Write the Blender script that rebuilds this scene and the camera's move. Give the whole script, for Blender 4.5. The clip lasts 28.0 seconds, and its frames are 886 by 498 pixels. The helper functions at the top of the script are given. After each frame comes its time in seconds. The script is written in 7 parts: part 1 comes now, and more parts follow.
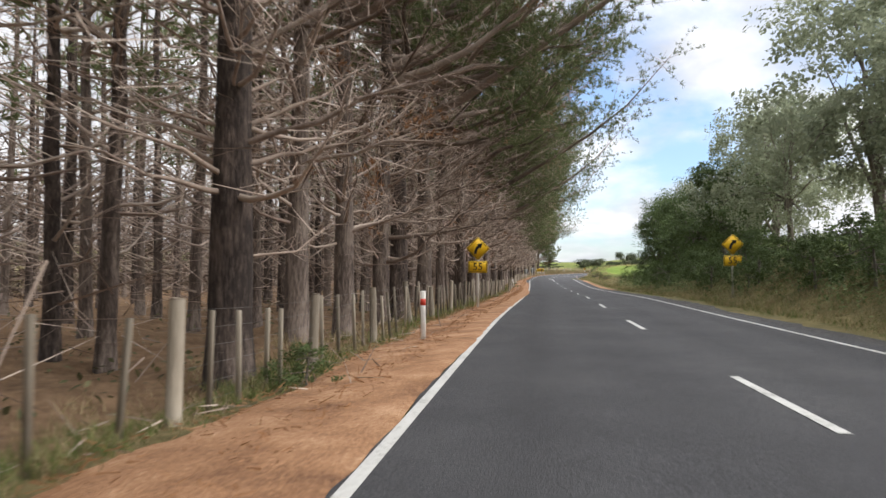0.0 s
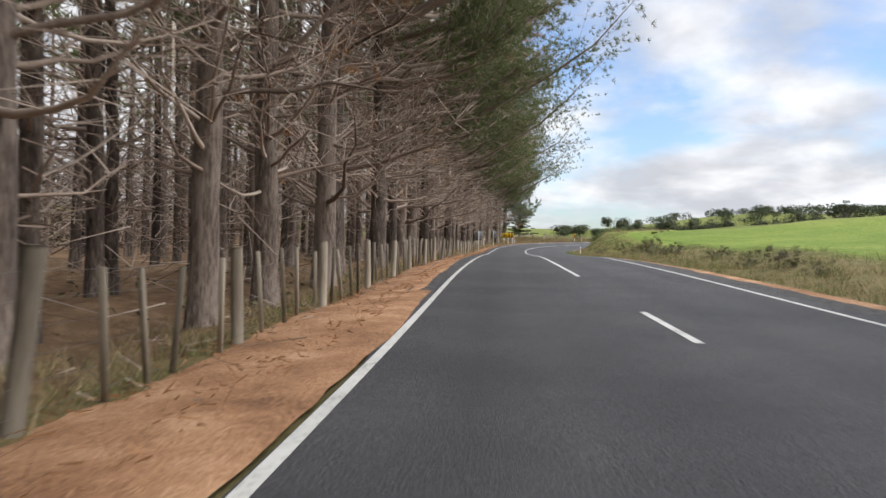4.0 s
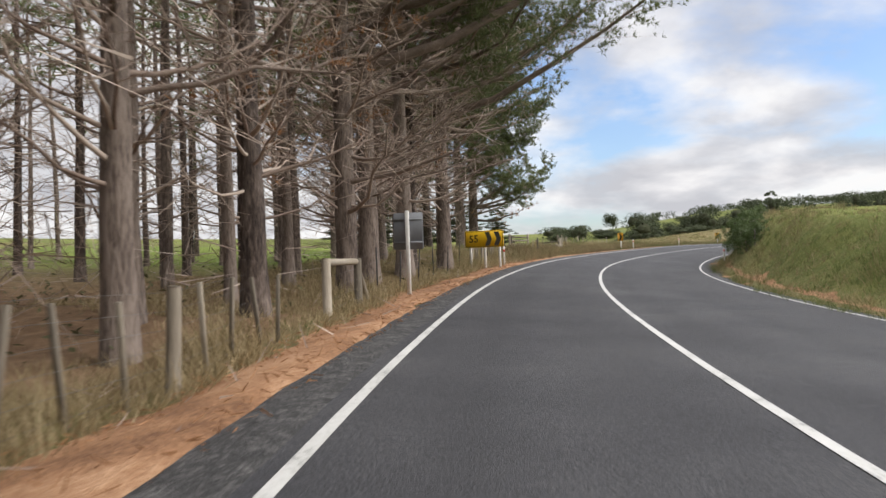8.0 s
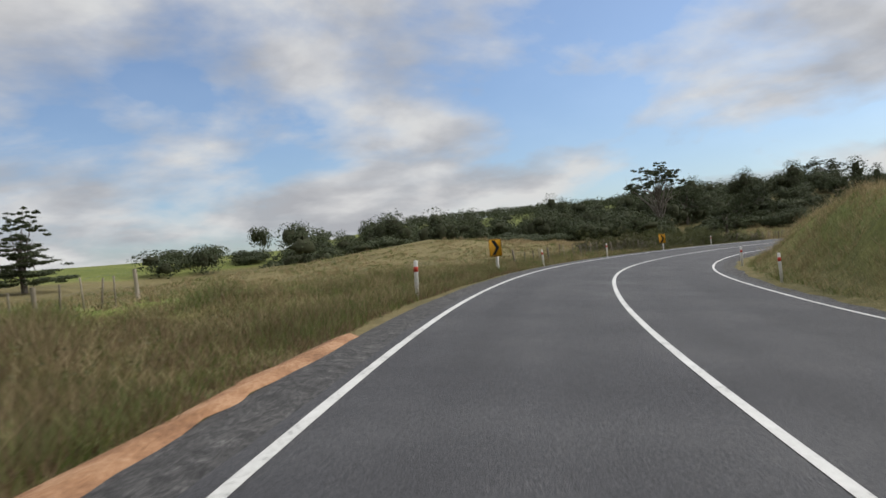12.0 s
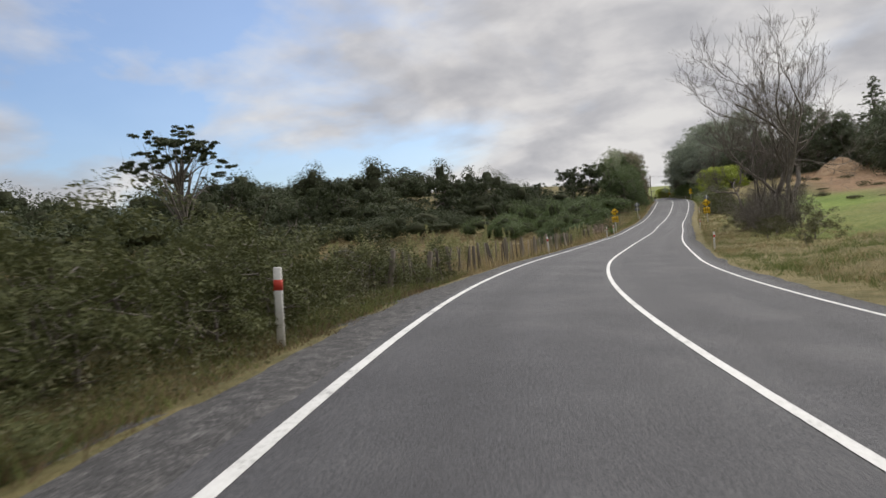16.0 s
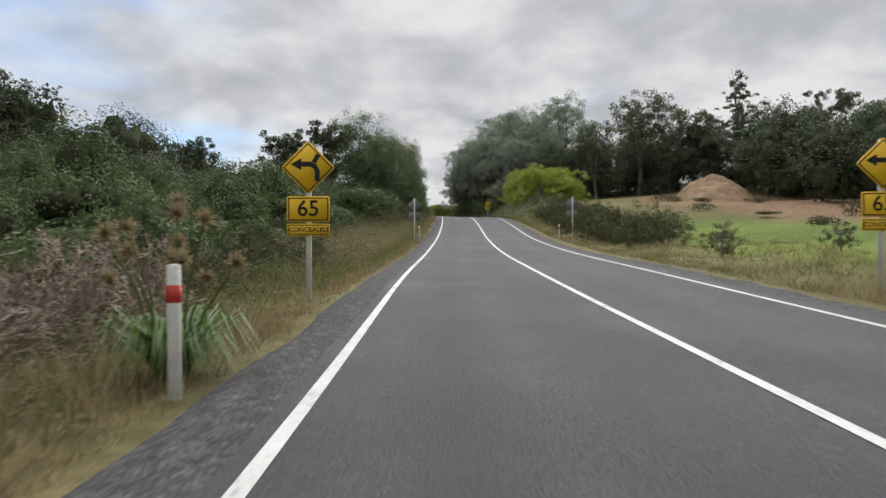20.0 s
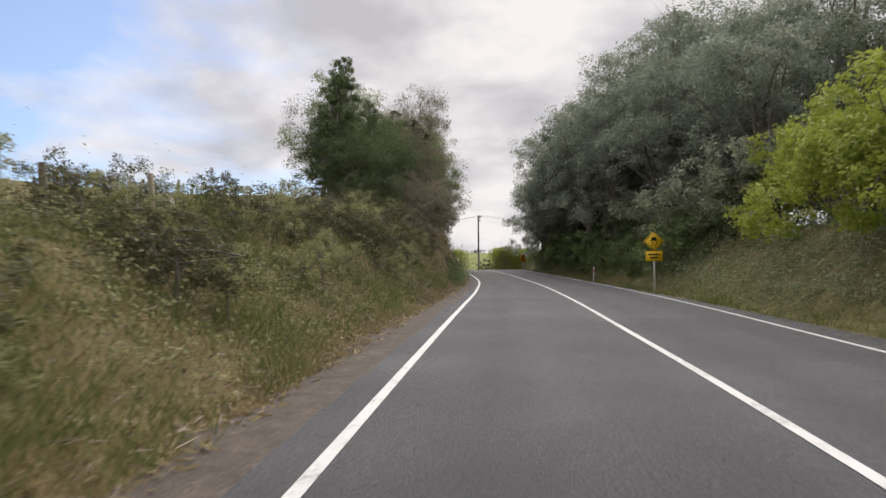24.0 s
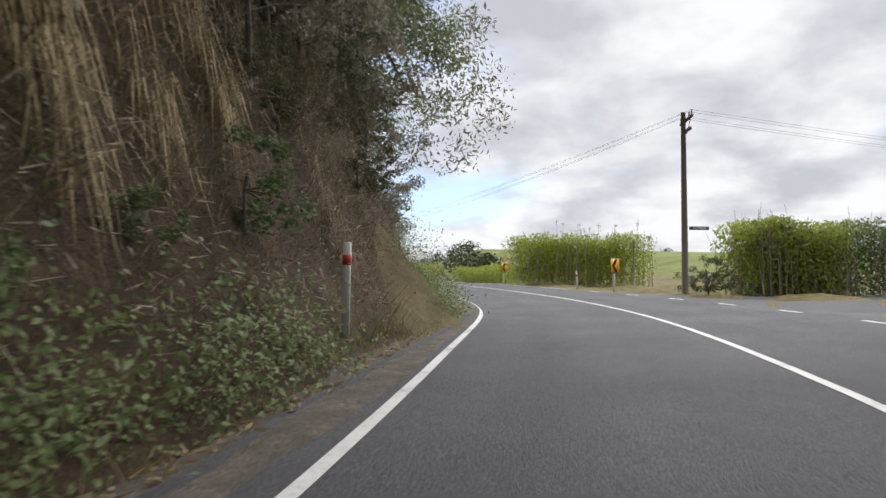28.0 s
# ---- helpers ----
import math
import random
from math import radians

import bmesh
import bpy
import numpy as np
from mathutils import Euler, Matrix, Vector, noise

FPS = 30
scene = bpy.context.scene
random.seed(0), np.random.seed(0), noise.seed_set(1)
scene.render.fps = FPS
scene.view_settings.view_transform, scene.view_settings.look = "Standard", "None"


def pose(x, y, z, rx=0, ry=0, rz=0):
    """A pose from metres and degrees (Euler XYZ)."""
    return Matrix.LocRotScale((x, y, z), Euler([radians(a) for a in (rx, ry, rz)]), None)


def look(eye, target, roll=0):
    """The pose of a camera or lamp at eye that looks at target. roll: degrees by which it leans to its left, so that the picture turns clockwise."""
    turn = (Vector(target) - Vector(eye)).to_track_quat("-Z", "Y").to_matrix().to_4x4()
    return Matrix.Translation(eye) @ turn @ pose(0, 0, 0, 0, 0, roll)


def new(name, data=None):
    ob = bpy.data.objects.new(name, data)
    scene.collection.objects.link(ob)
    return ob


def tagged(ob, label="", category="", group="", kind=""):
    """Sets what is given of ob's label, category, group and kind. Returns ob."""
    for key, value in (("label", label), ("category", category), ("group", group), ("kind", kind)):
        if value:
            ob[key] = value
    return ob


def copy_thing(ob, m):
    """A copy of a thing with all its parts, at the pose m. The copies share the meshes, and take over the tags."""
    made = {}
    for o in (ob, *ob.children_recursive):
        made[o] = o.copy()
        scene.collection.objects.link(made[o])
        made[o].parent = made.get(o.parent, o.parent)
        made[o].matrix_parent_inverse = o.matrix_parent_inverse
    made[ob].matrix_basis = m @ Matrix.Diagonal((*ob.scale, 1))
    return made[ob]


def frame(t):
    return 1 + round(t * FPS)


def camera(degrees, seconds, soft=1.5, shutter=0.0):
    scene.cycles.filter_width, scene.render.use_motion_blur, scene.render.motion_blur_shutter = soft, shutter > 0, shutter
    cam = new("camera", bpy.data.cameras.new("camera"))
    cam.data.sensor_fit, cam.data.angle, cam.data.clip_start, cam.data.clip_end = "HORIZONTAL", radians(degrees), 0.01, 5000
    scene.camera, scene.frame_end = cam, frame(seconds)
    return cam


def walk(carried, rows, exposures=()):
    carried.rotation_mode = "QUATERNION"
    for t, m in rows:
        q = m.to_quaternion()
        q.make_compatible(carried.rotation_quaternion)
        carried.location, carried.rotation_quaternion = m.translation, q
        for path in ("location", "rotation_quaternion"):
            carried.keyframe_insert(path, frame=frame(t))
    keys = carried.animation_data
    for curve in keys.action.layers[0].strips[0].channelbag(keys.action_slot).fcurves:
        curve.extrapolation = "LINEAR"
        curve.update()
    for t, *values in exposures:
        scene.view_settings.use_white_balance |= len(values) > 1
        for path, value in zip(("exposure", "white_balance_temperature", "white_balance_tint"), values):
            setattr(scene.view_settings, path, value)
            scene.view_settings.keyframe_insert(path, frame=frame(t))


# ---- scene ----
cam = camera(64.0, 28.0, 1.5, 0.1)
PATH = [
    (0, (0.002, -0.000, 1.252), (-0.062, 1.997, 1.330), 0.3),
    (0.5, (0.884, 9.421, 1.256), (0.808, 11.419, 1.321), 0.8),
    (1, (1.924, 19.209, 1.353), (1.853, 21.207, 1.410), 1.2),
    (1.5, (3.147, 28.912, 1.419), (3.083, 30.910, 1.468), 1.3),
    (2, (4.188, 38.472, 1.368), (4.157, 40.471, 1.409), 1.1),
    (2.5, (5.284, 48.073, 1.380), (5.288, 50.073, 1.403), 1.2),
    (3, (6.275, 57.702, 1.321), (6.307, 59.702, 1.326), 1.3),
    (3.5, (7.233, 67.603, 1.327), (7.267, 69.603, 1.323), 1.3),
    (4.2, (8.447, 81.233, 1.515), (8.469, 83.232, 1.501), 1.3),
    (4.8, (9.401, 92.739, 1.811), (9.404, 94.739, 1.794), 1.3),
    (5.5, (10.620, 106.302, 2.044), (10.616, 108.302, 2.028), 1.4),
    (6, (11.583, 116.130, 2.100), (11.586, 118.130, 2.087), 1.4),
    (6.5, (12.581, 125.653, 2.036), (12.599, 127.653, 2.026), 1.1),
    (7, (13.676, 135.319, 1.972), (13.716, 137.319, 1.972), 0.3),
    (7.5, (14.793, 145.105, 2.070), (14.863, 147.104, 2.084), -0.7),
    (8, (16.047, 154.588, 2.266), (16.152, 156.585, 2.295), -2.0),
    (8.5, (17.576, 163.834, 2.375), (17.732, 165.827, 2.418), -3.2),
    (9, (19.462, 172.938, 2.599), (19.695, 174.924, 2.646), -4.1),
    (9.5, (21.709, 181.774, 2.761), (22.049, 183.744, 2.811), -5.1),
    (10, (24.469, 190.404, 2.980), (24.939, 192.347, 3.024), -5.4),
    (10.5, (27.793, 198.732, 3.218), (28.396, 200.639, 3.252), -5.3),
    (11, (31.674, 206.908, 3.402), (32.405, 208.770, 3.427), -5.3),
    (11.5, (36.047, 214.721, 3.506), (36.900, 216.530, 3.529), -5.3),
    (12, (40.874, 222.292, 3.779), (41.844, 224.041, 3.814), -5.3),
    (12.5, (46.001, 229.401, 3.920), (47.080, 231.084, 3.962), -5.2),
    (13.2, (53.804, 239.159, 4.062), (55.028, 240.739, 4.094), -5.1),
    (13.8, (61.342, 246.871, 4.106), (62.692, 248.347, 4.112), -5.2),
    (14.5, (70.873, 254.497, 4.082), (72.378, 255.814, 4.063), -5.3),
    (15, (77.899, 259.263, 4.041), (79.513, 260.443, 4.010), -5.3),
    (15.5, (85.280, 263.255, 4.049), (86.992, 264.288, 4.020), -5.2),
    (16, (93.197, 266.784, 4.016), (94.987, 267.675, 3.991), -5.1),
    (16.5, (101.400, 269.865, 4.042), (103.248, 270.629, 4.006), -4.9),
    (17, (109.756, 272.527, 3.939), (111.644, 273.182, 3.868), -4.3),
    (17.5, (118.664, 274.777, 3.801), (120.579, 275.350, 3.722), -3.4),
    (18, (127.857, 276.510, 3.829), (129.793, 277.008, 3.773), -3.0),
    (18.5, (137.367, 278.059, 3.851), (139.324, 278.470, 3.810), -2.5),
    (19, (146.982, 279.438, 3.936), (148.955, 279.763, 3.886), -1.6),
    (19.5, (156.875, 280.730, 3.935), (158.856, 281.006, 3.901), -0.8),
    (20, (166.861, 282.060, 4.130), (168.844, 282.318, 4.123), -0.1),
    (20.5, (176.905, 283.384, 4.394), (178.886, 283.656, 4.419), 0.6),
    (21, (187.102, 284.635, 4.719), (189.078, 284.937, 4.777), 1.3),
    (21.5, (197.424, 285.782, 5.065), (199.394, 286.116, 5.156), 1.4),
    (22.2, (211.636, 287.275, 6.076), (213.596, 287.654, 6.196), 1.0),
    (22.8, (223.584, 288.503, 7.319), (225.536, 288.920, 7.444), 0.2),
    (23.5, (237.515, 290.109, 8.383), (239.459, 290.562, 8.503), -0.4),
    (24, (247.529, 291.380, 8.788), (249.468, 291.855, 8.904), -0.4),
    (24.5, (257.412, 292.749, 9.142), (259.344, 293.252, 9.263), -0.5),
    (25, (267.386, 294.186, 9.549), (269.309, 294.720, 9.670), -0.8),
    (25.5, (277.226, 295.630, 9.854), (279.139, 296.199, 9.976), -0.9),
    (26, (286.215, 297.295, 10.202), (288.117, 297.903, 10.314), -1.0),
    (26.5, (295.041, 299.064, 10.625), (296.925, 299.727, 10.731), -1.3),
    (27, (303.485, 301.207, 10.994), (305.340, 301.947, 11.105), -1.1),
    (27.5, (311.366, 303.572, 11.402), (313.177, 304.413, 11.513), -0.4),
    (28, (317.871, 305.595, 11.765), (319.624, 306.551, 11.880), 0.4),
]
EXPOSURES = [
    (0, 1.0, 6400, 11), (1.5, 0.92, 6400, 11), (3, 0.78, 6350, 11), (6, 0.75, 6450, 11), (8, 0.64, 6500, 12), (9.5, 0.5, 6500, 11), (11, 0.15, 6450, 10), (12.5, 0.15, 6450, 10),
    (14.5, 0.15, 6500, 11), (17, 0.28, 6600, 12), (20, 0.32, 6400, 10), (21.5, 0.42, 6400, 11), (23.5, 0.5, 6700, 15), (24, 0.52, 6650, 15), (25, 0.92, 6500, 14), (26, 1.08, 6200, 13), (27, 0.95, 6250, 13), (28, 0.65, 6350, 12),
]
walk(cam, [(t, look(eye, target, roll)) for t, eye, target, roll in PATH], EXPOSURES)

# ---- the road: stations, plan, heights and cross fall ----
ROAD_S = [-60 + 16 * i for i in range(39)] + [575, 595, 620, 680]
ROAD_XY = [
    (-3.19, -59.96), (-1.72, -44.03), (-0.25, -28.1), (1.23, -12.17), (2.69, 3.77), (4.3, 19.69), (6.16, 35.58), (7.86, 51.49),
    (9.4, 67.42), (10.89, 83.35), (12.31, 99.28), (13.93, 115.19), (15.61, 131.1), (17.27, 147.02), (19.39, 162.87), (22.67, 178.52),
    (27.5, 193.76), (34.27, 208.25), (42.65, 221.87), (52.25, 234.66), (63.3, 246.21), (76.08, 255.82), (90.18, 263.35), (105.07, 269.17),
    (120.52, 273.31), (136.33, 275.86), (152.2, 277.92), (168.09, 279.78), (183.96, 281.86), (199.85, 283.69), (215.75, 285.42), (231.65, 287.2),
    (247.53, 289.22), (263.35, 291.61), (279.15, 294.08), (294.87, 297.04), (310.32, 301.15), (325.58, 305.95), (340.16, 312.19), (361.47, 328.71),
    (376.97, 341.34), (396.41, 357.06), (443.22, 394.59),
]
ROAD_Z = [
    0.02, 0.02, 0.02, 0.02, 0.06, 0.14, 0.19, 0.14, 0.16, 0.37, 0.70, 0.87, 0.79,
    0.79, 0.99, 1.27, 1.59, 1.91, 2.26, 2.55, 2.66, 2.67, 2.64, 2.57, 2.49, 2.52,
    2.67, 2.94, 3.42, 3.92, 4.76, 6.06, 7.36, 8.12, 8.71, 9.36, 10.17, 10.97, 11.31,
    12.13, 12.51, 12.92, 13.34,
]
ROAD_BANK = [
    -0.1, -0.1, -0.1, -0.1, -0.4, -0.7, -0.9, -0.9, -1.0, -1.0, -1.1, -0.9, -0.1,
    1.4, 3.3, 4.8, 5.5, 5.6, 5.5, 5.5, 5.5, 5.6, 5.4, 4.8, 3.8, 2.7,
    1.6, 0.3, -0.6, -0.8, -0.4, 0.3, 0.7, 1.0, 1.2, 1.3, 0.8, -0.4, -1.5,
    -0.3, 0.0, 0.0, 0.0,
]

# ---- world, sun and exposure ----
def link(nt, a, b):
    nt.links.new(a, b)


def node(nt, kind, **values):
    n = nt.nodes.new(kind)
    for key, value in values.items():
        n.inputs[key.replace("_", " ")].default_value = value
    return n


def ramp(nt, fac, stops):
    n = nt.nodes.new("ShaderNodeValToRGB")
    els = n.color_ramp.elements
    while len(els) < len(stops):
        els.new(0.5)
    for e, (p, c) in zip(els, stops):
        e.position, e.color = p, (*c, 1) if len(c) == 3 else c
    link(nt, fac, n.inputs["Fac"])
    return n.outputs["Color"]


SUN_ELEVATION, SUN_TURN = radians(48), radians(100)
world = bpy.data.worlds.new("cloudy_sky")
scene.world = world
world.use_nodes = True
nt = world.node_tree
nt.nodes.clear()
sky = nt.nodes.new("ShaderNodeTexSky")
sky.sky_type, sky.sun_disc = "NISHITA", False
sky.sun_elevation, sky.sun_rotation = SUN_ELEVATION, SUN_TURN
sky.air_density, sky.dust_density = 1.0, 1.2
coord = nt.nodes.new("ShaderNodeTexCoord")
split = nt.nodes.new("ShaderNodeSeparateXYZ")
link(nt, coord.outputs["Generated"], split.inputs[0])
rise = nt.nodes.new("ShaderNodeMath")
rise.operation, rise.use_clamp = "ADD", False
rise.inputs[1].default_value = 0.3
up = nt.nodes.new("ShaderNodeMath")
up.operation = "MAXIMUM"
up.inputs[1].default_value = 0.0
link(nt, split.outputs["Z"], up.inputs[0])
link(nt, up.outputs[0], rise.inputs[0])
flat = nt.nodes.new("ShaderNodeVectorMath")
flat.operation = "DIVIDE"
join = nt.nodes.new("ShaderNodeCombineXYZ")
for axis in "XYZ":
    link(nt, rise.outputs[0], join.inputs[axis])
link(nt, coord.outputs["Generated"], flat.inputs[0])
link(nt, join.outputs[0], flat.inputs[1])
big = node(nt, "ShaderNodeTexNoise", Scale=1.35, Detail=12.0, Roughness=0.53, Distortion=0.18)
link(nt, flat.outputs[0], big.inputs["Vector"])
shade = node(nt, "ShaderNodeTexNoise", Scale=3.4, Detail=8.0, Roughness=0.5, Distortion=0.15)
link(nt, flat.outputs[0], shade.inputs["Vector"])
# the cloud opens towards the north-north-east
toward = nt.nodes.new("ShaderNodeVectorMath")
toward.operation = "DOT_PRODUCT"
toward.inputs[1].default_value = Vector((0.47, 0.82, 0.26)).normalized()
link(nt, coord.outputs["Generated"], toward.inputs[0])
gap = node(nt, "ShaderNodeMapRange")
for key, value in (("From Min", 0.80), ("From Max", 1.0), ("To Min", 0.07), ("To Max", -0.10)):
    gap.inputs[key].default_value = value
link(nt, toward.outputs["Value"], gap.inputs["Value"])
total = nt.nodes.new("ShaderNodeMath")
total.operation = "ADD"
link(nt, big.outputs["Fac"], total.inputs[0])
link(nt, gap.outputs["Result"], total.inputs[1])
cover = ramp(nt, total.outputs[0], [(0.37, (0.08, 0.08, 0.08)), (0.43, (0.5, 0.5, 0.5)), (0.50, (0.9, 0.9, 0.9)), (0.57, (1, 1, 1))])
cloud = ramp(nt, shade.outputs["Fac"], [(0.34, (7.6, 7.75, 8.2)), (0.45, (9.2, 9.3, 9.6)), (0.53, (10.9, 10.9, 11.0)), (0.62, (12.6, 12.6, 12.4))])
mix = nt.nodes.new("ShaderNodeMix")
mix.data_type = "RGBA"
link(nt, cover, mix.inputs["Factor"])
lift = nt.nodes.new("ShaderNodeVectorMath")
lift.operation = "MULTIPLY"
lift.inputs[1].default_value = (1.85, 2.1, 2.4)
link(nt, sky.outputs[0], lift.inputs[0])
link(nt, lift.outputs[0], mix.inputs["A"])
link(nt, cloud, mix.inputs["B"])
background = node(nt, "ShaderNodeBackground", Strength=0.05)
link(nt, mix.outputs["Result"], background.inputs["Color"])
out = nt.nodes.new("ShaderNodeOutputWorld")
link(nt, background.outputs[0], out.inputs["Surface"])

lamp = bpy.data.lights.new("sun", "SUN")
lamp.energy, lamp.angle, lamp.color = 3.3, radians(80), (1.0, 0.97, 0.93)
sun_aim = Vector((math.sin(SUN_TURN) * math.cos(SUN_ELEVATION), math.cos(SUN_TURN) * math.cos(SUN_ELEVATION), math.sin(SUN_ELEVATION)))
new("sun", lamp).matrix_world = look(sun_aim * 200, (0, 0, 0))


# ---- materials ----
def material(name, stops, scale=3.0, fine=40.0, rough=0.85, bump=0.3, island=0.0, piece=0.0, translucent=0.0, stretch=(1, 1, 1), spec=0.3, coarse_mix=0.5):
    """Noise at two sizes drives a colour ramp and the relief; island or piece vary it from leaf to leaf or from piece to piece."""
    m = bpy.data.materials.new(name)
    m.use_nodes = True
    t = m.node_tree
    b = t.nodes["Principled BSDF"]
    b.inputs["Roughness"].default_value = rough
    b.inputs["Specular IOR Level"].default_value = spec
    co = t.nodes.new("ShaderNodeTexCoord")
    mp = t.nodes.new("ShaderNodeMapping")
    mp.inputs["Scale"].default_value = stretch
    link(t, co.outputs["Object"], mp.inputs["Vector"])
    n1 = node(t, "ShaderNodeTexNoise", Scale=scale, Detail=5.0, Roughness=0.6)
    n2 = node(t, "ShaderNodeTexNoise", Scale=fine, Detail=4.0, Roughness=0.65)
    for n in (n1, n2):
        link(t, mp.outputs[0], n.inputs["Vector"])
    mx = t.nodes.new("ShaderNodeMix")
    mx.inputs["Factor"].default_value = coarse_mix
    link(t, n1.outputs["Fac"], mx.inputs["A"])
    link(t, n2.outputs["Fac"], mx.inputs["B"])
    fac = mx.outputs["Result"]
    if island or piece:
        src = t.nodes.new("ShaderNodeNewGeometry").outputs["Random Per Island"] if island else t.nodes.new("ShaderNodeObjectInfo").outputs["Random"]
        m2 = t.nodes.new("ShaderNodeMix")
        m2.inputs["Factor"].default_value = island or piece
        link(t, fac, m2.inputs["A"])
        link(t, src, m2.inputs["B"])
        fac = m2.outputs["Result"]
    colour = ramp(t, fac, stops)
    link(t, colour, b.inputs["Base Color"])
    if bump:
        bp = node(t, "ShaderNodeBump", Strength=bump, Distance=0.03)
        link(t, n2.outputs["Fac"], bp.inputs["Height"])
        link(t, bp.outputs[0], b.inputs["Normal"])
    if translucent:
        tr = t.nodes.new("ShaderNodeBsdfTranslucent")
        link(t, colour, tr.inputs["Color"])
        ms = t.nodes.new("ShaderNodeMixShader")
        ms.inputs[0].default_value = translucent
        link(t, b.outputs[0], ms.inputs[1])
        link(t, tr.outputs[0], ms.inputs[2])
        link(t, ms.outputs[0], t.nodes["Material Output"].inputs["Surface"])
    return m


def plain(name, colour, rough=0.5, metal=0.0, wear=0.12):
    dark = tuple(c * (1 - wear) for c in colour)
    m = material(name, [(0.35, dark), (0.6, colour)], 2.5, 30, rough, 0.05)
    m.node_tree.nodes["Principled BSDF"].inputs["Metallic"].default_value = metal
    return m


def asphalt_material():
    """Chip seal with smoother, darker wheel tracks."""
    m = material("asphalt", [(0.36, (0.025, 0.025, 0.028)), (0.5, (0.050, 0.050, 0.055)), (0.64, (0.10, 0.10, 0.102))], 0.35, 48, 0.8, 0.7, spec=0.35, coarse_mix=0.68)
    t = m.node_tree
    b = t.nodes["Principled BSDF"]
    a = t.nodes.new("ShaderNodeAttribute")
    a.attribute_name = "wheel"
    wob = node(t, "ShaderNodeTexNoise", Scale=0.25, Detail=3.0)
    co = t.nodes.new("ShaderNodeTexCoord")
    link(t, co.outputs["Object"], wob.inputs["Vector"])
    k = t.nodes.new("ShaderNodeMath")
    k.operation = "MULTIPLY"
    link(t, a.outputs["Fac"], k.inputs[0])
    link(t, wob.outputs["Fac"], k.inputs[1])
    mx = t.nodes.new("ShaderNodeMix")
    mx.data_type = "RGBA"
    mx.inputs["B"].default_value = (0.030, 0.030, 0.033, 1)
    link(t, k.outputs[0], mx.inputs["Factor"])
    link(t, b.inputs["Base Color"].links[0].from_socket, mx.inputs["A"])
    link(t, mx.outputs["Result"], b.inputs["Base Color"])
    return m


ASPHALT = asphalt_material()
ASPHALT_OLD = material("old_asphalt", [(0.3, (0.030, 0.030, 0.033)), (0.5, (0.052, 0.052, 0.056)), (0.72, (0.085, 0.084, 0.084))], 0.35, 55, 0.8, 0.5, spec=0.35, coarse_mix=0.55)
GRAVEL = material("gravel", [(0.34, (0.020, 0.020, 0.021)), (0.5, (0.055, 0.054, 0.054)), (0.64, (0.17, 0.165, 0.16))], 6, 34, 0.95, 0.9, coarse_mix=0.65)
GRAVEL_EARTH = material("earthy_gravel", [(0.3, (0.045, 0.038, 0.032)), (0.5, (0.095, 0.08, 0.066)), (0.7, (0.19, 0.16, 0.125))], 4, 34, 0.95, 0.9, coarse_mix=0.55)
LINE_PAINT = material("road_paint", [(0.36, (0.22, 0.22, 0.21)), (0.46, (0.50, 0.50, 0.48)), (0.7, (0.63, 0.63, 0.61))], 1.6, 22, 0.6, 0.25)
NEEDLES = material("fallen_needles", [(0.34, (0.12, 0.06, 0.033)), (0.5, (0.32, 0.17, 0.088)), (0.64, (0.50, 0.31, 0.185))], 1.1, 24, 0.95, 1.0, coarse_mix=0.45)
BARK = material("pine_bark", [(0.38, (0.028, 0.021, 0.018)), (0.48, (0.095, 0.072, 0.06)), (0.60, (0.23, 0.185, 0.155))], 5.0, 26, 0.95, 1.0, piece=0.16, stretch=(1, 1, 0.2))
TWIG = material("dead_branches", [(0.25, (0.18, 0.13, 0.105)), (0.5, (0.35, 0.275, 0.225)), (0.8, (0.53, 0.445, 0.375))], 2, 20, 0.9, 0.4, island=0.45)
BRANCH = material("pine_limbs", [(0.3, (0.10, 0.075, 0.06)), (0.5, (0.22, 0.17, 0.14)), (0.7, (0.38, 0.31, 0.26))], 2, 24, 0.95, 0.7, piece=0.3)
PINE_GREEN = material("pine_needles", [(0.12, (0.07, 0.085, 0.042)), (0.45, (0.135, 0.16, 0.072)), (0.75, (0.22, 0.24, 0.115)), (0.95, (0.32, 0.30, 0.16))], 0.45, 3, 0.55, 0, island=0.35, translucent=0.4, spec=0.12)
NEEDLE_DEAD = material("dead_needles", [(0.2, (0.20, 0.095, 0.045)), (0.55, (0.36, 0.19, 0.095)), (0.9, (0.5, 0.32, 0.19))], 0.6, 3, 0.7, 0, island=0.4, translucent=0.35, spec=0.1)
BARK_GREY = material("grey_bark", [(0.3, (0.07, 0.06, 0.052)), (0.5, (0.16, 0.14, 0.12)), (0.7, (0.29, 0.26, 0.23))], 4, 18, 0.9, 0.6, stretch=(1, 1, 0.3))
LEAF_DARK = material("dark_leaves", [(0.15, (0.055, 0.07, 0.042)), (0.5, (0.12, 0.145, 0.085)), (0.85, (0.22, 0.245, 0.155))], 0.5, 4, 0.5, 0, island=0.3, translucent=0.38, spec=0.12)
LEAF_TEA = material("brownish_leaves", [(0.15, (0.10, 0.092, 0.06)), (0.5, (0.21, 0.19, 0.135)), (0.85, (0.36, 0.32, 0.245))], 0.5, 4, 0.55, 0, island=0.3, translucent=0.45, spec=0.12)
LEAF_BLUE = material("blue_green_leaves", [(0.15, (0.12, 0.14, 0.105)), (0.5, (0.25, 0.285, 0.215)), (0.85, (0.40, 0.44, 0.35))], 0.5, 4, 0.5, 0, island=0.3, translucent=0.6, spec=0.12)
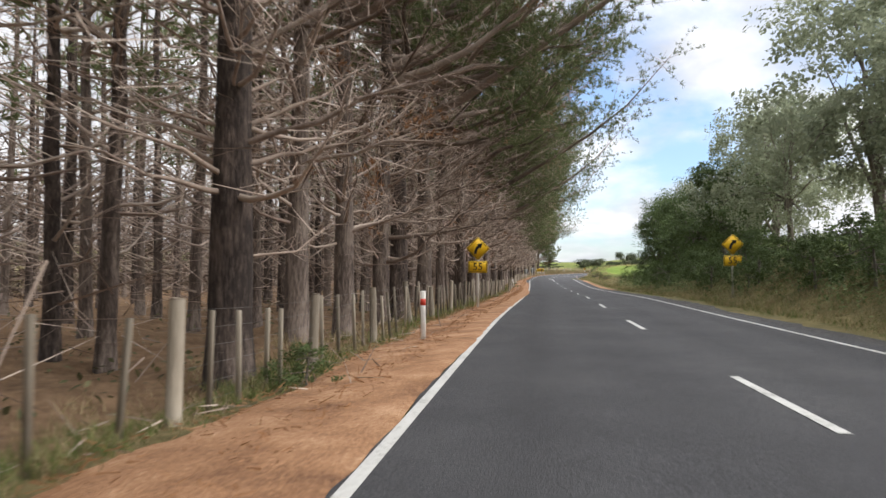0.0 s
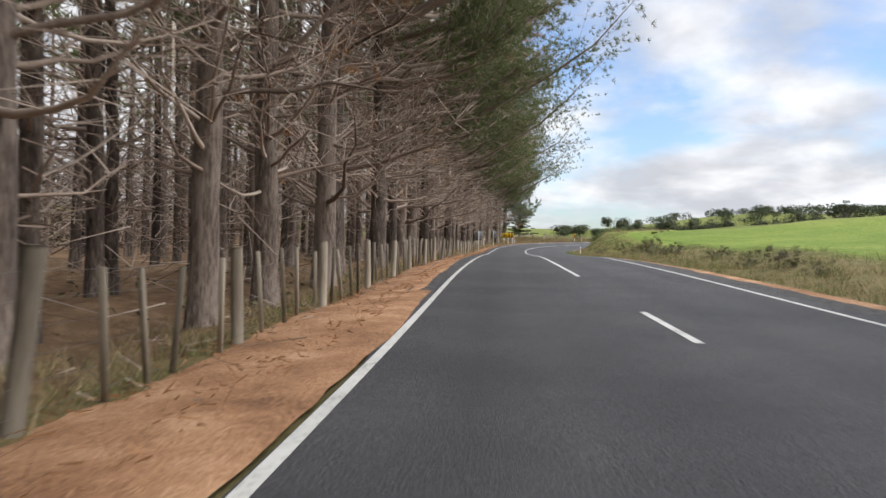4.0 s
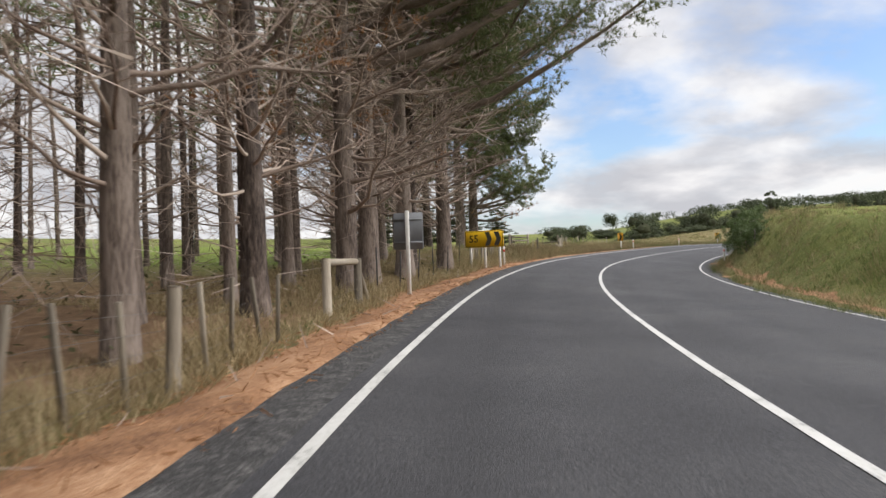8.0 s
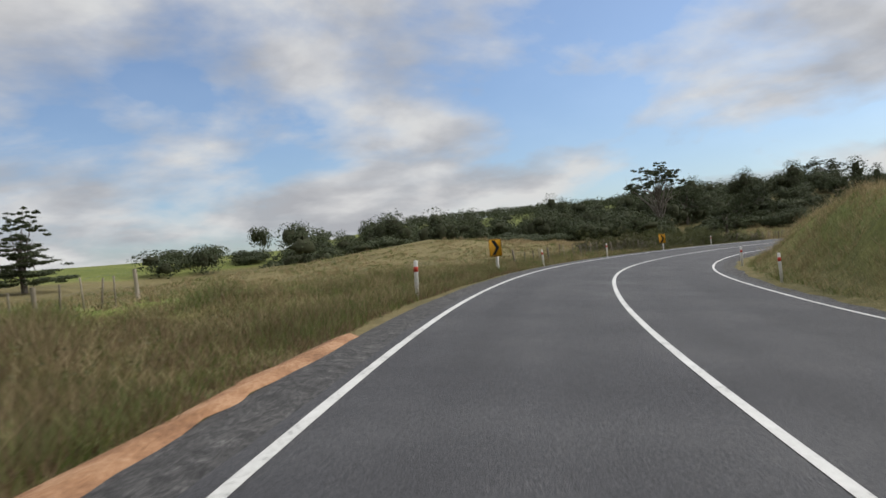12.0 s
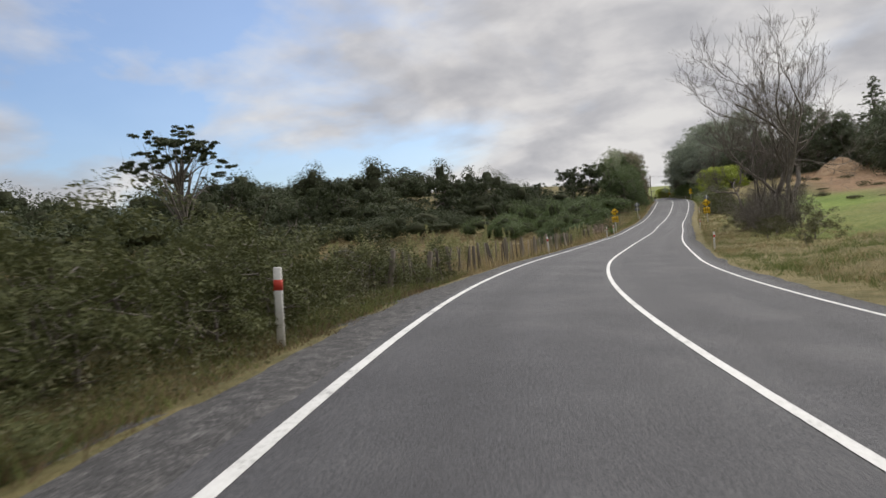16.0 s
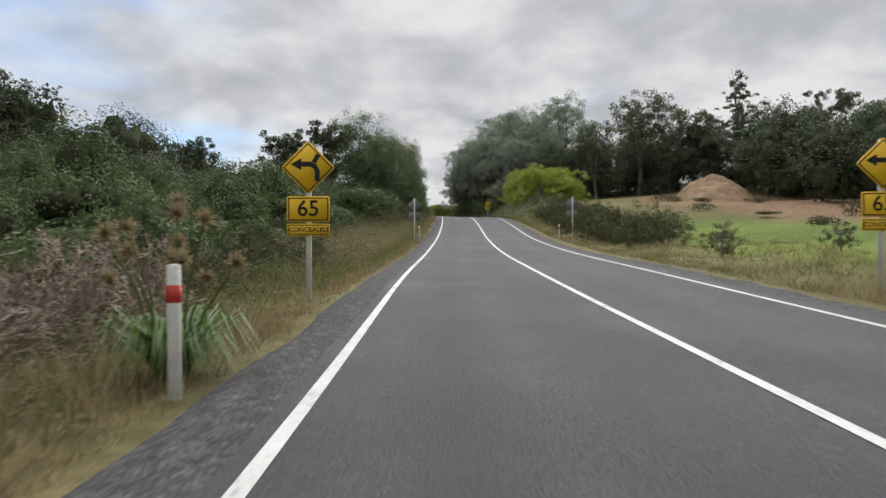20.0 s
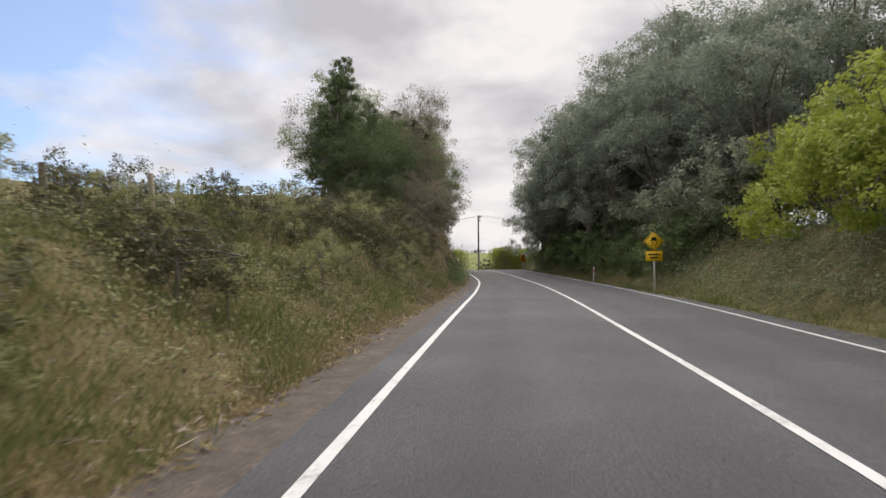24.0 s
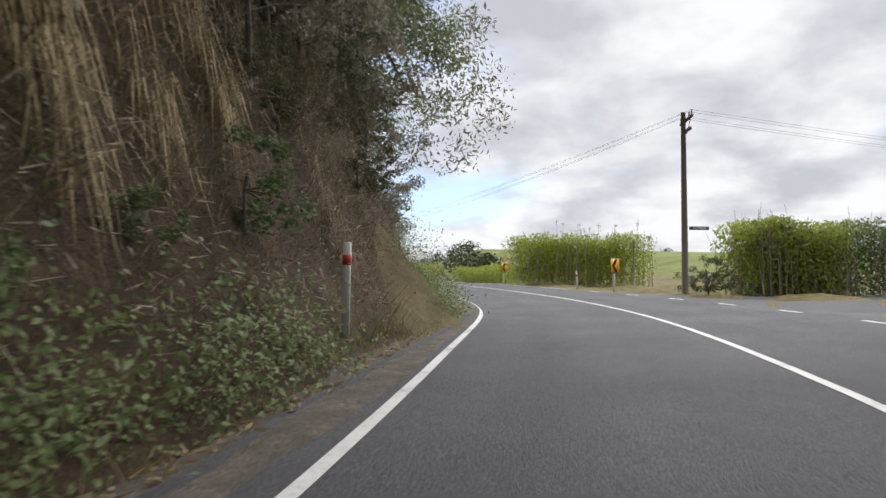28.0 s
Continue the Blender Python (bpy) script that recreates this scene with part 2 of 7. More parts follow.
LEAF_GREY = material("grey_green_leaves", [(0.15, (0.14, 0.16, 0.105)), (0.5, (0.27, 0.30, 0.20)), (0.85, (0.42, 0.44, 0.32))], 0.5, 4, 0.5, 0, island=0.3, translucent=0.6, spec=0.12)
LEAF_MID = material("green_leaves", [(0.15, (0.045, 0.065, 0.028)), (0.5, (0.095, 0.135, 0.052)), (0.85, (0.18, 0.22, 0.095))], 0.5, 4, 0.5, 0, island=0.3, translucent=0.3, spec=0.12)
LEAF_FRESH = material("soft_conifer_leaves", [(0.15, (0.08, 0.11, 0.045)), (0.5, (0.16, 0.21, 0.085)), (0.85, (0.28, 0.33, 0.15))], 0.6, 4, 0.5, 0, island=0.3, translucent=0.35, spec=0.12)
LEAF_CONIFER = material("conifer_leaves", [(0.15, (0.05, 0.075, 0.035)), (0.5, (0.11, 0.15, 0.065)), (0.85, (0.20, 0.24, 0.11))], 0.6, 4, 0.5, 0, island=0.3, translucent=0.3, spec=0.12)
GORSE = material("gorse_leaves", [(0.15, (0.035, 0.042, 0.018)), (0.5, (0.085, 0.095, 0.038)), (0.85, (0.17, 0.17, 0.075))], 0.6, 4, 0.7, 0, island=0.3, translucent=0.2, spec=0.12)
# dark fill colour that stands in for the shade inside bush crowns
BUSH_HEART = material("crown_shade", [(0.3, (0.03, 0.034, 0.02)), (0.6, (0.065, 0.07, 0.042))], 1.5, 9, 0.95, 0.8, spec=0.05)
LEAF_YELLOW = material("yellow_green_leaves", [(0.15, (0.14, 0.18, 0.028)), (0.5, (0.32, 0.38, 0.065)), (0.85, (0.50, 0.54, 0.13))], 0.7, 4, 0.5, 0, island=0.3, translucent=0.35, spec=0.12)
LEAF_OLIVE = material("olive_leaves", [(0.15, (0.045, 0.045, 0.022)), (0.5, (0.10, 0.10, 0.05)), (0.85, (0.19, 0.17, 0.09))], 0.6, 4, 0.6, 0, island=0.3, translucent=0.25, spec=0.12)
GRASS_GREEN = material("green_grass", [(0.15, (0.06, 0.085, 0.022)), (0.5, (0.12, 0.155, 0.045)), (0.85, (0.25, 0.25, 0.09))], 0.4, 3, 0.7, 0, island=0.5, translucent=0.3)
GRASS_DRY = material("dry_grass", [(0.15, (0.14, 0.105, 0.053)), (0.5, (0.30, 0.235, 0.125)), (0.85, (0.50, 0.41, 0.25))], 0.4, 3, 0.8, 0, island=0.5, translucent=0.3)
GRASS_BROWN = material("dead_grass", [(0.15, (0.07, 0.05, 0.028)), (0.5, (0.15, 0.11, 0.06)), (0.85, (0.28, 0.21, 0.12))], 0.4, 3, 0.8, 0, island=0.5, translucent=0.3)
WEED_LEAF = material("pale_weed_leaves", [(0.15, (0.14, 0.15, 0.07)), (0.5, (0.27, 0.28, 0.13)), (0.85, (0.44, 0.42, 0.24))], 0.6, 4, 0.6, 0, island=0.3, translucent=0.4, spec=0.12)
TIMBER = material("weathered_timber", [(0.3, (0.105, 0.09, 0.07)), (0.5, (0.22, 0.19, 0.148)), (0.7, (0.36, 0.315, 0.25))], 3, 30, 0.9, 0.5, piece=0.35, stretch=(1, 1, 0.12))
TIMBER_DARK = material("dark_timber", [(0.3, (0.06, 0.05, 0.04)), (0.6, (0.17, 0.145, 0.115))], 3, 30, 0.9, 0.5, piece=0.3, stretch=(1, 1, 0.12))
WOOD_DARK = material("bush_leaves", [(0.15, (0.026, 0.035, 0.018)), (0.5, (0.06, 0.075, 0.038)), (0.85, (0.12, 0.135, 0.072))], 0.08, 1.5, 0.6, 0, island=0.25, translucent=0.2, spec=0.12)
# darker than the front twigs: the plantation's inner shade, put into the colour
DEEP_STEM = material("shade_darkened_stems", [(0.3, (0.05, 0.037, 0.03)), (0.5, (0.12, 0.09, 0.07)), (0.7, (0.22, 0.17, 0.135))], 2, 12, 0.95, 0.4, island=0.4)
WIRE = plain("galvanised_wire", (0.16, 0.16, 0.155), 0.6, 0.5)
WHITE = plain("white_post_paint", (0.72, 0.71, 0.67), 0.5, wear=0.25)
YELLOW = plain("yellow_sign_face", (0.80, 0.50, 0.015), 0.4, wear=0.08)
ORANGE = plain("amber_sign_face", (0.80, 0.40, 0.02), 0.4, wear=0.08)
BLACK = plain("black_sign_print", (0.012, 0.012, 0.012), 0.45)
ALUMINIUM = plain("sign_back_aluminium", (0.20, 0.21, 0.225), 0.6, 0.3)
RED = plain("red_reflector", (0.55, 0.06, 0.04), 0.35)
BLUE = plain("street_sign_blue", (0.03, 0.07, 0.13), 0.4)
CABLE = plain("cable", (0.04, 0.04, 0.04), 0.6)
CERAMIC = plain("insulator", (0.35, 0.25, 0.2), 0.3)


# ---- mesh helpers ----
class Geo:
    """Collects vertices and faces as arrays and turns them into one mesh."""

    def __init__(self):
        self.v, self.f, self.n = [], [], 0

    def add(self, v, f):
        v = np.asarray(v, float).reshape(-1, 3)
        self.v.append(v)
        self.f.append(np.asarray(f, int) + self.n)
        self.n += len(v)
        return self

    def mesh(self, name, mat, smooth=False):
        me = bpy.data.meshes.new(name)
        v = np.concatenate(self.v)
        sizes = np.concatenate([np.full(len(f), f.shape[1]) for f in self.f])
        loops = np.concatenate([f.ravel() for f in self.f])
        me.vertices.add(len(v))
        me.vertices.foreach_set("co", v.ravel())
        me.loops.add(len(loops))
        me.loops.foreach_set("vertex_index", loops)
        me.polygons.add(len(sizes))
        me.polygons.foreach_set("loop_start", np.r_[0, np.cumsum(sizes)[:-1]])
        if smooth:
            me.polygons.foreach_set("use_smooth", np.ones(len(sizes), bool))
        me.update(calc_edges=True)
        me.materials.append(mat)
        return me


def thing(name, label="", category="", group="", at=None):
    ob = tagged(new(name), label, category, group)
    ob.empty_display_size = 0.2
    if at is not None:
        ob.matrix_basis = at
    return ob


def part(name, me, parent, label="", m=None):
    ob = new(name, me)
    ob.parent = parent
    if m is not None:
        ob.matrix_basis = m
    if label:
        ob["label"] = label
    return ob


def box(geo, sx, sy, sz, c=(0, 0, 0), m=None, bevel=0.0):
    """A box with optional cut edges at its four upright corners and top."""
    x, y, z = sx / 2, sy / 2, sz / 2
    if bevel:
        b = min(bevel, x * 0.9, y * 0.9)
        ring = [(x, y - b), (x - b, y), (-x + b, y), (-x, y - b), (-x, -y + b), (-x + b, -y), (x - b, -y), (x, -y + b)]
        low = [(a, q, -z) for a, q in ring]
        mid = [(a, q, z - b) for a, q in ring]
        top = [(a * (1 - b / x), q * (1 - b / y), z) for a, q in ring]
        v = np.array(low + mid + top)
        f = [[i, (i + 1) % 8, 8 + (i + 1) % 8, 8 + i] for i in range(8)] + [[8 + i, 8 + (i + 1) % 8, 16 + (i + 1) % 8, 16 + i] for i in range(8)]
        f += [[16, 17, 18, 19], [16, 19, 20, 23], [20, 21, 22, 23], [3, 2, 1, 0], [7, 4, 3, 0], [7, 6, 5, 4]]
    else:
        v = np.array([(i, j, k) for i in (-x, x) for j in (-y, y) for k in (-z, z)])
        f = [[0, 1, 3, 2], [4, 6, 7, 5], [0, 4, 5, 1], [2, 3, 7, 6], [0, 2, 6, 4], [1, 5, 7, 3]]
    v = v + np.array(c)
    if m is not None:
        v = v @ np.array(m.to_3x3()).T + np.array(m.translation)
    return geo.add(v, f)


def tube(geo, pts, radii, sides=6, cap=True):
    pts, radii = np.asarray(pts, float), np.asarray(radii, float)
    t = np.gradient(pts, axis=0)
    t /= np.linalg.norm(t, axis=1)[:, None] + 1e-9
    ref = np.where(np.abs(t[:, 2:3]) > 0.9, [[1.0, 0, 0]], [[0, 0, 1.0]])
    a = np.cross(t, ref)
    a /= np.linalg.norm(a, axis=1)[:, None] + 1e-9
    b = np.cross(t, a)
    ang = np.arange(sides) * 2 * np.pi / sides
    ring = np.cos(ang)[None, :, None] * a[:, None] + np.sin(ang)[None, :, None] * b[:, None]
    v = (pts[:, None] + ring * radii[:, None, None]).reshape(-1, 3)
    i, j = np.meshgrid(np.arange(len(pts) - 1), np.arange(sides), indexing="ij")
    k = (j + 1) % sides
    f = np.stack([i * sides + j, (i + 1) * sides + j, (i + 1) * sides + k, i * sides + k], -1).reshape(-1, 4)
    geo.add(v, f)
    if cap:
        geo.f.append(np.array([[geo.n - sides + q for q in range(sides)]]))
        geo.f.append(np.array([[geo.n - len(v) + q for q in range(sides)][::-1]]))
    return geo


def unit(v):
    return v / (np.linalg.norm(v, axis=-1, keepdims=True) + 1e-9)


def leaves(geo, p, normal, size, aspect=0.5, rng=None):
    """One leaf-shaped quad for each point, turned at random about its normal."""
    n = unit(normal)
    spin = unit(np.cross(n, rng.normal(size=n.shape)))
    side = np.cross(n, spin)
    size = np.broadcast_to(np.asarray(size, float), (len(p),))[:, None]
    tip, back = p + spin * size, p - spin * size
    v = np.stack([back, p + side * size * aspect + n * size * 0.12, tip, p - side * size * aspect + n * size * 0.12], 1)
    geo.add(v.reshape(-1, 3), np.arange(len(p) * 4).reshape(-1, 4))
    return geo


def blades(geo, p, lean, width, rng):
    """Grass blades: slim points rising from p along lean."""
    a = rng.uniform(0, 2 * np.pi, len(p))
    w = np.stack([np.cos(a), np.sin(a), 0 * a], 1) * np.asarray(width)[:, None]
    v = np.stack([p - w, p + w, p + lean], 1)
    geo.add(v.reshape(-1, 3), np.arange(len(p) * 3).reshape(-1, 3))
    return geo


# ---- the line of the road ----
def spline(s, v, q):
    s, v, q = np.asarray(s, float), np.asarray(v, float), np.asarray(q, float)
    if v.ndim == 1:
        v = v[:, None]
    m = np.gradient(v, s, axis=0)
    i = np.clip(np.searchsorted(s, q) - 1, 0, len(s) - 2)
    h = (s[i + 1] - s[i])[:, None]
    u = ((q - s[i]) / h[:, 0])[:, None]
    return (2 * u**3 - 3 * u**2 + 1) * v[i] + (u**3 - 2 * u**2 + u) * h * m[i] + (3 * u**2 - 2 * u**3) * v[i + 1] + (u**3 - u**2) * h * m[i + 1]


STEP = 1.0
ST = np.arange(-60, 679.5, STEP)
CL = spline(ROAD_S, ROAD_XY, ST)
CZ = spline(ROAD_S, ROAD_Z, ST)[:, 0]
CB = np.tan(np.radians(spline(ROAD_S, ROAD_BANK, ST)[:, 0]))
TG = unit(np.gradient(CL, axis=0))
RT = np.stack([TG[:, 1], -TG[:, 0]], 1)


def along(s, table):
    return np.interp(s, ST, table)


def xy_of(s, d):
    s, d = np.asarray(s, float), np.asarray(d, float)
    return np.stack([along(s, CL[:, 0]) + along(s, RT[:, 0]) * d, along(s, CL[:, 1]) + along(s, RT[:, 1]) * d], -1)


# the shape of the verges: rise near the road between two offsets, and further rise to 60 m out
LEFT_S = [-60, 150, 185, 207, 230, 265, 285, 310, 345, 375, 415, 435, 455, 475, 490, 505, 540, 556, 580, 680]
LEFT_FROM = [4.8, 4.8, 4.8, 4.8, 4.6, 4.6, 4.8, 4.8, 4.8, 4.4, 4.4, 4.4, 4.4, 4.4, 4.3, 4.3, 4.5, 5, 6, 6]
LEFT_TO = [8, 8, 10, 14, 13, 12, 10, 9, 9, 8, 8, 8, 8.5, 8.5, 8, 7.5, 7.5, 10, 14, 14]
LEFT_RISE = [-0.3, -0.2, 0.4, 0.9, 0.6, 0.0, 0.2, 0.1, -0.4, -0.2, 0.2, 0.8, 1.6, 2.6, 4.2, 6.0, 6.0, 3.0, 0.5, 0.3]
LEFT_FAR = [-0.5, 0, 2.5, 2.6, 1.6, 0.6, 2.2, 6.0, 2.5, 3.0, 6.5, 8, 6, 3.5, 3, 3, 2, 2, 1, 1]
RIGHT_S = [-60, 40, 62, 75, 120, 145, 175, 195, 225, 250, 285, 300, 320, 340, 370, 420, 440, 460, 500, 530, 540, 575, 680]
RIGHT_FROM = [5, 5, 5, 5, 5, 5.2, 5.5, 5.5, 5.5, 5.5, 5.5, 5.5, 6, 6, 6, 5.5, 5, 5, 5, 5, 14, 14, 8]
RIGHT_TO = [11, 11, 11, 11, 12, 12, 11, 9.2, 8.8, 8.8, 9.5, 10, 10, 12, 14, 10, 9, 9, 9.5, 9.5, 26, 26, 20]
RIGHT_RISE = [2.6, 2.4, 1.5, 0.4, 0.7, 1.3, 2.3, 3.0, 3.4, 2.8, 1.8, 0.8, 0.2, 0.0, 0.2, 0.4, 0.8, 1.9, 3.2, 3.0, 0.5, 0.3, 0.3]
RIGHT_FAR = [3, 3, 2, 1, 1.5, 2, 3, 4, 4, 4, 3, 3, 4, 5, 6, 3.5, 1.5, 1.0, 6, 5, 1, 0, 0]
HILLS = [(430, 1000, 110, 25), (640, 960, 150, 30), (300, 1080, 100, 13), (840, 800, 200, 22), (-40, 1250, 300, 10), (-300, 1350, 500, 8), (850, 560, 240, 20), (290, 400, 75, 5), (190, 430, 70, 3), (1100, -100, 500, 30), (-700, 200, 450, 8)]


RIGHT_EDGE_S = [-60, 10, 30, 70, 112, 130, 141, 165, 180, 195, 226, 233, 243, 285, 295, 330, 350, 378, 400, 420, 463, 480, 507, 532, 562, 700]
RIGHT_EDGE = [2.85, 2.85, 2.75, 2.6, 3.2, 4.05, 4.75, 4.95, 4.9, 4.75, 4.55, 4.4, 4.0, 3.45, 3.42, 3.58, 3.1, 2.78, 2.88, 2.95, 3.1, 3.55, 3.8, 3.85, 3.4, 3.3]


def right_edge(s):
    return np.interp(s, RIGHT_EDGE_S, RIGHT_EDGE)


def smooth(u):
    u = np.clip(u, 0, 1)
    return u * u * (3 - 2 * u)


def height_sd(s, d):
    """Height of the ground at station s and offset d to the right of the centre line."""
    s, d = np.asarray(s, float), np.asarray(d, float)
    kerb = np.maximum(right_edge(s) + 0.55, 4.2)
    z = along(s, CZ) - along(s, CB) * np.clip(d, -4.4, kerb)
    for sign, (ts, a, b, near, far) in ((-1, (LEFT_S, LEFT_FROM, LEFT_TO, LEFT_RISE, LEFT_FAR)), (1, (RIGHT_S, RIGHT_FROM, RIGHT_TO, RIGHT_RISE, RIGHT_FAR))):
        e = np.maximum(d * sign, 0)
        p, q = np.interp(s, ts, a), np.interp(s, ts, b)
        if sign > 0:
            p = np.maximum(p, kerb + 0.2)
        z = z + np.interp(s, ts, near) * smooth((e - p) / (q - p)) + np.interp(s, ts, far) * smooth((e - q) / 60)
        z = z - 0.1 * smooth((e - (4.1 if sign < 0 else kerb - 0.2)) / 0.6)
    z = z - 4.6 * np.exp(-(((s - 303) / 20) ** 2)) * smooth((-d - 46) / 26)
    out = np.maximum(np.abs(d) - np.where(d > 0, kerb + 0.1, 4.3), 0)
    z = z + np.minimum(out, 3) * 0.035 * (np.sin(s * 0.9 + d * 0.5) + np.sin(s * 0.37 - d * 1.3) + 0.6 * np.sin(s * 2.1 + d * 2.7))
    return z


def nearest(x, y):
    p = np.stack([np.ravel(x), np.ravel(y)], 1)
    s, d = np.empty(len(p)), np.empty(len(p))
    for k in range(0, len(p), 4000):
        q = p[k : k + 4000]
        off = q[:, None] - CL[None]
        j = np.argmin((off**2).sum(-1), 1)
        o = q - CL[j]
        s[k : k + 4000] = ST[j] + (o * TG[j]).sum(-1)
        d[k : k + 4000] = (o * RT[j]).sum(-1)
    return s, d


def height_far(x, y, s, d):
    base = 4.0 + sum(h * np.exp(-((x - a) ** 2 + (y - b) ** 2) / (2 * r * r)) for a, b, r, h in HILLS)
    w = smooth((np.abs(d) - 60) / 70)
    return height_sd(s, np.clip(d, -75, 75)) * (1 - w) + base * w


def ground_at(x, y):
    s, d = nearest(x, y)
    return height_far(np.ravel(x), np.ravel(y), s, d)


def spot(s, d, dz=0.0, turn=0.0, scale=1.0, lean=(0, 0)):
    """A pose on the ground at station s, offset d; its x axis points along the road's right, turned by turn degrees."""
    x, y = xy_of(s, d)
    t = math.degrees(math.atan2(along(s, RT[:, 1]), along(s, RT[:, 0])))
    return pose(x, y, float(height_sd(s, d)) + dz, lean[0], lean[1], t + turn) @ Matrix.Scale(scale, 4)


# ---- ground and road ----
def strip(name, s0, s1, offs, mat, dz=0.0, step=1.0, ragged=0.0, kind="structure", label="", category="", edge=(1, 1), seed=1):
    """A sheet along the road between two stations, with its edges at the offsets offs."""
    rng = np.random.default_rng(seed)
    s = np.arange(s0, s1 + step / 2, step)
    offs = np.asarray(offs, float)
    d = np.broadcast_to(offs, (len(s), offs.shape[-1])).copy()
    if ragged:
        for col, on in ((0, edge[0]), (-1, edge[1])):
            wob = np.convolve(rng.normal(size=len(s) + 4), np.ones(5) / 3, "valid") + rng.normal(size=len(s)) * 0.4
            d[:, col] += wob * ragged * on
    sg = np.broadcast_to(s[:, None], d.shape)
    p = xy_of(sg, d)
    z = height_sd(sg, d) + dz
    if ragged and dz > 0.02 and mat is not ASPHALT:
        z[:, 0] -= 0.07 * edge[0]
        z[:, -1] -= 0.07 * edge[1]
    v = np.concatenate([p, z[..., None]], -1).reshape(-1, 3)
    n = offs.shape[-1]
    i, j = np.meshgrid(np.arange(len(s) - 1), np.arange(n - 1), indexing="ij")
    f = np.stack([i * n + j, i * n + j + 1, (i + 1) * n + j + 1, (i + 1) * n + j], -1).reshape(-1, 4)
    return tagged(new(name, Geo().add(v, f).mesh(name, mat, True)), label, category, kind=kind)


def ground_material():
    m = bpy.data.materials.new("ground_cover")
    m.use_nodes = True
    t = m.node_tree
    b = t.nodes["Principled BSDF"]
    b.inputs["Roughness"].default_value = 0.95
    b.inputs["Specular IOR Level"].default_value = 0.15
    co = t.nodes.new("ShaderNodeTexCoord")
    n1 = node(t, "ShaderNodeTexNoise", Scale=0.06, Detail=8.0, Roughness=0.65)
    n2 = node(t, "ShaderNodeTexNoise", Scale=2.2, Detail=8.0, Roughness=0.7)
    n3 = node(t, "ShaderNodeTexNoise", Scale=18.0, Detail=4.0, Roughness=0.7)
    for n in (n1, n2, n3):
        link(t, co.outputs["Object"], n.inputs["Vector"])
    mx = t.nodes.new("ShaderNodeMix")
    mx.inputs["Factor"].default_value = 0.55
    link(t, n1.outputs["Fac"], mx.inputs["A"])
    link(t, n2.outputs["Fac"], mx.inputs["B"])
    dry = ramp(t, mx.outputs["Result"], [(0.32, (0.06, 0.06, 0.024)), (0.46, (0.125, 0.11, 0.047)), (0.6, (0.22, 0.18, 0.085))])
    lush = ramp(t, mx.outputs["Result"], [(0.34, (0.075, 0.12, 0.022)), (0.5, (0.14, 0.20, 0.035)), (0.64, (0.25, 0.28, 0.07))])
    litter = ramp(t, mx.outputs["Result"], [(0.32, (0.075, 0.048, 0.028)), (0.48, (0.19, 0.12, 0.07)), (0.64, (0.34, 0.225, 0.135))])
    # dark brown clay, its colour lowered further for tree shade from across the road
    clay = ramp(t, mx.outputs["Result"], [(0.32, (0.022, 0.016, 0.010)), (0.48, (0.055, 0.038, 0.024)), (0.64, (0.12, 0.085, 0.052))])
    last = dry
    for name, col in (("lush", lush), ("litter", litter), ("clay", clay)):
        at = t.nodes.new("ShaderNodeAttribute")
        at.attribute_name = name
        mm = t.nodes.new("ShaderNodeMix")
        mm.data_type = "RGBA"
        link(t, at.outputs["Fac"], mm.inputs["Factor"])
        link(t, last, mm.inputs["A"])
        link(t, col, mm.inputs["B"])
        last = mm.outputs["Result"]
    link(t, last, b.inputs["Base Color"])
    bp = node(t, "ShaderNodeBump", Strength=0.8, Distance=0.08)
    link(t, n3.outputs["Fac"], bp.inputs["Height"])
    link(t, bp.outputs[0], b.inputs["Normal"])
    return m


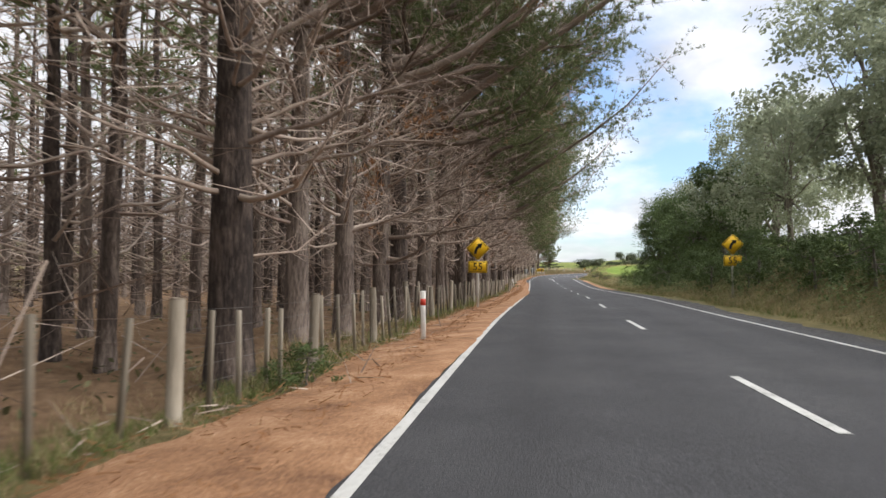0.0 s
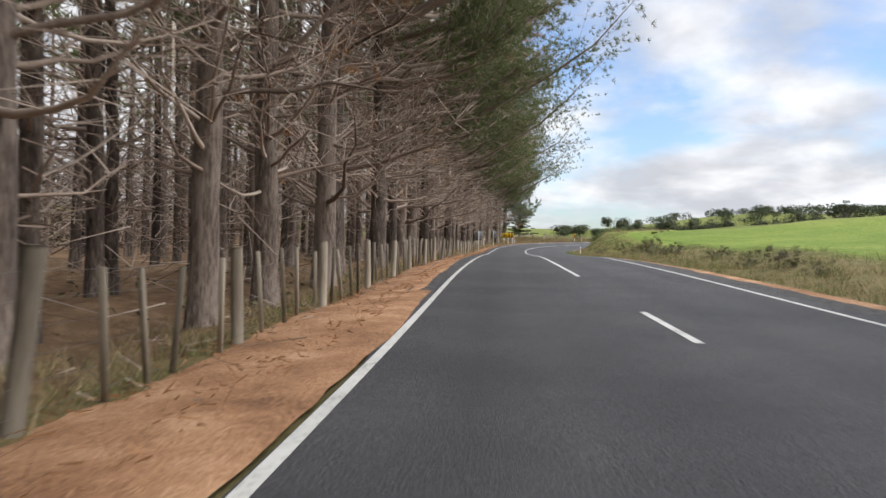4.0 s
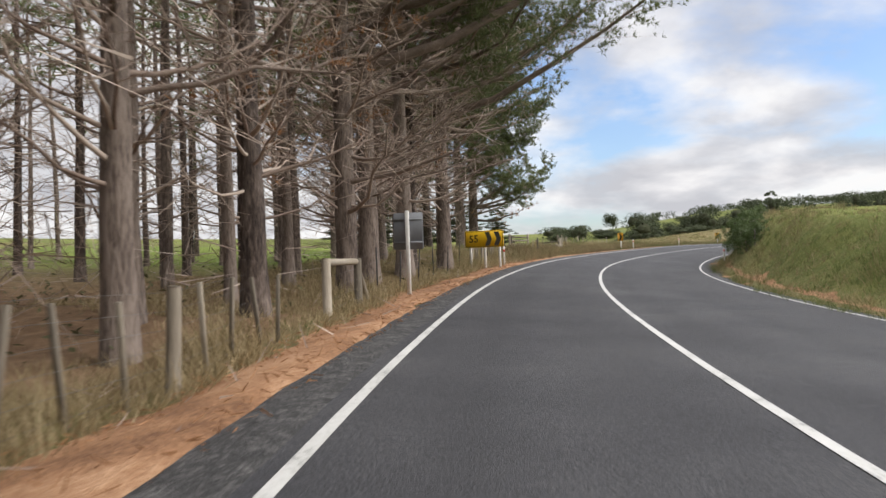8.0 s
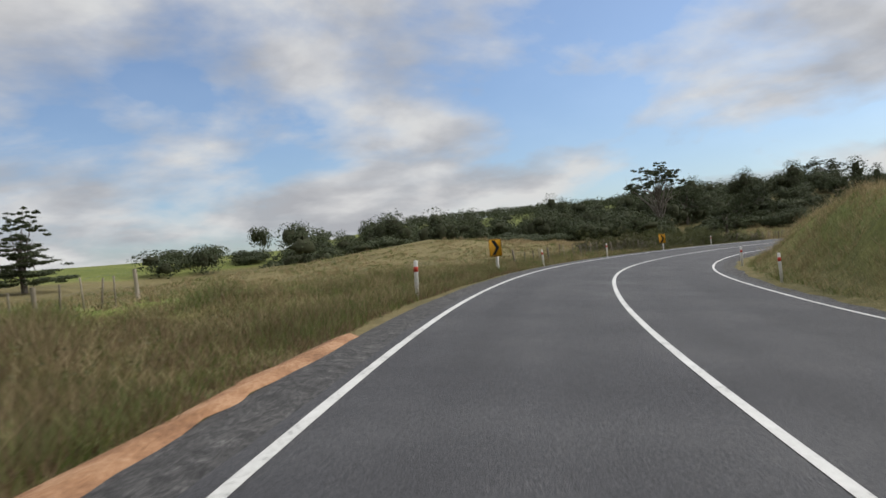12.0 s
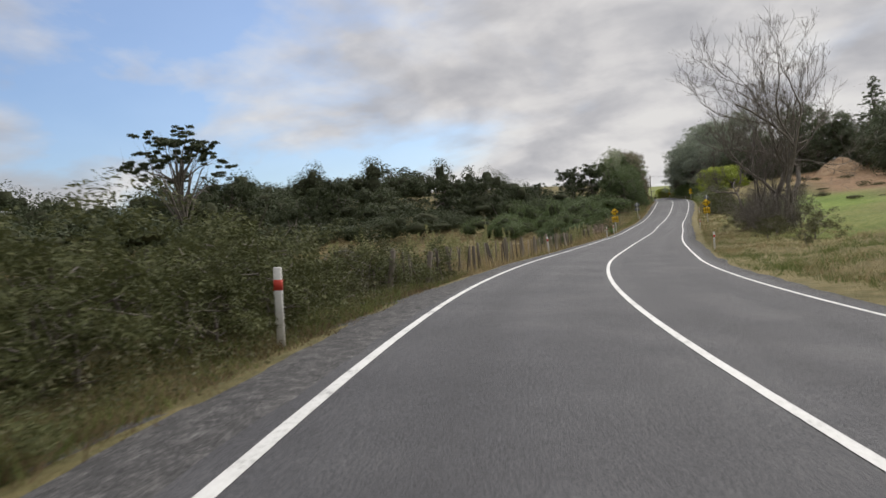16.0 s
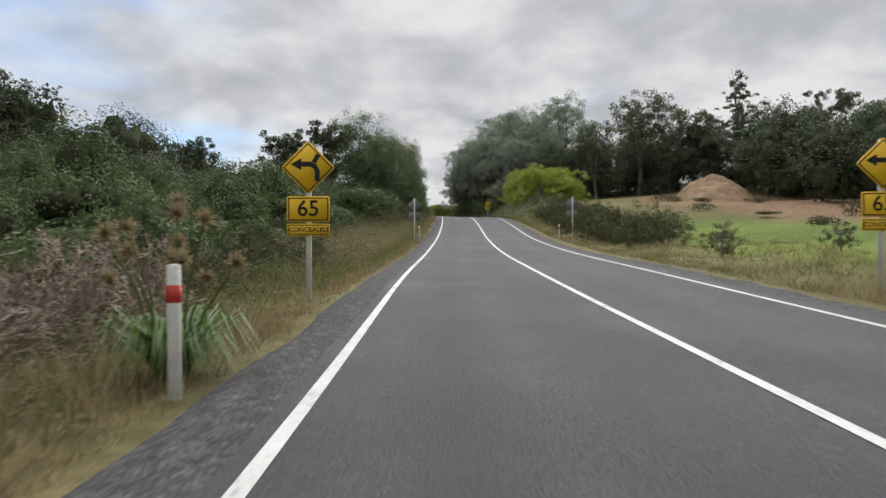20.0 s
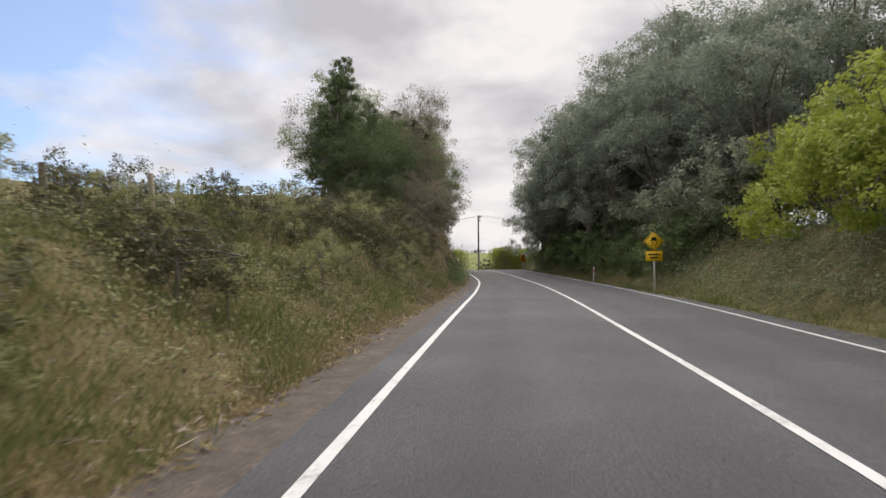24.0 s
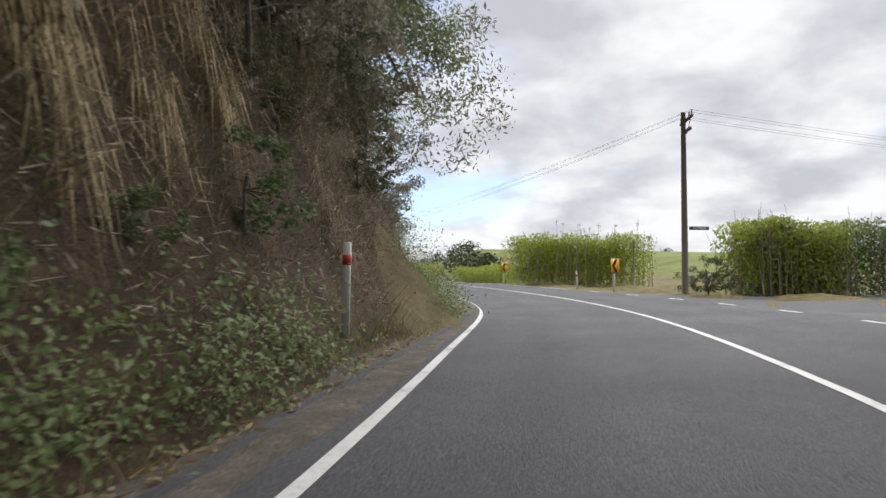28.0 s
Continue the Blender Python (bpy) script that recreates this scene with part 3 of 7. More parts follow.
def build_ground():
    geo = Geo()
    # near strip
    s = np.arange(-60, 640, 1.0)
    offs = np.r_[np.arange(-16, -4, 0.75), [-4.4, -3.9, -2, 0, 2, 3.9, 4.4], np.arange(4.75, 16.1, 0.75)]
    sg, dg = np.meshgrid(s, offs, indexing="ij")
    z = height_sd(sg, dg) - 0.03 * (np.abs(dg) < 4.0)
    near = np.concatenate([xy_of(sg, dg), z[..., None]], -1).reshape(-1, 3)
    n = len(offs)
    i, j = np.meshgrid(np.arange(len(s) - 1), np.arange(n - 1), indexing="ij")
    geo.add(near, np.stack([i * n + j, i * n + j + 1, (i + 1) * n + j + 1, (i + 1) * n + j], -1).reshape(-1, 4))
    # field out to the horizon
    gx = np.r_[-4000, -2500, -1600, -1000, -700, -450, np.arange(-300, 620, 5.0), 680, 760, 860, 1000, 1200, 1500, 2100, 3000, 4200]
    gy = np.r_[-4000, -2500, -1500, -900, -500, -300, np.arange(-180, 620, 5.0), 680, 740, 800, 860, 920, 1000, 1100, 1250, 1500, 2000, 2800, 4200]
    X, Y = np.meshgrid(gx, gy, indexing="ij")
    fs, fd = nearest(X, Y)
    Z = height_far(X.ravel(), Y.ravel(), fs, fd)
    inside = (fs > -60) & (fs < 640)
    Z = Z - 1.6 * smooth((15.5 - np.abs(fd)) / 4) * inside - 0.25 * smooth((17 - np.abs(fd)) / 2) * inside
    Z = Z - 14 * smooth((np.hypot(X.ravel() - 150, Y.ravel() - 150) - 1300) / 2500)
    n = len(gy)
    i, j = np.meshgrid(np.arange(len(gx) - 1), np.arange(n - 1), indexing="ij")
    geo.add(np.stack([X.ravel(), Y.ravel(), Z], 1), np.stack([i * n + j, (i + 1) * n + j, (i + 1) * n + j + 1, i * n + j + 1], -1).reshape(-1, 4))
    me = geo.mesh("ground", ground_material(), True)
    S, D = np.r_[sg.ravel(), fs], np.r_[dg.ravel(), fd]
    right, left = D > 0, D < 0
    lush = 0.95 * right * smooth((D - 9) / 5) * smooth((S - 45) / 25) * smooth((215 - S) / 40)
    lush += 0.85 * left * smooth((-D - 8) / 4) * smooth((S - 180) / 12) * smooth((265 - S) / 25) * smooth((70 + D) / 30)
    lush += 0.6 * right * smooth((D - 6) / 4) * smooth((S - 335) / 10) * smooth((415 - S) / 20) * smooth((26 - D) / 8)
    lush += 0.9 * right * smooth((D - 8) / 3) * smooth((S - 378) / 10) * smooth((440 - S) / 14) * smooth((30 - D) / 6)
    lush += 0.55 * (np.abs(D) > 90)
    lush += 0.5 * right * (S > 145) * (S < 300) * smooth((D - 5) / 3)
    litter = 1.0 * left * smooth((-D - 5.2) / 1.0) * smooth((186 - S) / 14) * smooth((60 + D) / 20)
    litter += 0.15 * left * smooth((-D - 3.9) / 0.4) * smooth((9 + D) / 2) * smooth((S - 425) / 20) * (S < 480)
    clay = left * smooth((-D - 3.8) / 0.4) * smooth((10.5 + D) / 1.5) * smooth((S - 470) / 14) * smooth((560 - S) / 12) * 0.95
    litter += 1.0 * right * smooth((D - 22) / 6) * smooth((S - 415) / 15) * smooth((486 - S) / 8) * smooth((46 - D) / 6)
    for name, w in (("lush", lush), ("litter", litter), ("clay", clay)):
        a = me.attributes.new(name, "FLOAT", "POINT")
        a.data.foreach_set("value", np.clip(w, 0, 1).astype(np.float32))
    tagged(new("ground", me), "grassy roadside ground with paddocks, litter and clay", "ground", kind="structure")


build_ground()
ROAD_SPAN = np.linspace(-60, 678, 739)
road = strip("road", -60, 678, np.stack([np.interp(ROAD_SPAN, [-60, 88, 100, 480, 500, 550, 678], [-3.44, -3.44, -3.78, -3.78, -4.0, -4.15, -4.1])] + [np.full(739, v) for v in (-2.9, -2.35, -1.7, -1.2, -0.7, -0.2, 0.3, 0.8, 1.3, 1.9, 2.3)] + [right_edge(ROAD_SPAN) + 0.4], 1), ASPHALT, 0.02, 1.0, 0.04, label="dark grey two-lane asphalt road with white markings", category="road")
_, ROAD_D = nearest(*np.array([v.co[:2] for v in road.data.vertices]).T)
track = np.exp(-((np.abs(ROAD_D) - 0.95) ** 2) / 0.08) + np.exp(-((np.abs(ROAD_D) - 2.45) ** 2) / 0.08)
road.data.attributes.new("wheel", "FLOAT", "POINT").data.foreach_set("value", (track * 1.1).astype(np.float32))
strip("gravel_shoulder", 370, 446, [-4.3, -4.0, -3.64, -3.52], GRAVEL, 0.03, 0.7, 0.12, label="narrow dark gravel shoulder", category="shoulder", edge=(1, 0.2), seed=15)
strip("gravel_shoulder", 445, 640, [-4.7, -4.3, -3.8, -3.7], GRAVEL_EARTH, 0.03, 0.7, 0.12, label="narrow shoulder of dark gravel, earth and leaf litter", category="shoulder", edge=(1, 0.2), seed=14)
GRAVEL_LEFT = np.arange(92, 371.3, 0.7)
strip("gravel_shoulder", 92, 371, np.stack([np.interp(GRAVEL_LEFT, [92, 236, 262, 300, 330, 371], [-4.4, -4.4, -5.0, -5.05, -4.75, -4.4])] + [np.full(len(GRAVEL_LEFT), v) for v in (-4.0, -3.64, -3.52)], 1), GRAVEL, 0.03, 0.7, 0.14, label="dark loose gravel shoulder beside the road", category="shoulder", edge=(1, 0.2), seed=4)
GRAVEL_SPAN = np.arange(-60, 530.35, 0.7)
strip("gravel_shoulder", -60, 530, np.stack([right_edge(GRAVEL_SPAN) + v for v in (0.05, 0.55, 1.0)], 1), GRAVEL, 0.008, 0.7, 0.1, label="dark loose gravel shoulder beside the road", category="shoulder", edge=(0, 1), seed=5)
VERGE = "orange-brown verge of fallen pine needles"
LINE_COVER = np.arange(-60, 92.2, 0.45)
INNER = np.interp(LINE_COVER, [-60, 30, 40, 47, 56, 62, 92], [-3.39, -3.39, -3.33, -3.22, -3.24, -3.4, -3.5])
strip("needle_verge", -60, 92, np.stack([np.full(len(LINE_COVER), v) for v in (-5.6, -4.9)] + [INNER - 0.14, INNER], 1), NEEDLES, 0.05, 0.45, 0.09, label=VERGE, category="verge", seed=6, edge=(1.6, 0.35))
NEEDLE_SPAN = np.arange(91.8, 237.2, 0.45)
strip("needle_verge", 91.8, 237, np.stack([np.interp(NEEDLE_SPAN, [92, 120, 150, 175, 196, 210, 226, 246], v) for v in ([-5.5, -5.4, -5.2, -5.5, -5.4, -5.3, -4.8, -4.45], [-4.95, -4.9, -4.8, -4.9, -4.9, -4.75, -4.6, -4.45], [-3.75, -4.2, -4.18, -4.3, -4.18, -4.22, -4.28, -4.3], [-3.55, -4.02, -4.0, -4.12, -4.0, -4.08, -4.15, -4.2])], 1), NEEDLES, 0.05, 0.45, 0.12, label=VERGE, category="verge", seed=16)
strip("needle_verge", 60, 236, np.stack([right_edge(np.arange(60, 236.3, 0.6)) + v for v in (0.75, 1.2, 1.75)], 1), NEEDLES, 0.045, 0.6, 0.14, label="thin reddish strip of needles and dry soil", category="verge", seed=7)


def line_piece(s0, s1, d, w=0.12):
    n = max(2, int((s1 - s0) / 1.5) + 1)
    s = np.linspace(s0, s1, n)
    sg = np.repeat(s, 2)
    dg = np.tile([-w / 2, w / 2], n) + (right_edge(sg) if d is None else d + (np.interp(sg, [488, 498, 504, 514, 520, 532, 545], [0, -0.1, -0.1, 0.18, 0.18, 0.09, 0.05]) if d == 0 else np.interp(sg, [470, 484, 500, 507, 515, 522, 530, 536, 548, 560, 580], [0, -0.06, -0.1, -0.05, 0.1, 0.02, -0.14, -0.26, -0.45, -0.42, -0.3])))
    z = along(sg, CZ) - along(sg, CB) * dg + 0.026
    v = np.concatenate([xy_of(sg, dg), z[:, None]], 1)
    i = np.arange(n - 1) * 2
    return Geo().add(v, np.stack([i, i + 1, i + 3, i + 2], 1))


EDGE_L = -3.35
for s in np.arange(-58, 640, 20.0):
    part("edge_line", line_piece(s, s + 20, EDGE_L, 0.105).mesh("edge_line", LINE_PAINT), road)
for s in np.arange(-58, 532, 20.0):
    part("edge_line", line_piece(s, min(s + 20, 532), None, 0.10).mesh("edge_line", LINE_PAINT), road)
for s in np.arange(534, 562, 4.0):
    part("edge_dash", line_piece(s, s + 1.2, None, 0.13).mesh("edge_dash", LINE_PAINT), road)
for s in np.arange(562, 640, 20.0):
    part("edge_line", line_piece(s, s + 20, None, 0.10).mesh("edge_line", LINE_PAINT), road)
for s in np.arange(-54.3, 92, 10.0):
    part("centre_dash", line_piece(s, s + 3, 0, 0.105).mesh("centre_dash", LINE_PAINT), road)
for s in np.arange(97, 640, 20.0):
    part("centre_line", line_piece(s, s + 20, 0, 0.11).mesh("centre_line", LINE_PAINT), road)
strip("side_road", 534, 559, [3.74, 6, 9, 13, 20, 30], ASPHALT_OLD, 0.012, 1.0, label="asphalt side road joining at the bend", category="road")


# ---- plants ----
def branch_path(start, az, length, lift, droop, rng, n=6, jitter=0.05):
    u = np.linspace(0, 1, n)
    out = np.array([math.cos(az), math.sin(az), 0])
    side = np.array([-out[1], out[0], 0])
    p = start + out * (u * length)[:, None]
    p[:, 2] += lift * u * length - droop * length * u * (1 - u) * 2
    wob = rng.normal(size=(n, 2)) * jitter * length * u[:, None]
    return p + side * wob[:, :1] + np.array([0, 0, 1]) * wob[:, 1:] * 0.7


def twigs(geo, path, rng, count, size, sides=3):
    """Side shoots along the outer part of a branch; returns their tips."""
    tips = []
    for _ in range(count):
        k = rng.uniform(0.3, 1.0) * (len(path) - 1)
        i = min(int(k), len(path) - 2)
        p = path[i] + (path[i + 1] - path[i]) * (k - i)
        ahead = unit(path[i + 1] - path[i])
        d = unit(ahead * rng.uniform(0.2, 1.0) + rng.normal(size=3) * [0.75, 0.75, 0.5])
        q = p + d * size * rng.uniform(0.5, 1.2)
        q[2] += size * 0.12
        tube(geo, [p, q], [0.013, 0.004], sides, False)
        tips.append(np.stack([p, (p + q) / 2, q]))
    return tips


def tufts(geo, centres, rng, count, size, width=0.014):
    """Bundles of needles bristling round each point."""
    n = len(centres)
    p = np.repeat(centres, count, 0)
    d = unit(rng.normal(size=(n * count, 3)) + [0, 0, 0.45]) * rng.uniform(0.6, 1.1, (n * count, 1)) * size
    w = unit(np.cross(d, rng.normal(size=d.shape))) * width
    v = np.stack([p - w, p + w, p + d], 1)
    geo.add(v.reshape(-1, 3), np.arange(n * count * 3).reshape(-1, 3))


def bough_needles(geo, tips, rng, per, count, size, width):
    """Needle clumps along the outer shoots: each shoot carries a brush that points outward and up."""
    a, q = np.stack([t[0] for t in tips]), np.stack([t[-1] for t in tips])
    u = rng.uniform(0.25, 1.1, (len(tips), per, 1))
    c = a[:, None] + (q - a)[:, None] * u + rng.normal(size=(len(tips), per, 3)) * [0.10, 0.10, 0.06]
    way = np.repeat(np.repeat(unit(q - a)[:, None], per, 1)[:, :, None], count, 2).reshape(-1, 3)
    c = np.repeat(c.reshape(-1, 3), count, 0)
    d = unit(way * 0.75 + unit(rng.normal(size=c.shape)) * 0.85 + [0, 0, 0.3]) * rng.uniform(0.6, 1.15, (len(c), 1)) * size
    w = unit(np.cross(d, rng.normal(size=d.shape))) * width
    v = np.stack([c - w, c + w, c + d], 1)
    geo.add(v.reshape(-1, 3), np.arange(len(c) * 3).reshape(-1, 3))


def pine_mesh(seed, height, radius, live, reach, near=True, dense=4):
    """Trunk, bare branches and needled boughs of a radiata pine; its x axis looks to the road."""
    rng = np.random.default_rng(seed)
    zs = np.linspace(-0.3, height, 15)
    bend = np.cumsum(rng.normal(size=(15, 2)) * 0.07, 0) * np.linspace(0, 1, 15)[:, None]
    core = np.c_[bend, zs]
    rad = radius * (1 - np.clip(zs, 0, None) / height) ** 0.75 + 0.02
    rad[0] *= 1.35
    rad[1] *= 1.03
    trunk = tube(Geo(), core, rad, 14 if near else 7)
    tv = trunk.v[0]
    tv[:, :2] += rng.normal(size=(len(tv), 2)) * 0.014
    wood, crown, green, brown, limbs = Geo(), Geo(), [], [], []
    z = rng.uniform(1.6, 2.6)
    while z < height - 1.2:
        for _ in range(rng.integers(3, 6) if near else rng.integers(2, 4)):
            az = rng.uniform(-np.pi, np.pi)
            face = max(0.0, math.cos(az))
            start = np.array([np.interp(z, zs, core[:, 0]), np.interp(z, zs, core[:, 1]), z + rng.uniform(-0.25, 0.25)])
            alive = z > live - 3.4 * face and rng.random() < 0.85
            span = rng.uniform(1.2, 2.4) + face * rng.uniform(0.3, 2.0)
            if alive:
                span = (rng.uniform(1.8, 3.0) + face * reach * rng.uniform(0.45, 1.0)) * min(1, (height - z) / (0.35 * height) + 0.2) * (1.45 if rng.random() < 0.07 else 1.0)
            lift = rng.uniform(0.15, 0.75)
            path = branch_path(start, az, span, lift, rng.uniform(-0.1, 0.35), rng, 6 if near else 4, 0.045)
            r0 = 0.015 + 0.011 * span * (1.3 if alive else 1) * rng.uniform(0.8, 1.6)
            if near and span > 2.9 and len(limbs) < 14:
                limbs.append(tube(Geo(), path, np.linspace(r0, 0.012, len(path)), 7, False).mesh("limb", BRANCH, True))
            else:
                tube(wood, path, np.linspace(r0, 0.008, len(path)), 5 if near else 3, False)
            k = int(span * (5.0 if near else 0.7)) + 1
            tips = twigs(wood, path, rng, k, 0.28 + 0.2 * span)
            if near:
                for t in tips:
                    if rng.random() < 0.7:
                        q = t[1] + unit(rng.normal(size=3) + unit(t[2] - t[0]) * 1.2) * rng.uniform(0.2, 0.5)
                        tube(wood, [t[1], q], [0.008, 0.003], 3, False)
            if alive:
                axis = path[-1] - path[0]
                far = [t for t in tips if (t[0] - path[0]) @ axis > (0.1 if not near or z > live + 2.5 else 0.42) * axis @ axis]
                (brown if rng.random() < 0.1 else green).extend(far + [path[-3:]])
            elif rng.random() < 0.06:
                brown.extend(tips[: len(tips) // 2])
        z += rng.uniform(0.42, 0.75) if near else rng.uniform(0.9, 1.4)
    if green:
        bough_needles(crown, green, rng, 4 + dense if near else 3, 12 if near else 4, 0.27 if near else 0.6, 0.013 if near else 0.05)
    made = [trunk.mesh("trunk", BARK, True), wood.mesh("branching", TWIG), crown.mesh("crown", PINE_GREEN), limbs]
    if brown and near:
        dead = Geo()
        bough_needles(dead, brown, rng, 5, 9, 0.22, 0.010)
        made.append(dead.mesh("dead_needles", NEEDLE_DEAD))
    return made


def pine(meshes, m, label, group):
    ob = thing("pine_tree", label, "pine tree", group, m)
    for name, me in zip(("trunk", "branching", "crown"), meshes):
        made = part(name, me, ob)
        if name == "branching":
            tagged(made, kind="stuff")
    for me in meshes[3]:
        part("limb", me, ob)
    for me in meshes[4:]:
        part("dead_needles", me, ob, "rust-brown dead needles")
    return ob


def lobes_mesh(seed, lobes, count, leaf, mat, aspect=0.5, depth=0.45, name="crown", spread=0.6):
    """A crown of leaves over rounded lobes (x, y, z, rx, ry, rz), ragged and with gaps."""
    rng = np.random.default_rng(seed)
    geo = Geo()
    area = np.array([l[3] * l[5] + l[4] * l[5] + l[3] * l[4] for l in lobes])
    for l, n in zip(lobes, (count * area / area.sum()).astype(int)):
        c, r = np.array(l[:3]), np.array(l[3:])
        k = max(4, n // 70)
        hub = unit(rng.normal(size=(k, 3)) + [0, 0, 0.25]) * (1 - depth * rng.random((k, 1)) ** 1.5)
        pick = rng.integers(0, k, n)
        u = hub[pick] + np.clip(rng.normal(size=(n, 3)), -1.5, 1.5) * 0.15
        nrm = unit(hub[pick]) + rng.normal(size=(n, 3)) * spread + [0, 0, 0.35]
        leaves(geo, c + u * r, nrm, leaf * rng.uniform(0.6, 1.3, n), aspect, rng)
    return geo.mesh(name, mat)


def limbs_mesh(seed, height, radius, lobes, mat, forks=1, sides=8):
    rng = np.random.default_rng(seed)
    geo = Geo()
    z = np.linspace(-0.25, height * 0.55, 7)
    core = np.c_[np.cumsum(rng.normal(size=(7, 2)) * 0.06 * height / 7, 0), z]
    core[0, :2] = core[1, :2]
    tube(geo, core, np.linspace(radius * 1.2, radius * 0.6, 7), sides)
    for l in lobes:
        for _ in range(forks):
            i = rng.integers(2, 7)
            end = np.array(l[:3]) + rng.normal(size=3) * np.array(l[3:]) * 0.4
            u = np.linspace(0, 1, 6)[:, None]
            p = core[i] * (1 - u) + end * u
            p[:, 2] += (0.10 * np.sin(np.pi * u) * np.linalg.norm(end - core[i]))[:, 0] * rng.uniform(-0.6, 1)
            p += rng.normal(size=p.shape) * 0.03 * np.linalg.norm(end - core[i]) * u
            tube(geo, p[::2] if radius < 0.1 else p, np.linspace(radius * 0.45, 0.012, 3 if radius < 0.1 else 6), 3 if radius < 0.1 else 5, False)
            twigs(geo, p, rng, 2 if radius < 0.1 else 6, 0.25 * np.linalg.norm(end - core[i]))
    return geo.mesh("trunk", mat, True)


def round_lobes(seed, n, width, low, high, size):
    rng = np.random.default_rng(seed)
    out = []
    for k in range(n):
        a, q = rng.uniform(0, 2 * np.pi), math.sqrt(rng.random()) * width
        z = rng.uniform(low, high)
        q *= 1 - 0.55 * ((z - low) / max(high - low, 0.1)) ** 2
        s = size * rng.uniform(0.7, 1.25)
        out.append((q * math.cos(a), q * math.sin(a), z, s, s, s * rng.uniform(0.65, 0.95)))
    return out


def leafy_kind(name, seed, height, width, low, size, n_lobes, count, leaf, mat, bark=BARK_GREY, radius=0.18, aspect=0.5, depth=0.45):
    lobes = round_lobes(seed, n_lobes, width, low, height - size * 0.7, size)
    return name, (("trunk", limbs_mesh(seed + 50, height, radius, lobes, bark)), ("crown", lobes_mesh(seed + 90, lobes, count, leaf, mat, aspect, depth)))


def plant(kind, m, label, category, group=""):
    name, parts = kind
    ob = thing(name, label, category, group, m)
    for pn, me in parts:
        part(pn, me, ob)
    return ob


# pine plantation beside the first stretch
rng = np.random.default_rng(11)
NEAR_PINES = [pine_mesh(20 + k, rng.uniform(15.5, 17.5), r, lv, rc) for k, (r, lv, rc) in enumerate([(0.29, 8.8, 6.2), (0.22, 9.8, 5.6), (0.32, 8.2, 6.4), (0.20, 10.2, 5.2), (0.26, 9.2, 5.8)])]
BACK_PINES = [pine_mesh(40 + k, rng.uniform(14.5, 17), rng.uniform(0.12, 0.17), 9.5, 1.0, False) for k in range(4)]
EDGE_LABEL = "tall pine with furrowed bark and bare lower branches by the fence"
DEEP_LABEL = "slender plantation pine with dead grey lower branches"
FRONT = [-13.0, -9.2, -5.1, -1.5, 2.4, 9.5, 13.7, 16.6, 21.3, 24.6, 27.6, 32.6, 36.4, 41.6, 46.6, 49.4, 53.0, 56.7, 60.3, 63.6, 66.8, 69.6, 74.0, 76.9, 80.8]
FRONT += [84.3, 88.1, 91.4, 95.3, 98.8, 102.9, 106.1, 110.0, 113.3, 116.6, 119.5, 123.2, 126.0, 129.6, 133.3, 137.0, 141.2, 145.7, 148.6, 153.3, 158.7, 163.6, 167.4, 173.2, 176.2, 179.7, 181.6]
for k, s in enumerate(FRONT):
    d = -6.8 + rng.uniform(-0.45, 0.35)
    pine(NEAR_PINES[k * 3 % 5], spot(s, d, -0.05, rng.uniform(-25, 25), rng.uniform(0.94, 1.06)), EDGE_LABEL, "pines along the fence")
for row, d0 in enumerate([-9.3, -12.2, -15.5, -19.0, -23.0, -28.0, -34.0]):
    s = -16.0 + row
    while s < (184 if row < 1 else 196):
        pine(BACK_PINES[int(rng.integers(0, 4))], spot(s, d0 + rng.uniform(-1.0, 1.0), -0.05, rng.uniform(0, 360), rng.uniform(0.9, 1.12)), DEEP_LABEL, "pines in the plantation")
        s += rng.uniform(2.9, 4.0) * (1 + 0.1 * row)
for s, d, q, turn in [(185.3, -6.6, 2, 10), (191.4, -8.4, 0, -15), (187.4, -10.2, 1, 40), (189.5, -12.6, 3, 70), (205, -17.5, 1, 90), (199, -19, 3, 140), (194, -16, 1, 200)]:
    pine(NEAR_PINES[q], spot(s, d, -0.05, turn, 0.95), "big open-grown pine standing in grass at the plantation's end", "pines at the end of the plantation")

PADDOCK_PINES = [pine_mesh(47, 16.5, 0.42, 5.6, 3.6, True, 12), pine_mesh(48, 15.5, 0.40, 5.2, 3.8, True, 12)]
for s, d, q, turn in [(208.9, -13.75, 0, 0), (209.4, -12.9, 1, 25), (212.4, -18.7, 1, 200)]:
    pine(PADDOCK_PINES[q], spot(s, d, -0.05, turn), "stout pine with a dense layered crown beside the stock yard", "pines at the end of the plantation")

# bare twigs and fallen boughs that fill the space between the stems
def thicket(name, s0, s1, d0, d1, z0, z1, count, size, mat, label, seed, thick=0.012):
    r = np.random.default_rng(seed)
    s, d = r.uniform(s0, s1, count), r.uniform(d0, d1, count)
    z = height_sd(s, d) + z0 + (z1 - z0) * r.random(count) ** 1.2
    p = np.concatenate([xy_of(s, d), z[:, None]], 1)
    way = unit(r.normal(size=(count, 3)) * [1, 1, 0.45])
    q = p + way * (size * r.uniform(0.4, 1.3, count))[:, None]
    side = unit(np.cross(way, r.normal(size=way.shape))) * (thick * r.uniform(0.6, 1.6, count))[:, None]
    v = np.stack([p - side, p + side, q + side * 0.3, q - side * 0.3], 1)
    return tagged(new(name, Geo().add(v.reshape(-1, 3), np.arange(count * 4).reshape(-1, 4)).mesh(name, mat)), label, "twigs", kind="stuff")


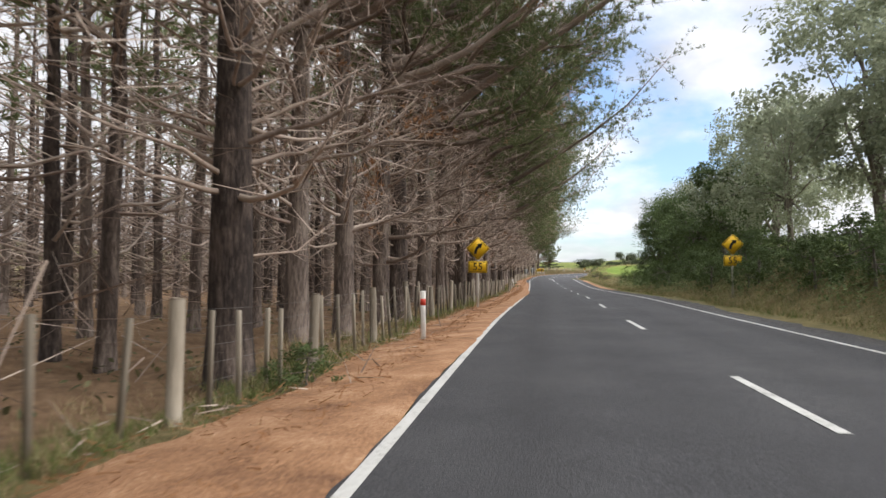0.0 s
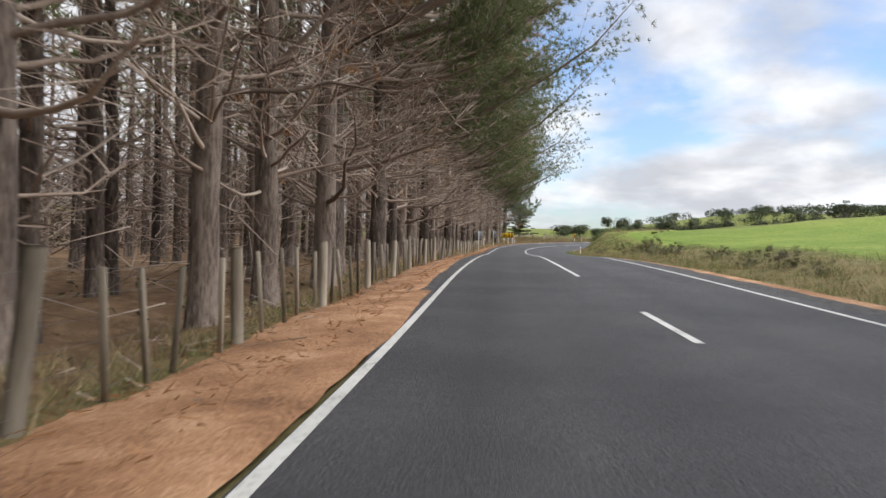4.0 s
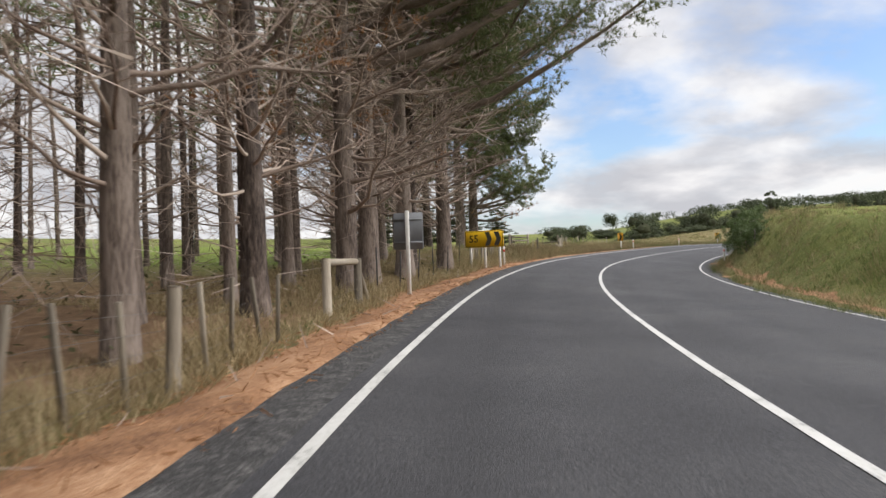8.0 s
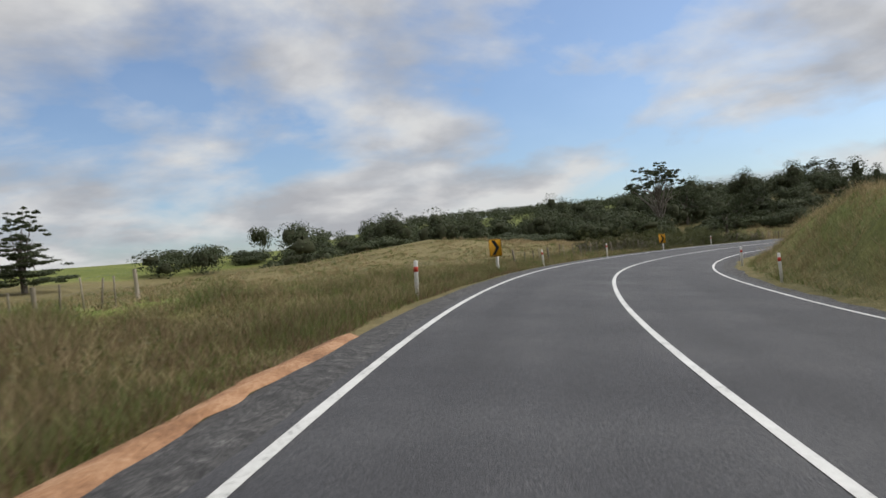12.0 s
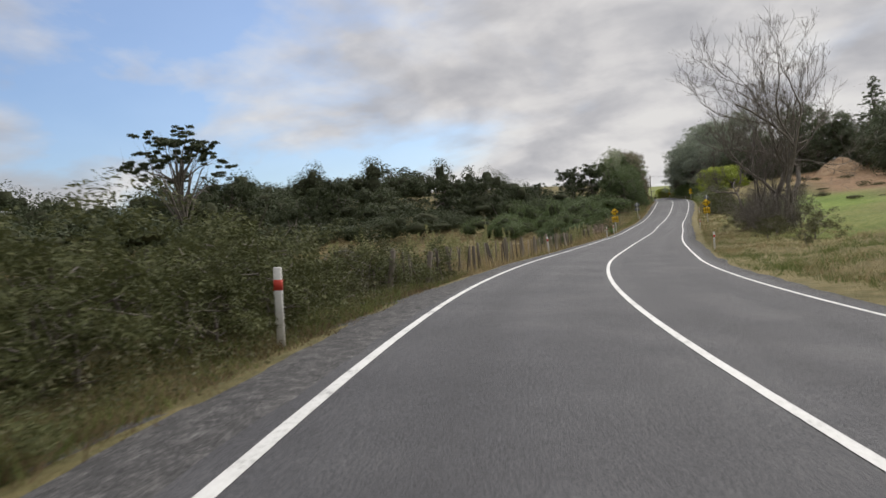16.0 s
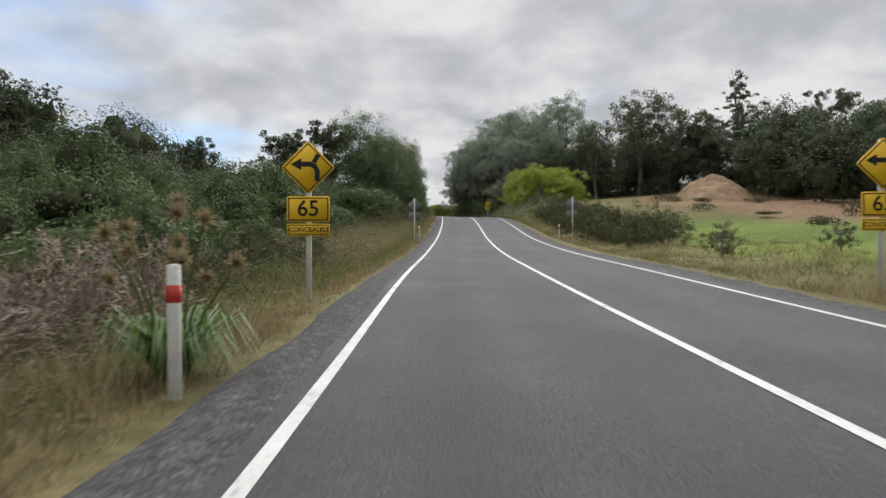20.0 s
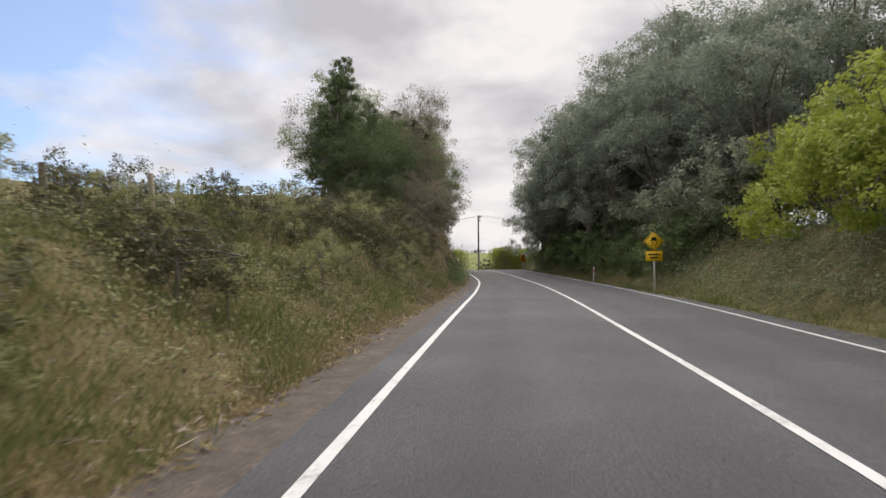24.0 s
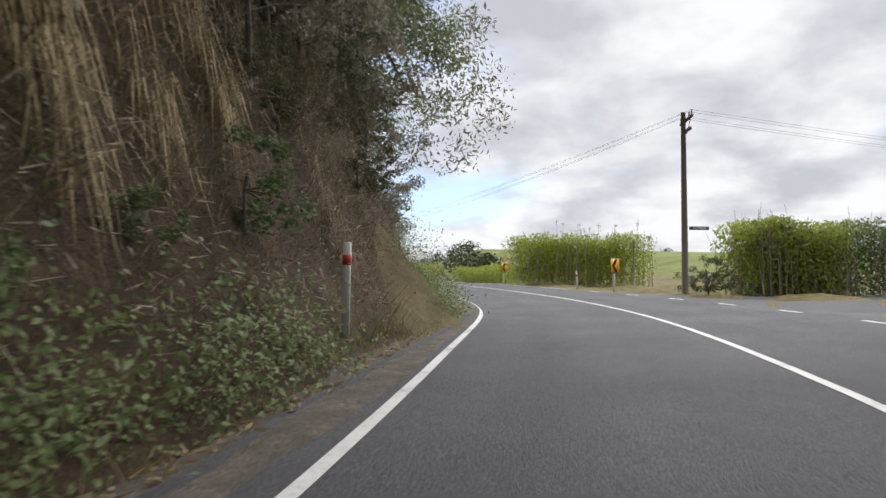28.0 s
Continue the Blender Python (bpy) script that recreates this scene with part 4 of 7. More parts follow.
thicket("forest_depth", -20, 190, -58, -33, 0.0, 10.0, 42000, 2.6, DEEP_STEM, "tangle of stems and twigs deep in the plantation, coloured dark for shade", 93, 0.05)
thicket("bare_twigs", -18, 192, -34, -7.0, 0.2, 9.0, 46000, 1.3, TWIG, "tangle of bare twigs between the plantation trunks", 91)
thicket("bare_twigs", -16, 184, -9.0, -5.6, 3.0, 11.0, 16000, 1.1, TWIG, "tangle of bare twigs along the plantation edge", 92)

# broad-leaved kinds
TREE_TALL = [leafy_kind("broadleaf_tree", 64 + i, 14.0, 3.9, 3.6, 2.1, 19, 14000, 0.115, LEAF_GREY, radius=0.26) for i in range(2)]
TREE_DARK = [leafy_kind("broadleaf_tree", 60 + i, 9.5, 3.0, 2.8, 1.7, 14, 11500, 0.1, LEAF_GREY) for i in range(3)]
TREE_MID = [leafy_kind("broadleaf_tree", 70 + i, 8.0, 3.0, 1.8, 1.6, 14, 11000, 0.1, LEAF_MID) for i in range(2)]
TREE_YELLOW = leafy_kind("bright_tree", 78, 4.9, 2.6, 0.3, 1.3, 18, 13000, 0.085, LEAF_YELLOW)
SHRUB_MID = [leafy_kind("shrub", 80 + i, 2.3, 1.1, 0.5, 0.75, 8, 2000, 0.058, LEAF_MID, radius=0.05) for i in range(3)]
SHRUB_OLIVE = [leafy_kind("scrub_bush", 86 + i, 1.9, 1.0, 0.45, 0.65, 8, 1900, 0.05, LEAF_OLIVE, radius=0.04, aspect=0.35) for i in range(3)]
SHRUB_DARK = [leafy_kind("shrub", 92 + i, 2.6, 1.3, 0.6, 0.85, 8, 2100, 0.064, LEAF_GREY, radius=0.05) for i in range(2)]


def scatter(kinds, rows, label, category, group, seed=3, size=(0.8, 1.25)):
    r = np.random.default_rng(seed)
    for s, d, q in rows:
        plant(kinds[int(r.integers(0, len(kinds)))], spot(s, d, -0.08, r.uniform(0, 360), q * r.uniform(*size)), label, category, group)


# trees over the first stretch, on the far side of the road
scatter(TREE_DARK, [(12, 11.5, 1.15), (20, 13.5, 1.35), (29, 12, 1.2), (37, 14, 1.3), (45, 12.5, 1.05), (54, 14.5, 1.2), (4, 13, 1.3), (-6, 12, 1.2)], "dark leafy roadside tree on a grassy bank", "tree", "trees on the bank", 5)
scatter(TREE_MID, [(50, 11.5, 0.8), (58, 12, 0.95), (65, 11.5, 1.0), (71, 12, 1.05), (68, 15, 1.15)], "dense rounded green tree beside the paddock", "tree", "trees on the bank", 6)
scatter(TREE_TALL, [(61, 15.5, 1.0), (34, 15, 1.05), (22, 16, 1.1)], "tall dark tree behind the roadside bank", "tree", "trees on the bank", 7)
r = np.random.default_rng(8)
scatter(SHRUB_MID, [(s, r.uniform(7.2, 9.2), r.uniform(0.7, 1.0)) for s in np.arange(2, 76, 2.6)], "low leafy shrub on the roadside bank", "shrub", "shrubs on the bank", 9)
LONE = leafy_kind("small_tree", 77, 2.7, 0.42, 0.5, 0.5, 12, 5200, 0.06, LEAF_DARK, radius=0.07)
plant(LONE, spot(223.3, 8.5, -0.1, 40, 1.0), "small oval dark tree on top of the grassy bank", "tree")
scatter(SHRUB_MID, [(s, 6.6 + 1.6 * r.random(), r.uniform(0.5, 0.8)) for s in np.arange(195, 216, 0.9)], "leafy dark shrub covering the steep bank", "shrub", "shrubs on the cutting", 10)

# bush and far woods
def woods(name, rows, seed, leaf, per, mat, label):
    """One sheet of many leafy crowns: rows of x, y, ground height, radius, height."""
    r = np.random.default_rng(seed)
    geo, heart = Geo(), Geo()
    for x, y, z, q, h in rows:
        lobes = r.integers(3, 6)
        for _ in range(lobes):
            a, o = r.uniform(0, 2 * np.pi), r.uniform(0.1, 0.75) * q
            big = r.uniform(0.45, 0.8)
            c = np.array([x + o * math.cos(a), y + o * math.sin(a), z + h * r.uniform(0.25, 0.68)])
            rad = np.array([q * big, q * big, h * r.uniform(0.28, 0.42)])
            n = per // lobes
            u = unit(r.normal(size=(n, 3)) + [0, 0, 0.35])
            lump = 0.93 + 0.16 * np.sin(u[:, :1] * 7 + a) * np.sin(u[:, 1:2] * 6 + o) + r.uniform(-0.14, 0.12, (n, 1))
            leaves(geo, c + u * lump * rad, u + r.normal(size=(n, 3)) * 0.45 + [0, 0, 0.2], leaf * r.uniform(0.6, 1.3, n), 0.6, r)
            # added dark core in each lobe: inner shade as a solid behind the leaves
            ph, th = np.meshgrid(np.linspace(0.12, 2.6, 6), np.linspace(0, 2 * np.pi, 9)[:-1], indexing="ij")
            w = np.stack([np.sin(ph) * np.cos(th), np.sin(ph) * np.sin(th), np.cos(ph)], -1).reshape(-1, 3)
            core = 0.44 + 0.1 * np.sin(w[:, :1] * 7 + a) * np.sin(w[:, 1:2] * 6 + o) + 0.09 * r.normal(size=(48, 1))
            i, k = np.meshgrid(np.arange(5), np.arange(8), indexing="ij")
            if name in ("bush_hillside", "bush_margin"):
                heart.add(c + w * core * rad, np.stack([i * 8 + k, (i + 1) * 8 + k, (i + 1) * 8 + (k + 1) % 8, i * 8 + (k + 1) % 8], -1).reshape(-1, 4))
    ob = tagged(new(name, geo.mesh(name, mat)), label, "bush", kind="stuff")
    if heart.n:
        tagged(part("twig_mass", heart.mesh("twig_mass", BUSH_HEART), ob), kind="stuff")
    return ob


r = np.random.default_rng(21)


def grid_rows(s0, s1, d0, d1, step, q, h, jitter=0.45):
    rows = []
    for s in np.arange(s0, s1, step):
        for d in np.arange(d0, d1, step):
            ss, dd = s + r.normal() * jitter * step, d + r.normal() * jitter * step
            x, y = xy_of(ss, dd)
            swell = 1 + 1.7 * noise.noise(Vector((x * 0.045, y * 0.045, 3.0))) + 0.35 * noise.noise(Vector((x * 0.13, y * 0.13, 7.0)))
            rows.append((x, y, float(ground_at([x], [y])[0]), q * r.uniform(0.6, 1.4), h * max(0.35, min(1.3, swell)) * r.uniform(0.6, 1.45)))
    return rows


def bush_edge(s):
    return np.interp(s, [300, 340, 360, 385, 410, 430, 442, 452, 520], [-62, -50, -40, -26, -20, -20, -24, -60, -80])


rows = grid_rows(300, 520, -105, -13, 6.5, 4.2, 5.0)
keep = []
for q in rows:
    a, b = nearest([q[0]], [q[1]])
    if b[0] < bush_edge(a[0]):
        keep.append(q)
close = [q for q in keep if nearest([q[0]], [q[1]])[1][0] > -36]
woods("bush_hillside", [q for q in keep if q not in close], 31, 0.2, 1100, WOOD_DARK, "dense dark native bush covering the hillside")
woods("bush_hillside", close, 37, 0.1, 3000, WOOD_DARK, "dense dark native bush near the road")
woods("bush_margin", grid_rows(380, 440, -21, -12.6, 3.4, 2.2, 2.8), 33, 0.058, 4200, LEAF_MID, "green mixed scrub along the bush margin")
woods("bush_hillside", grid_rows(430, 500, 44, 90, 7.0, 4.6, 8.0), 34, 0.2, 1700, WOOD_DARK, "tall dark bush on the slope above the road")
far_rows = []
for _ in range(420):
    a = r.uniform(-0.2, 1.2)
    q = r.uniform(400, 600)
    x, y = 60 + q * math.sin(a), 200 + q * math.cos(a)
    if noise.noise(Vector((x * 0.012, y * 0.012, 0))) > 0.08:
        far_rows.append((x, y, float(ground_at([x], [y])[0]), r.uniform(3, 5.5), r.uniform(3.5, 6)))
woods("far_bush", far_rows, 35, 0.6, 150, WOOD_DARK, "distant patches of bush on rolling hills")
ridge_rows = []
for hx, hy, spread, n in ((660, 950, 110, 420), (840, 810, 150, 420), (410, 960, 70, 60)):
    for _ in range(n):
        x, y = hx + r.normal() * spread, hy + r.normal() * spread
        ridge_rows.append((x, y, float(ground_at([x], [y])[0]) - 1, r.uniform(7, 12), r.uniform(8, 13)))
woods("ridge_bush", ridge_rows, 36, 0.95, 170, WOOD_DARK, "dark bush covering the far ridge")
dome_rows = grid_rows(408, 444, -22, -10.5, 3.6, 2.6, 2.4, 0.3)
woods("bush_margin", dome_rows, 39, 0.085, 4200, LEAF_MID, "rounded green bush crowding the roadside")

# single trees that stand out on the skyline
def umbrella_pine(seed, height, spread):
    rr = np.random.default_rng(seed)
    lobes = []
    for _ in range(34):
        a, q = rr.uniform(0, 2 * np.pi), math.sqrt(rr.random()) * spread
        lobes.append((q * math.cos(a), q * math.sin(a), height * (0.92 - 0.28 * (q / spread) ** 1.5) + rr.normal() * 0.7, 1.15, 1.15, 0.4))
    return "flat_topped_pine", (("trunk", limbs_mesh(seed, height, 0.26, lobes, BARK_GREY, 1, 8)), ("crown", lobes_mesh(seed + 1, lobes, 15000, 0.15, WOOD_DARK, 0.3, 0.4)))


def tiered_cypress(seed, height, spread, mat=LEAF_DARK, leaf=0.2, count=8600):
    rr = np.random.default_rng(seed)
    lobes = []
    for z in np.linspace(height * 0.28, height * 0.96, 13):
        w = spread * (1.05 - (z / height) ** 1.6)
        for a in rr.uniform(0, 2 * np.pi, 4):
            q = w * rr.uniform(0.3, 0.85)
            lobes.append((q * math.cos(a), q * math.sin(a), z, 0.3 + w * 0.42, 0.3 + w * 0.42, 0.5))
    return "cypress_tree", (("trunk", limbs_mesh(seed, height, 0.35, lobes[::3], BARK_GREY, 1, 8)), ("crown", lobes_mesh(seed + 1, lobes, count, leaf, mat, 0.3, 0.55)))


def bare_tree(seed, height, radius, stems=1, levels=6, lean=0.0, bark=BARK_GREY, splay=0.72):
    rr = np.random.default_rng(seed)
    geo, fine = Geo(), Geo()

    def grow(p, d, length, rad, level):
        n = 5 if level < 3 else 3
        pts = [p]
        for _ in range(n):
            d = unit(d + rr.normal(size=3) * 0.16 + np.array([0, 0, 0.05]))
            pts.append(pts[-1] + d * length / n)
        tube(geo if level < 2 else fine, pts, np.linspace(rad, rad * 0.55, n + 1), 7 if level == 0 else 4 if level < 3 else 3, False)
        if level < levels:
            for _ in range(3 if level < 3 else rr.integers(3, 5)):
                i = rr.integers(2, n + 1)
                grow(pts[i], unit(d + rr.normal(size=3) * splay + np.array([0, 0, 0.72 - splay])), length * rr.uniform(0.55, 0.8), max(rad * 0.52, 0.009), level + 1)

    for k in range(stems):
        a = 2.4 * k + 0.5
        grow(np.array([0.25 * math.cos(a), 0.25 * math.sin(a), -0.2]), unit(np.array([0.26 * math.cos(a) + lean, 0.26 * math.sin(a), 1.0])), height * 0.36, radius * (1 - 0.18 * k), 0)
    return "bare_tree", (("trunk", geo.mesh("trunk", bark, True)), ("branching", fine.mesh("branching", bark, True)))


UMBRELLA = [umbrella_pine(101, 11.5, 4.8), umbrella_pine(104, 10.5, 5.5)]
CYPRESS = [tiered_cypress(110, 15, 5.0), tiered_cypress(113, 12, 4.2)]


def on_ground(x, y, turn=0.0, scale=1.0, dz=-0.1):
    return pose(x, y, float(ground_at([x], [y])[0]) + dz, 0, 0, turn) @ Matrix.Scale(scale, 4)


plant(UMBRELLA[0], on_ground(157.7, 334.3, 30, 1.35), "flat-topped pine standing above the bush", "pine tree")
plant(UMBRELLA[1], on_ground(278, 374, 10, 1.0), "wind-swept flat-topped pine on the skyline", "pine tree")
plant(UMBRELLA[0], on_ground(268, 362, 200, 0.8), "wind-swept flat-topped pine on the skyline", "pine tree")
def shelter_cypress(seed, height, spread):
    """Several leaders carrying flat dark tiers."""
    rr = np.random.default_rng(seed)
    lobes = []
    for lead in range(4):
        a, o, top = 1.6 * lead + rr.uniform(0, 1), spread * rr.uniform(0.1, 0.42), height * rr.uniform(0.72, 1.0)
        for z in np.linspace(height * 0.14, top, 9):
            w = spread * 0.62 * (1.1 - z / top * 0.85)
            q, b = w * rr.uniform(0.1, 0.7), rr.uniform(0, 2 * np.pi)
            lobes.append((o * math.cos(a) + q * math.cos(b), o * math.sin(a) + q * math.sin(b), z, 0.5 + w * 0.6, 0.5 + w * 0.6, 0.55))
    return "cypress_tree", (("trunk", limbs_mesh(seed, height, 0.4, lobes[::2], BARK_GREY, 1, 8)), ("crown", lobes_mesh(seed + 1, lobes, 15000, 0.2, WOOD_DARK, 0.4, 0.4)))


MACRO = [shelter_cypress(301, 12.8, 8.2), shelter_cypress(305, 12.4, 7.6)]
SHELTER = leafy_kind("cypress_tree", 117, 12.5, 6.6, 2.4, 2.8, 20, 9000, 0.27, WOOD_DARK, radius=0.4, aspect=0.35)
for x, y, t, q in [(20, 316, 0, 0.85), (28, 319, 80, 0.95), (12, 313, 160, 0.8), (38, 323, 220, 0.75), (3, 318, 30, 0.9)]:
    plant(MACRO[t // 10 % 2], on_ground(x, y, t, q * 1.15), "dark spreading cypress in a paddock shelter group", "cypress", "cypresses in the paddock")
plant(CYPRESS[0], on_ground(294, 247.5, 0, 1.3), "tall dark cypress above the bush", "cypress")
plant(SHELTER, on_ground(238, 303.5, 0, 0.75), "rounded dark tree rising behind the scrub", "tree")
plant(SHELTER, on_ground(243, 309, 90, 0.7), "rounded dark tree rising behind the scrub", "tree")
GUM = leafy_kind("gum_tree", 120, 17, 4.2, 9.5, 1.5, 14, 5200, 0.2, LEAF_DARK, radius=0.3, aspect=0.3)
plant(GUM, on_ground(286, 236, 0, 1.0), "tall open-crowned gum tree with a pale trunk", "gum tree")
plant(GUM, on_ground(305, 262, 90, 0.9), "tall open-crowned gum tree with a pale trunk", "gum tree")
plant(bare_tree(131, 19, 0.30, 3, 6, 0.42, splay=0.46), spot(356.8, 9.9, -0.1, 0), "large leafless grey tree beside the road", "bare tree")
plant(bare_tree(132, 12, 0.14, 3, splay=0.5), spot(359.5, 8.9, -0.1, 100), "slender leafless grey tree beside the road", "bare tree")

TREE_GRIM = [leafy_kind("broadleaf_tree", 170 + i, 12.0, 3.8, 2.2, 2.0, 20, 12500, 0.13, LEAF_DARK, radius=0.26) for i in range(2)]
scatter(TREE_GRIM, [(486, 15, 1.0), (484, 22, 1.1), (487, 30, 1.15), (484, 38, 1.15), (478, 46, 1.2), (471, 49, 1.2), (464, 51, 1.15), (457, 52, 1.2), (450, 54, 1.2), (443, 55, 1.25), (436, 57, 1.25), (468, 58, 1.3), (453, 61, 1.3), (440, 64, 1.35)], "tall dark tree on the slope above the road", "tree", "trees on the slope", 20)
TREE_SLOPE = [leafy_kind("broadleaf_tree", 230 + i, 9.5, 4.4, 0.5, 2.3, 26, 19000, 0.14, LEAF_DARK, radius=0.26) for i in range(2)]
scatter(TREE_SLOPE, [(484, 34, 0.85), (482, 40, 0.9), (477, 42, 0.95), (471, 44, 1.0), (465, 46, 1.0), (459, 47.5, 1.05), (453, 49, 1.05), (447, 50, 1.05), (441, 52, 1.1), (435, 53, 1.1), (429, 55, 1.1), (487, 24, 0.8), (488, 18, 0.8), (492, 21, 0.95), (494, 27, 1.0), (491, 32, 1.0), (497, 33, 1.1), (500, 26, 1.1), (490, 37, 1.0), (474, 50, 1.2), (462, 54, 1.25), (450, 57, 1.25), (438, 60, 1.3), (480, 54, 1.3)], "dense dark tree with foliage down to the field's edge", "tree", "trees on the slope", 27, (0.92, 1.12))
# the last stretch: bank trees and bright growth
for q, (a, b) in enumerate([(472.0, 9.3), (476.5, 9.6), (467.5, 9.2), (463.5, 9.6), (481, 10.6), (470, 12.5), (475.5, 13.0), (465.5, 12.8)]):
    plant(TREE_YELLOW, spot(a, b, -0.1, 70 * q, 1.1), "bright yellow-green tree at the road's edge", "tree", "bright trees by the road")
TREE_PALE = [leafy_kind("broadleaf_tree", 170 + i, 12.0, 3.8, 2.2, 2.0, 20, 12500, 0.11, LEAF_BLUE, radius=0.26) for i in range(2)]
scatter(TREE_PALE, [(489, 11.0, 0.95), (496, 11.0, 0.95), (503, 11.5, 0.95), (530, 11.0, 1.0), (526, 10.4, 1.0), (533, 10.6, 0.9), (531.6, 7.7, 0.92), (535.5, 8.8, 0.92)], "tall dense dark tree overhanging the road bank", "tree", "trees over the bank", 23, (0.95, 1.1))
scatter(TREE_PALE, [(510, 10.2, 1.05), (517, 9.6, 1.05), (524, 9.4, 1.05), (530.5, 8.6, 1.05), (521, 8.0, 0.9), (527.5, 8.2, 0.95), (531, 12, 1.0), (533, 14, 1.05), (526, 11.5, 1.0)], "tall dark tree overhanging the road bank", "tree", "trees over the bank", 14)
TREE_BIG = [leafy_kind("broadleaf_tree", 210 + i, 17.0, 4.6, 3.0, 2.3, 30, 26000, 0.115, LEAF_BLUE, radius=0.34) for i in range(2)]
scatter(TREE_BIG, [(490, 16.5, 0.7), (495, 13.2, 0.8), (501, 13.6, 0.95), (506, 12.2, 1.0), (512, 13.4, 1.02), (518, 12.0, 1.0), (524, 13.2, 1.0), (530, 12.0, 0.95), (497, 20, 1.1), (507, 20, 1.1), (517, 20, 1.12), (527, 19, 1.05)], "tall dark evergreen tree rising over the road bank", "tree", "trees over the bank", 24, (0.95, 1.06))
scatter(TREE_BIG, [(529.5, 6.5, 0.85), (523, 7.2, 0.85), (515, 7.6, 0.8), (507, 8.0, 0.8), (499, 8.4, 0.75)], "tall open-crowned tree leaning over the road edge", "tree", "trees over the bank", 25, (0.97, 1.03))
TREE_BANK = [leafy_kind("broadleaf_tree", 160 + i, 9.0, 3.2, 0.8, 1.6, 18, 20000, 0.075, (LEAF_TEA, LEAF_FRESH)[i], radius=0.2, aspect=0.32) for i in range(2)]
scatter(TREE_BANK, [(541, -7.2, 0.75), (547, -7.8, 0.8), (534, -7.2, 0.75), (517, -7.5, 0.85), (523.5, -7.6, 0.9), (530.5, -7.8, 0.9), (537, -8.0, 0.9), (544, -8.6, 0.9), (510, -7.4, 0.8), (503, -7.6, 0.8), (550, -10, 1.0), (499, -9.6, 0.6), (502, -9.4, 0.7), (507, -9.0, 0.9), (513, -8.8, 1.0), (520, -8.2, 1.0), (527, -8.0, 1.0), (534, -7.8, 1.0), (540, -7.8, 1.0), (545, -8.2, 0.95), (524, -7.0, 0.95), (529, -7.0, 1.0), (534, -7.0, 1.0)], "dark tree growing on top of the earth bank", "tree", "trees on the earth bank", 15)
scatter(TREE_TALL, [(516, -13, 0.8), (503, -13.5, 0.8), (530, -12.5, 0.8), (542, -12.5, 0.75)], "tall dark tree behind the earth bank", "tree", "trees on the earth bank", 17)
TREE_FINE = [leafy_kind("fine_leaved_tree", 175 + i, 7.4, 2.3, 0.5, 1.3, 22, 30000, 0.058, LEAF_CONIFER, radius=0.16, aspect=0.3) for i in range(2)]
scatter(TREE_FINE, [(446.8, -7.3, 0.95), (450.2, -7.9, 1.0), (443.0, -8.0, 0.95), (439.0, -8.6, 0.9), (447.5, -11, 1.1), (441, -11.5, 1.1)], "dense fine-leaved green tree close to the roadside", "tree", "trees by the road", 16)
HEDGE = [leafy_kind("fine_leaved_bush", 178 + i, 3.5, 1.25, 0.15, 0.8, 20, 17000, 0.05, LEAF_CONIFER, radius=0.06, aspect=0.3) for i in range(2)]
scatter(HEDGE, [(446.5, -6.8, 1.0), (448.4, -6.6, 1.0), (450.2, -6.4, 0.95), (452.0, -6.2, 0.9), (453.6, -6.0, 0.75), (455.0, -5.9, 0.62), (447.5, -5.6, 0.45), (449.5, -5.5, 0.42), (451.3, -5.4, 0.45), (453.0, -5.3, 0.4), (449.3, -8.6, 1.2), (452.3, -8.4, 1.1)], "dense dark fine-leaved bush reaching down to the roadside", "bush", "bushes by the road", 21, (0.95, 1.08))
scatter(HEDGE, [(354.6, -6.7, 0.72), (356.2, -7.4, 0.78), (353.2, -7.6, 0.62)], "dense dark green tea-tree bush beside the old fence", "bush", "bushes by the old fence", 26, (0.97, 1.03))
scatter(TREE_FINE, [(486.5, -9.6, 0.6), (489.5, -9.0, 0.65), (492.5, -9.2, 0.7), (495.5, -8.8, 0.7), (490.5, -11.8, 0.8)], "dense green tree filling the bank below the conifers", "tree", "trees on the earth bank", 28, (0.95, 1.08))
FEATHER = tiered_cypress(140, 7.0, 1.9, LEAF_CONIFER, 0.06, 24000)
plant(FEATHER, spot(488, -10.6, -0.3, 0, 1.05), "soft pointed green conifer on the bank", "conifer", "conifers on the bank")
plant(FEATHER, spot(491.5, -11.0, -0.3, 100, 1.25), "soft pointed green conifer on the bank", "conifer", "conifers on the bank")
plant(FEATHER, spot(496.5, -10.2, -0.3, 200, 0.95), "soft pointed green conifer on the bank", "conifer", "conifers on the bank")
plant(UMBRELLA[0], spot(509, -9.6, -0.1, 30, 0.62), "flat-topped pine above the bank", "pine tree")
woods("field_scrub", grid_rows(394, 462, 24, 56, 11.0, 1.6, 0.9), 38, 0.09, 420, LEAF_OLIVE, "low scrub over the rough clay field")
scatter(TREE_BANK, [(529, 8.4, 0.95), (524, 9.2, 1.0), (531.5, 11, 1.1), (527, 12, 1.1), (515, 8.8, 0.75)], "leafy green tree low on the bank", "tree", "trees over the bank", 18)
TANGLE = bare_tree(133, 5.0, 0.06, 5, 5)
for s, d, turn, q in [(354, 8.2, 0, 0.9), (357.5, 9.5, 80, 1.0), (361, 8.6, 160, 1.05), (364, 10.0, 220, 0.9), (352.5, 10.5, 300, 0.8), (359.5, 11.5, 40, 1.0)]:
    plant(TANGLE, spot(s, d, -0.1, turn, q), "grey leafless thicket round the bare tree", "thicket", "bare thicket")
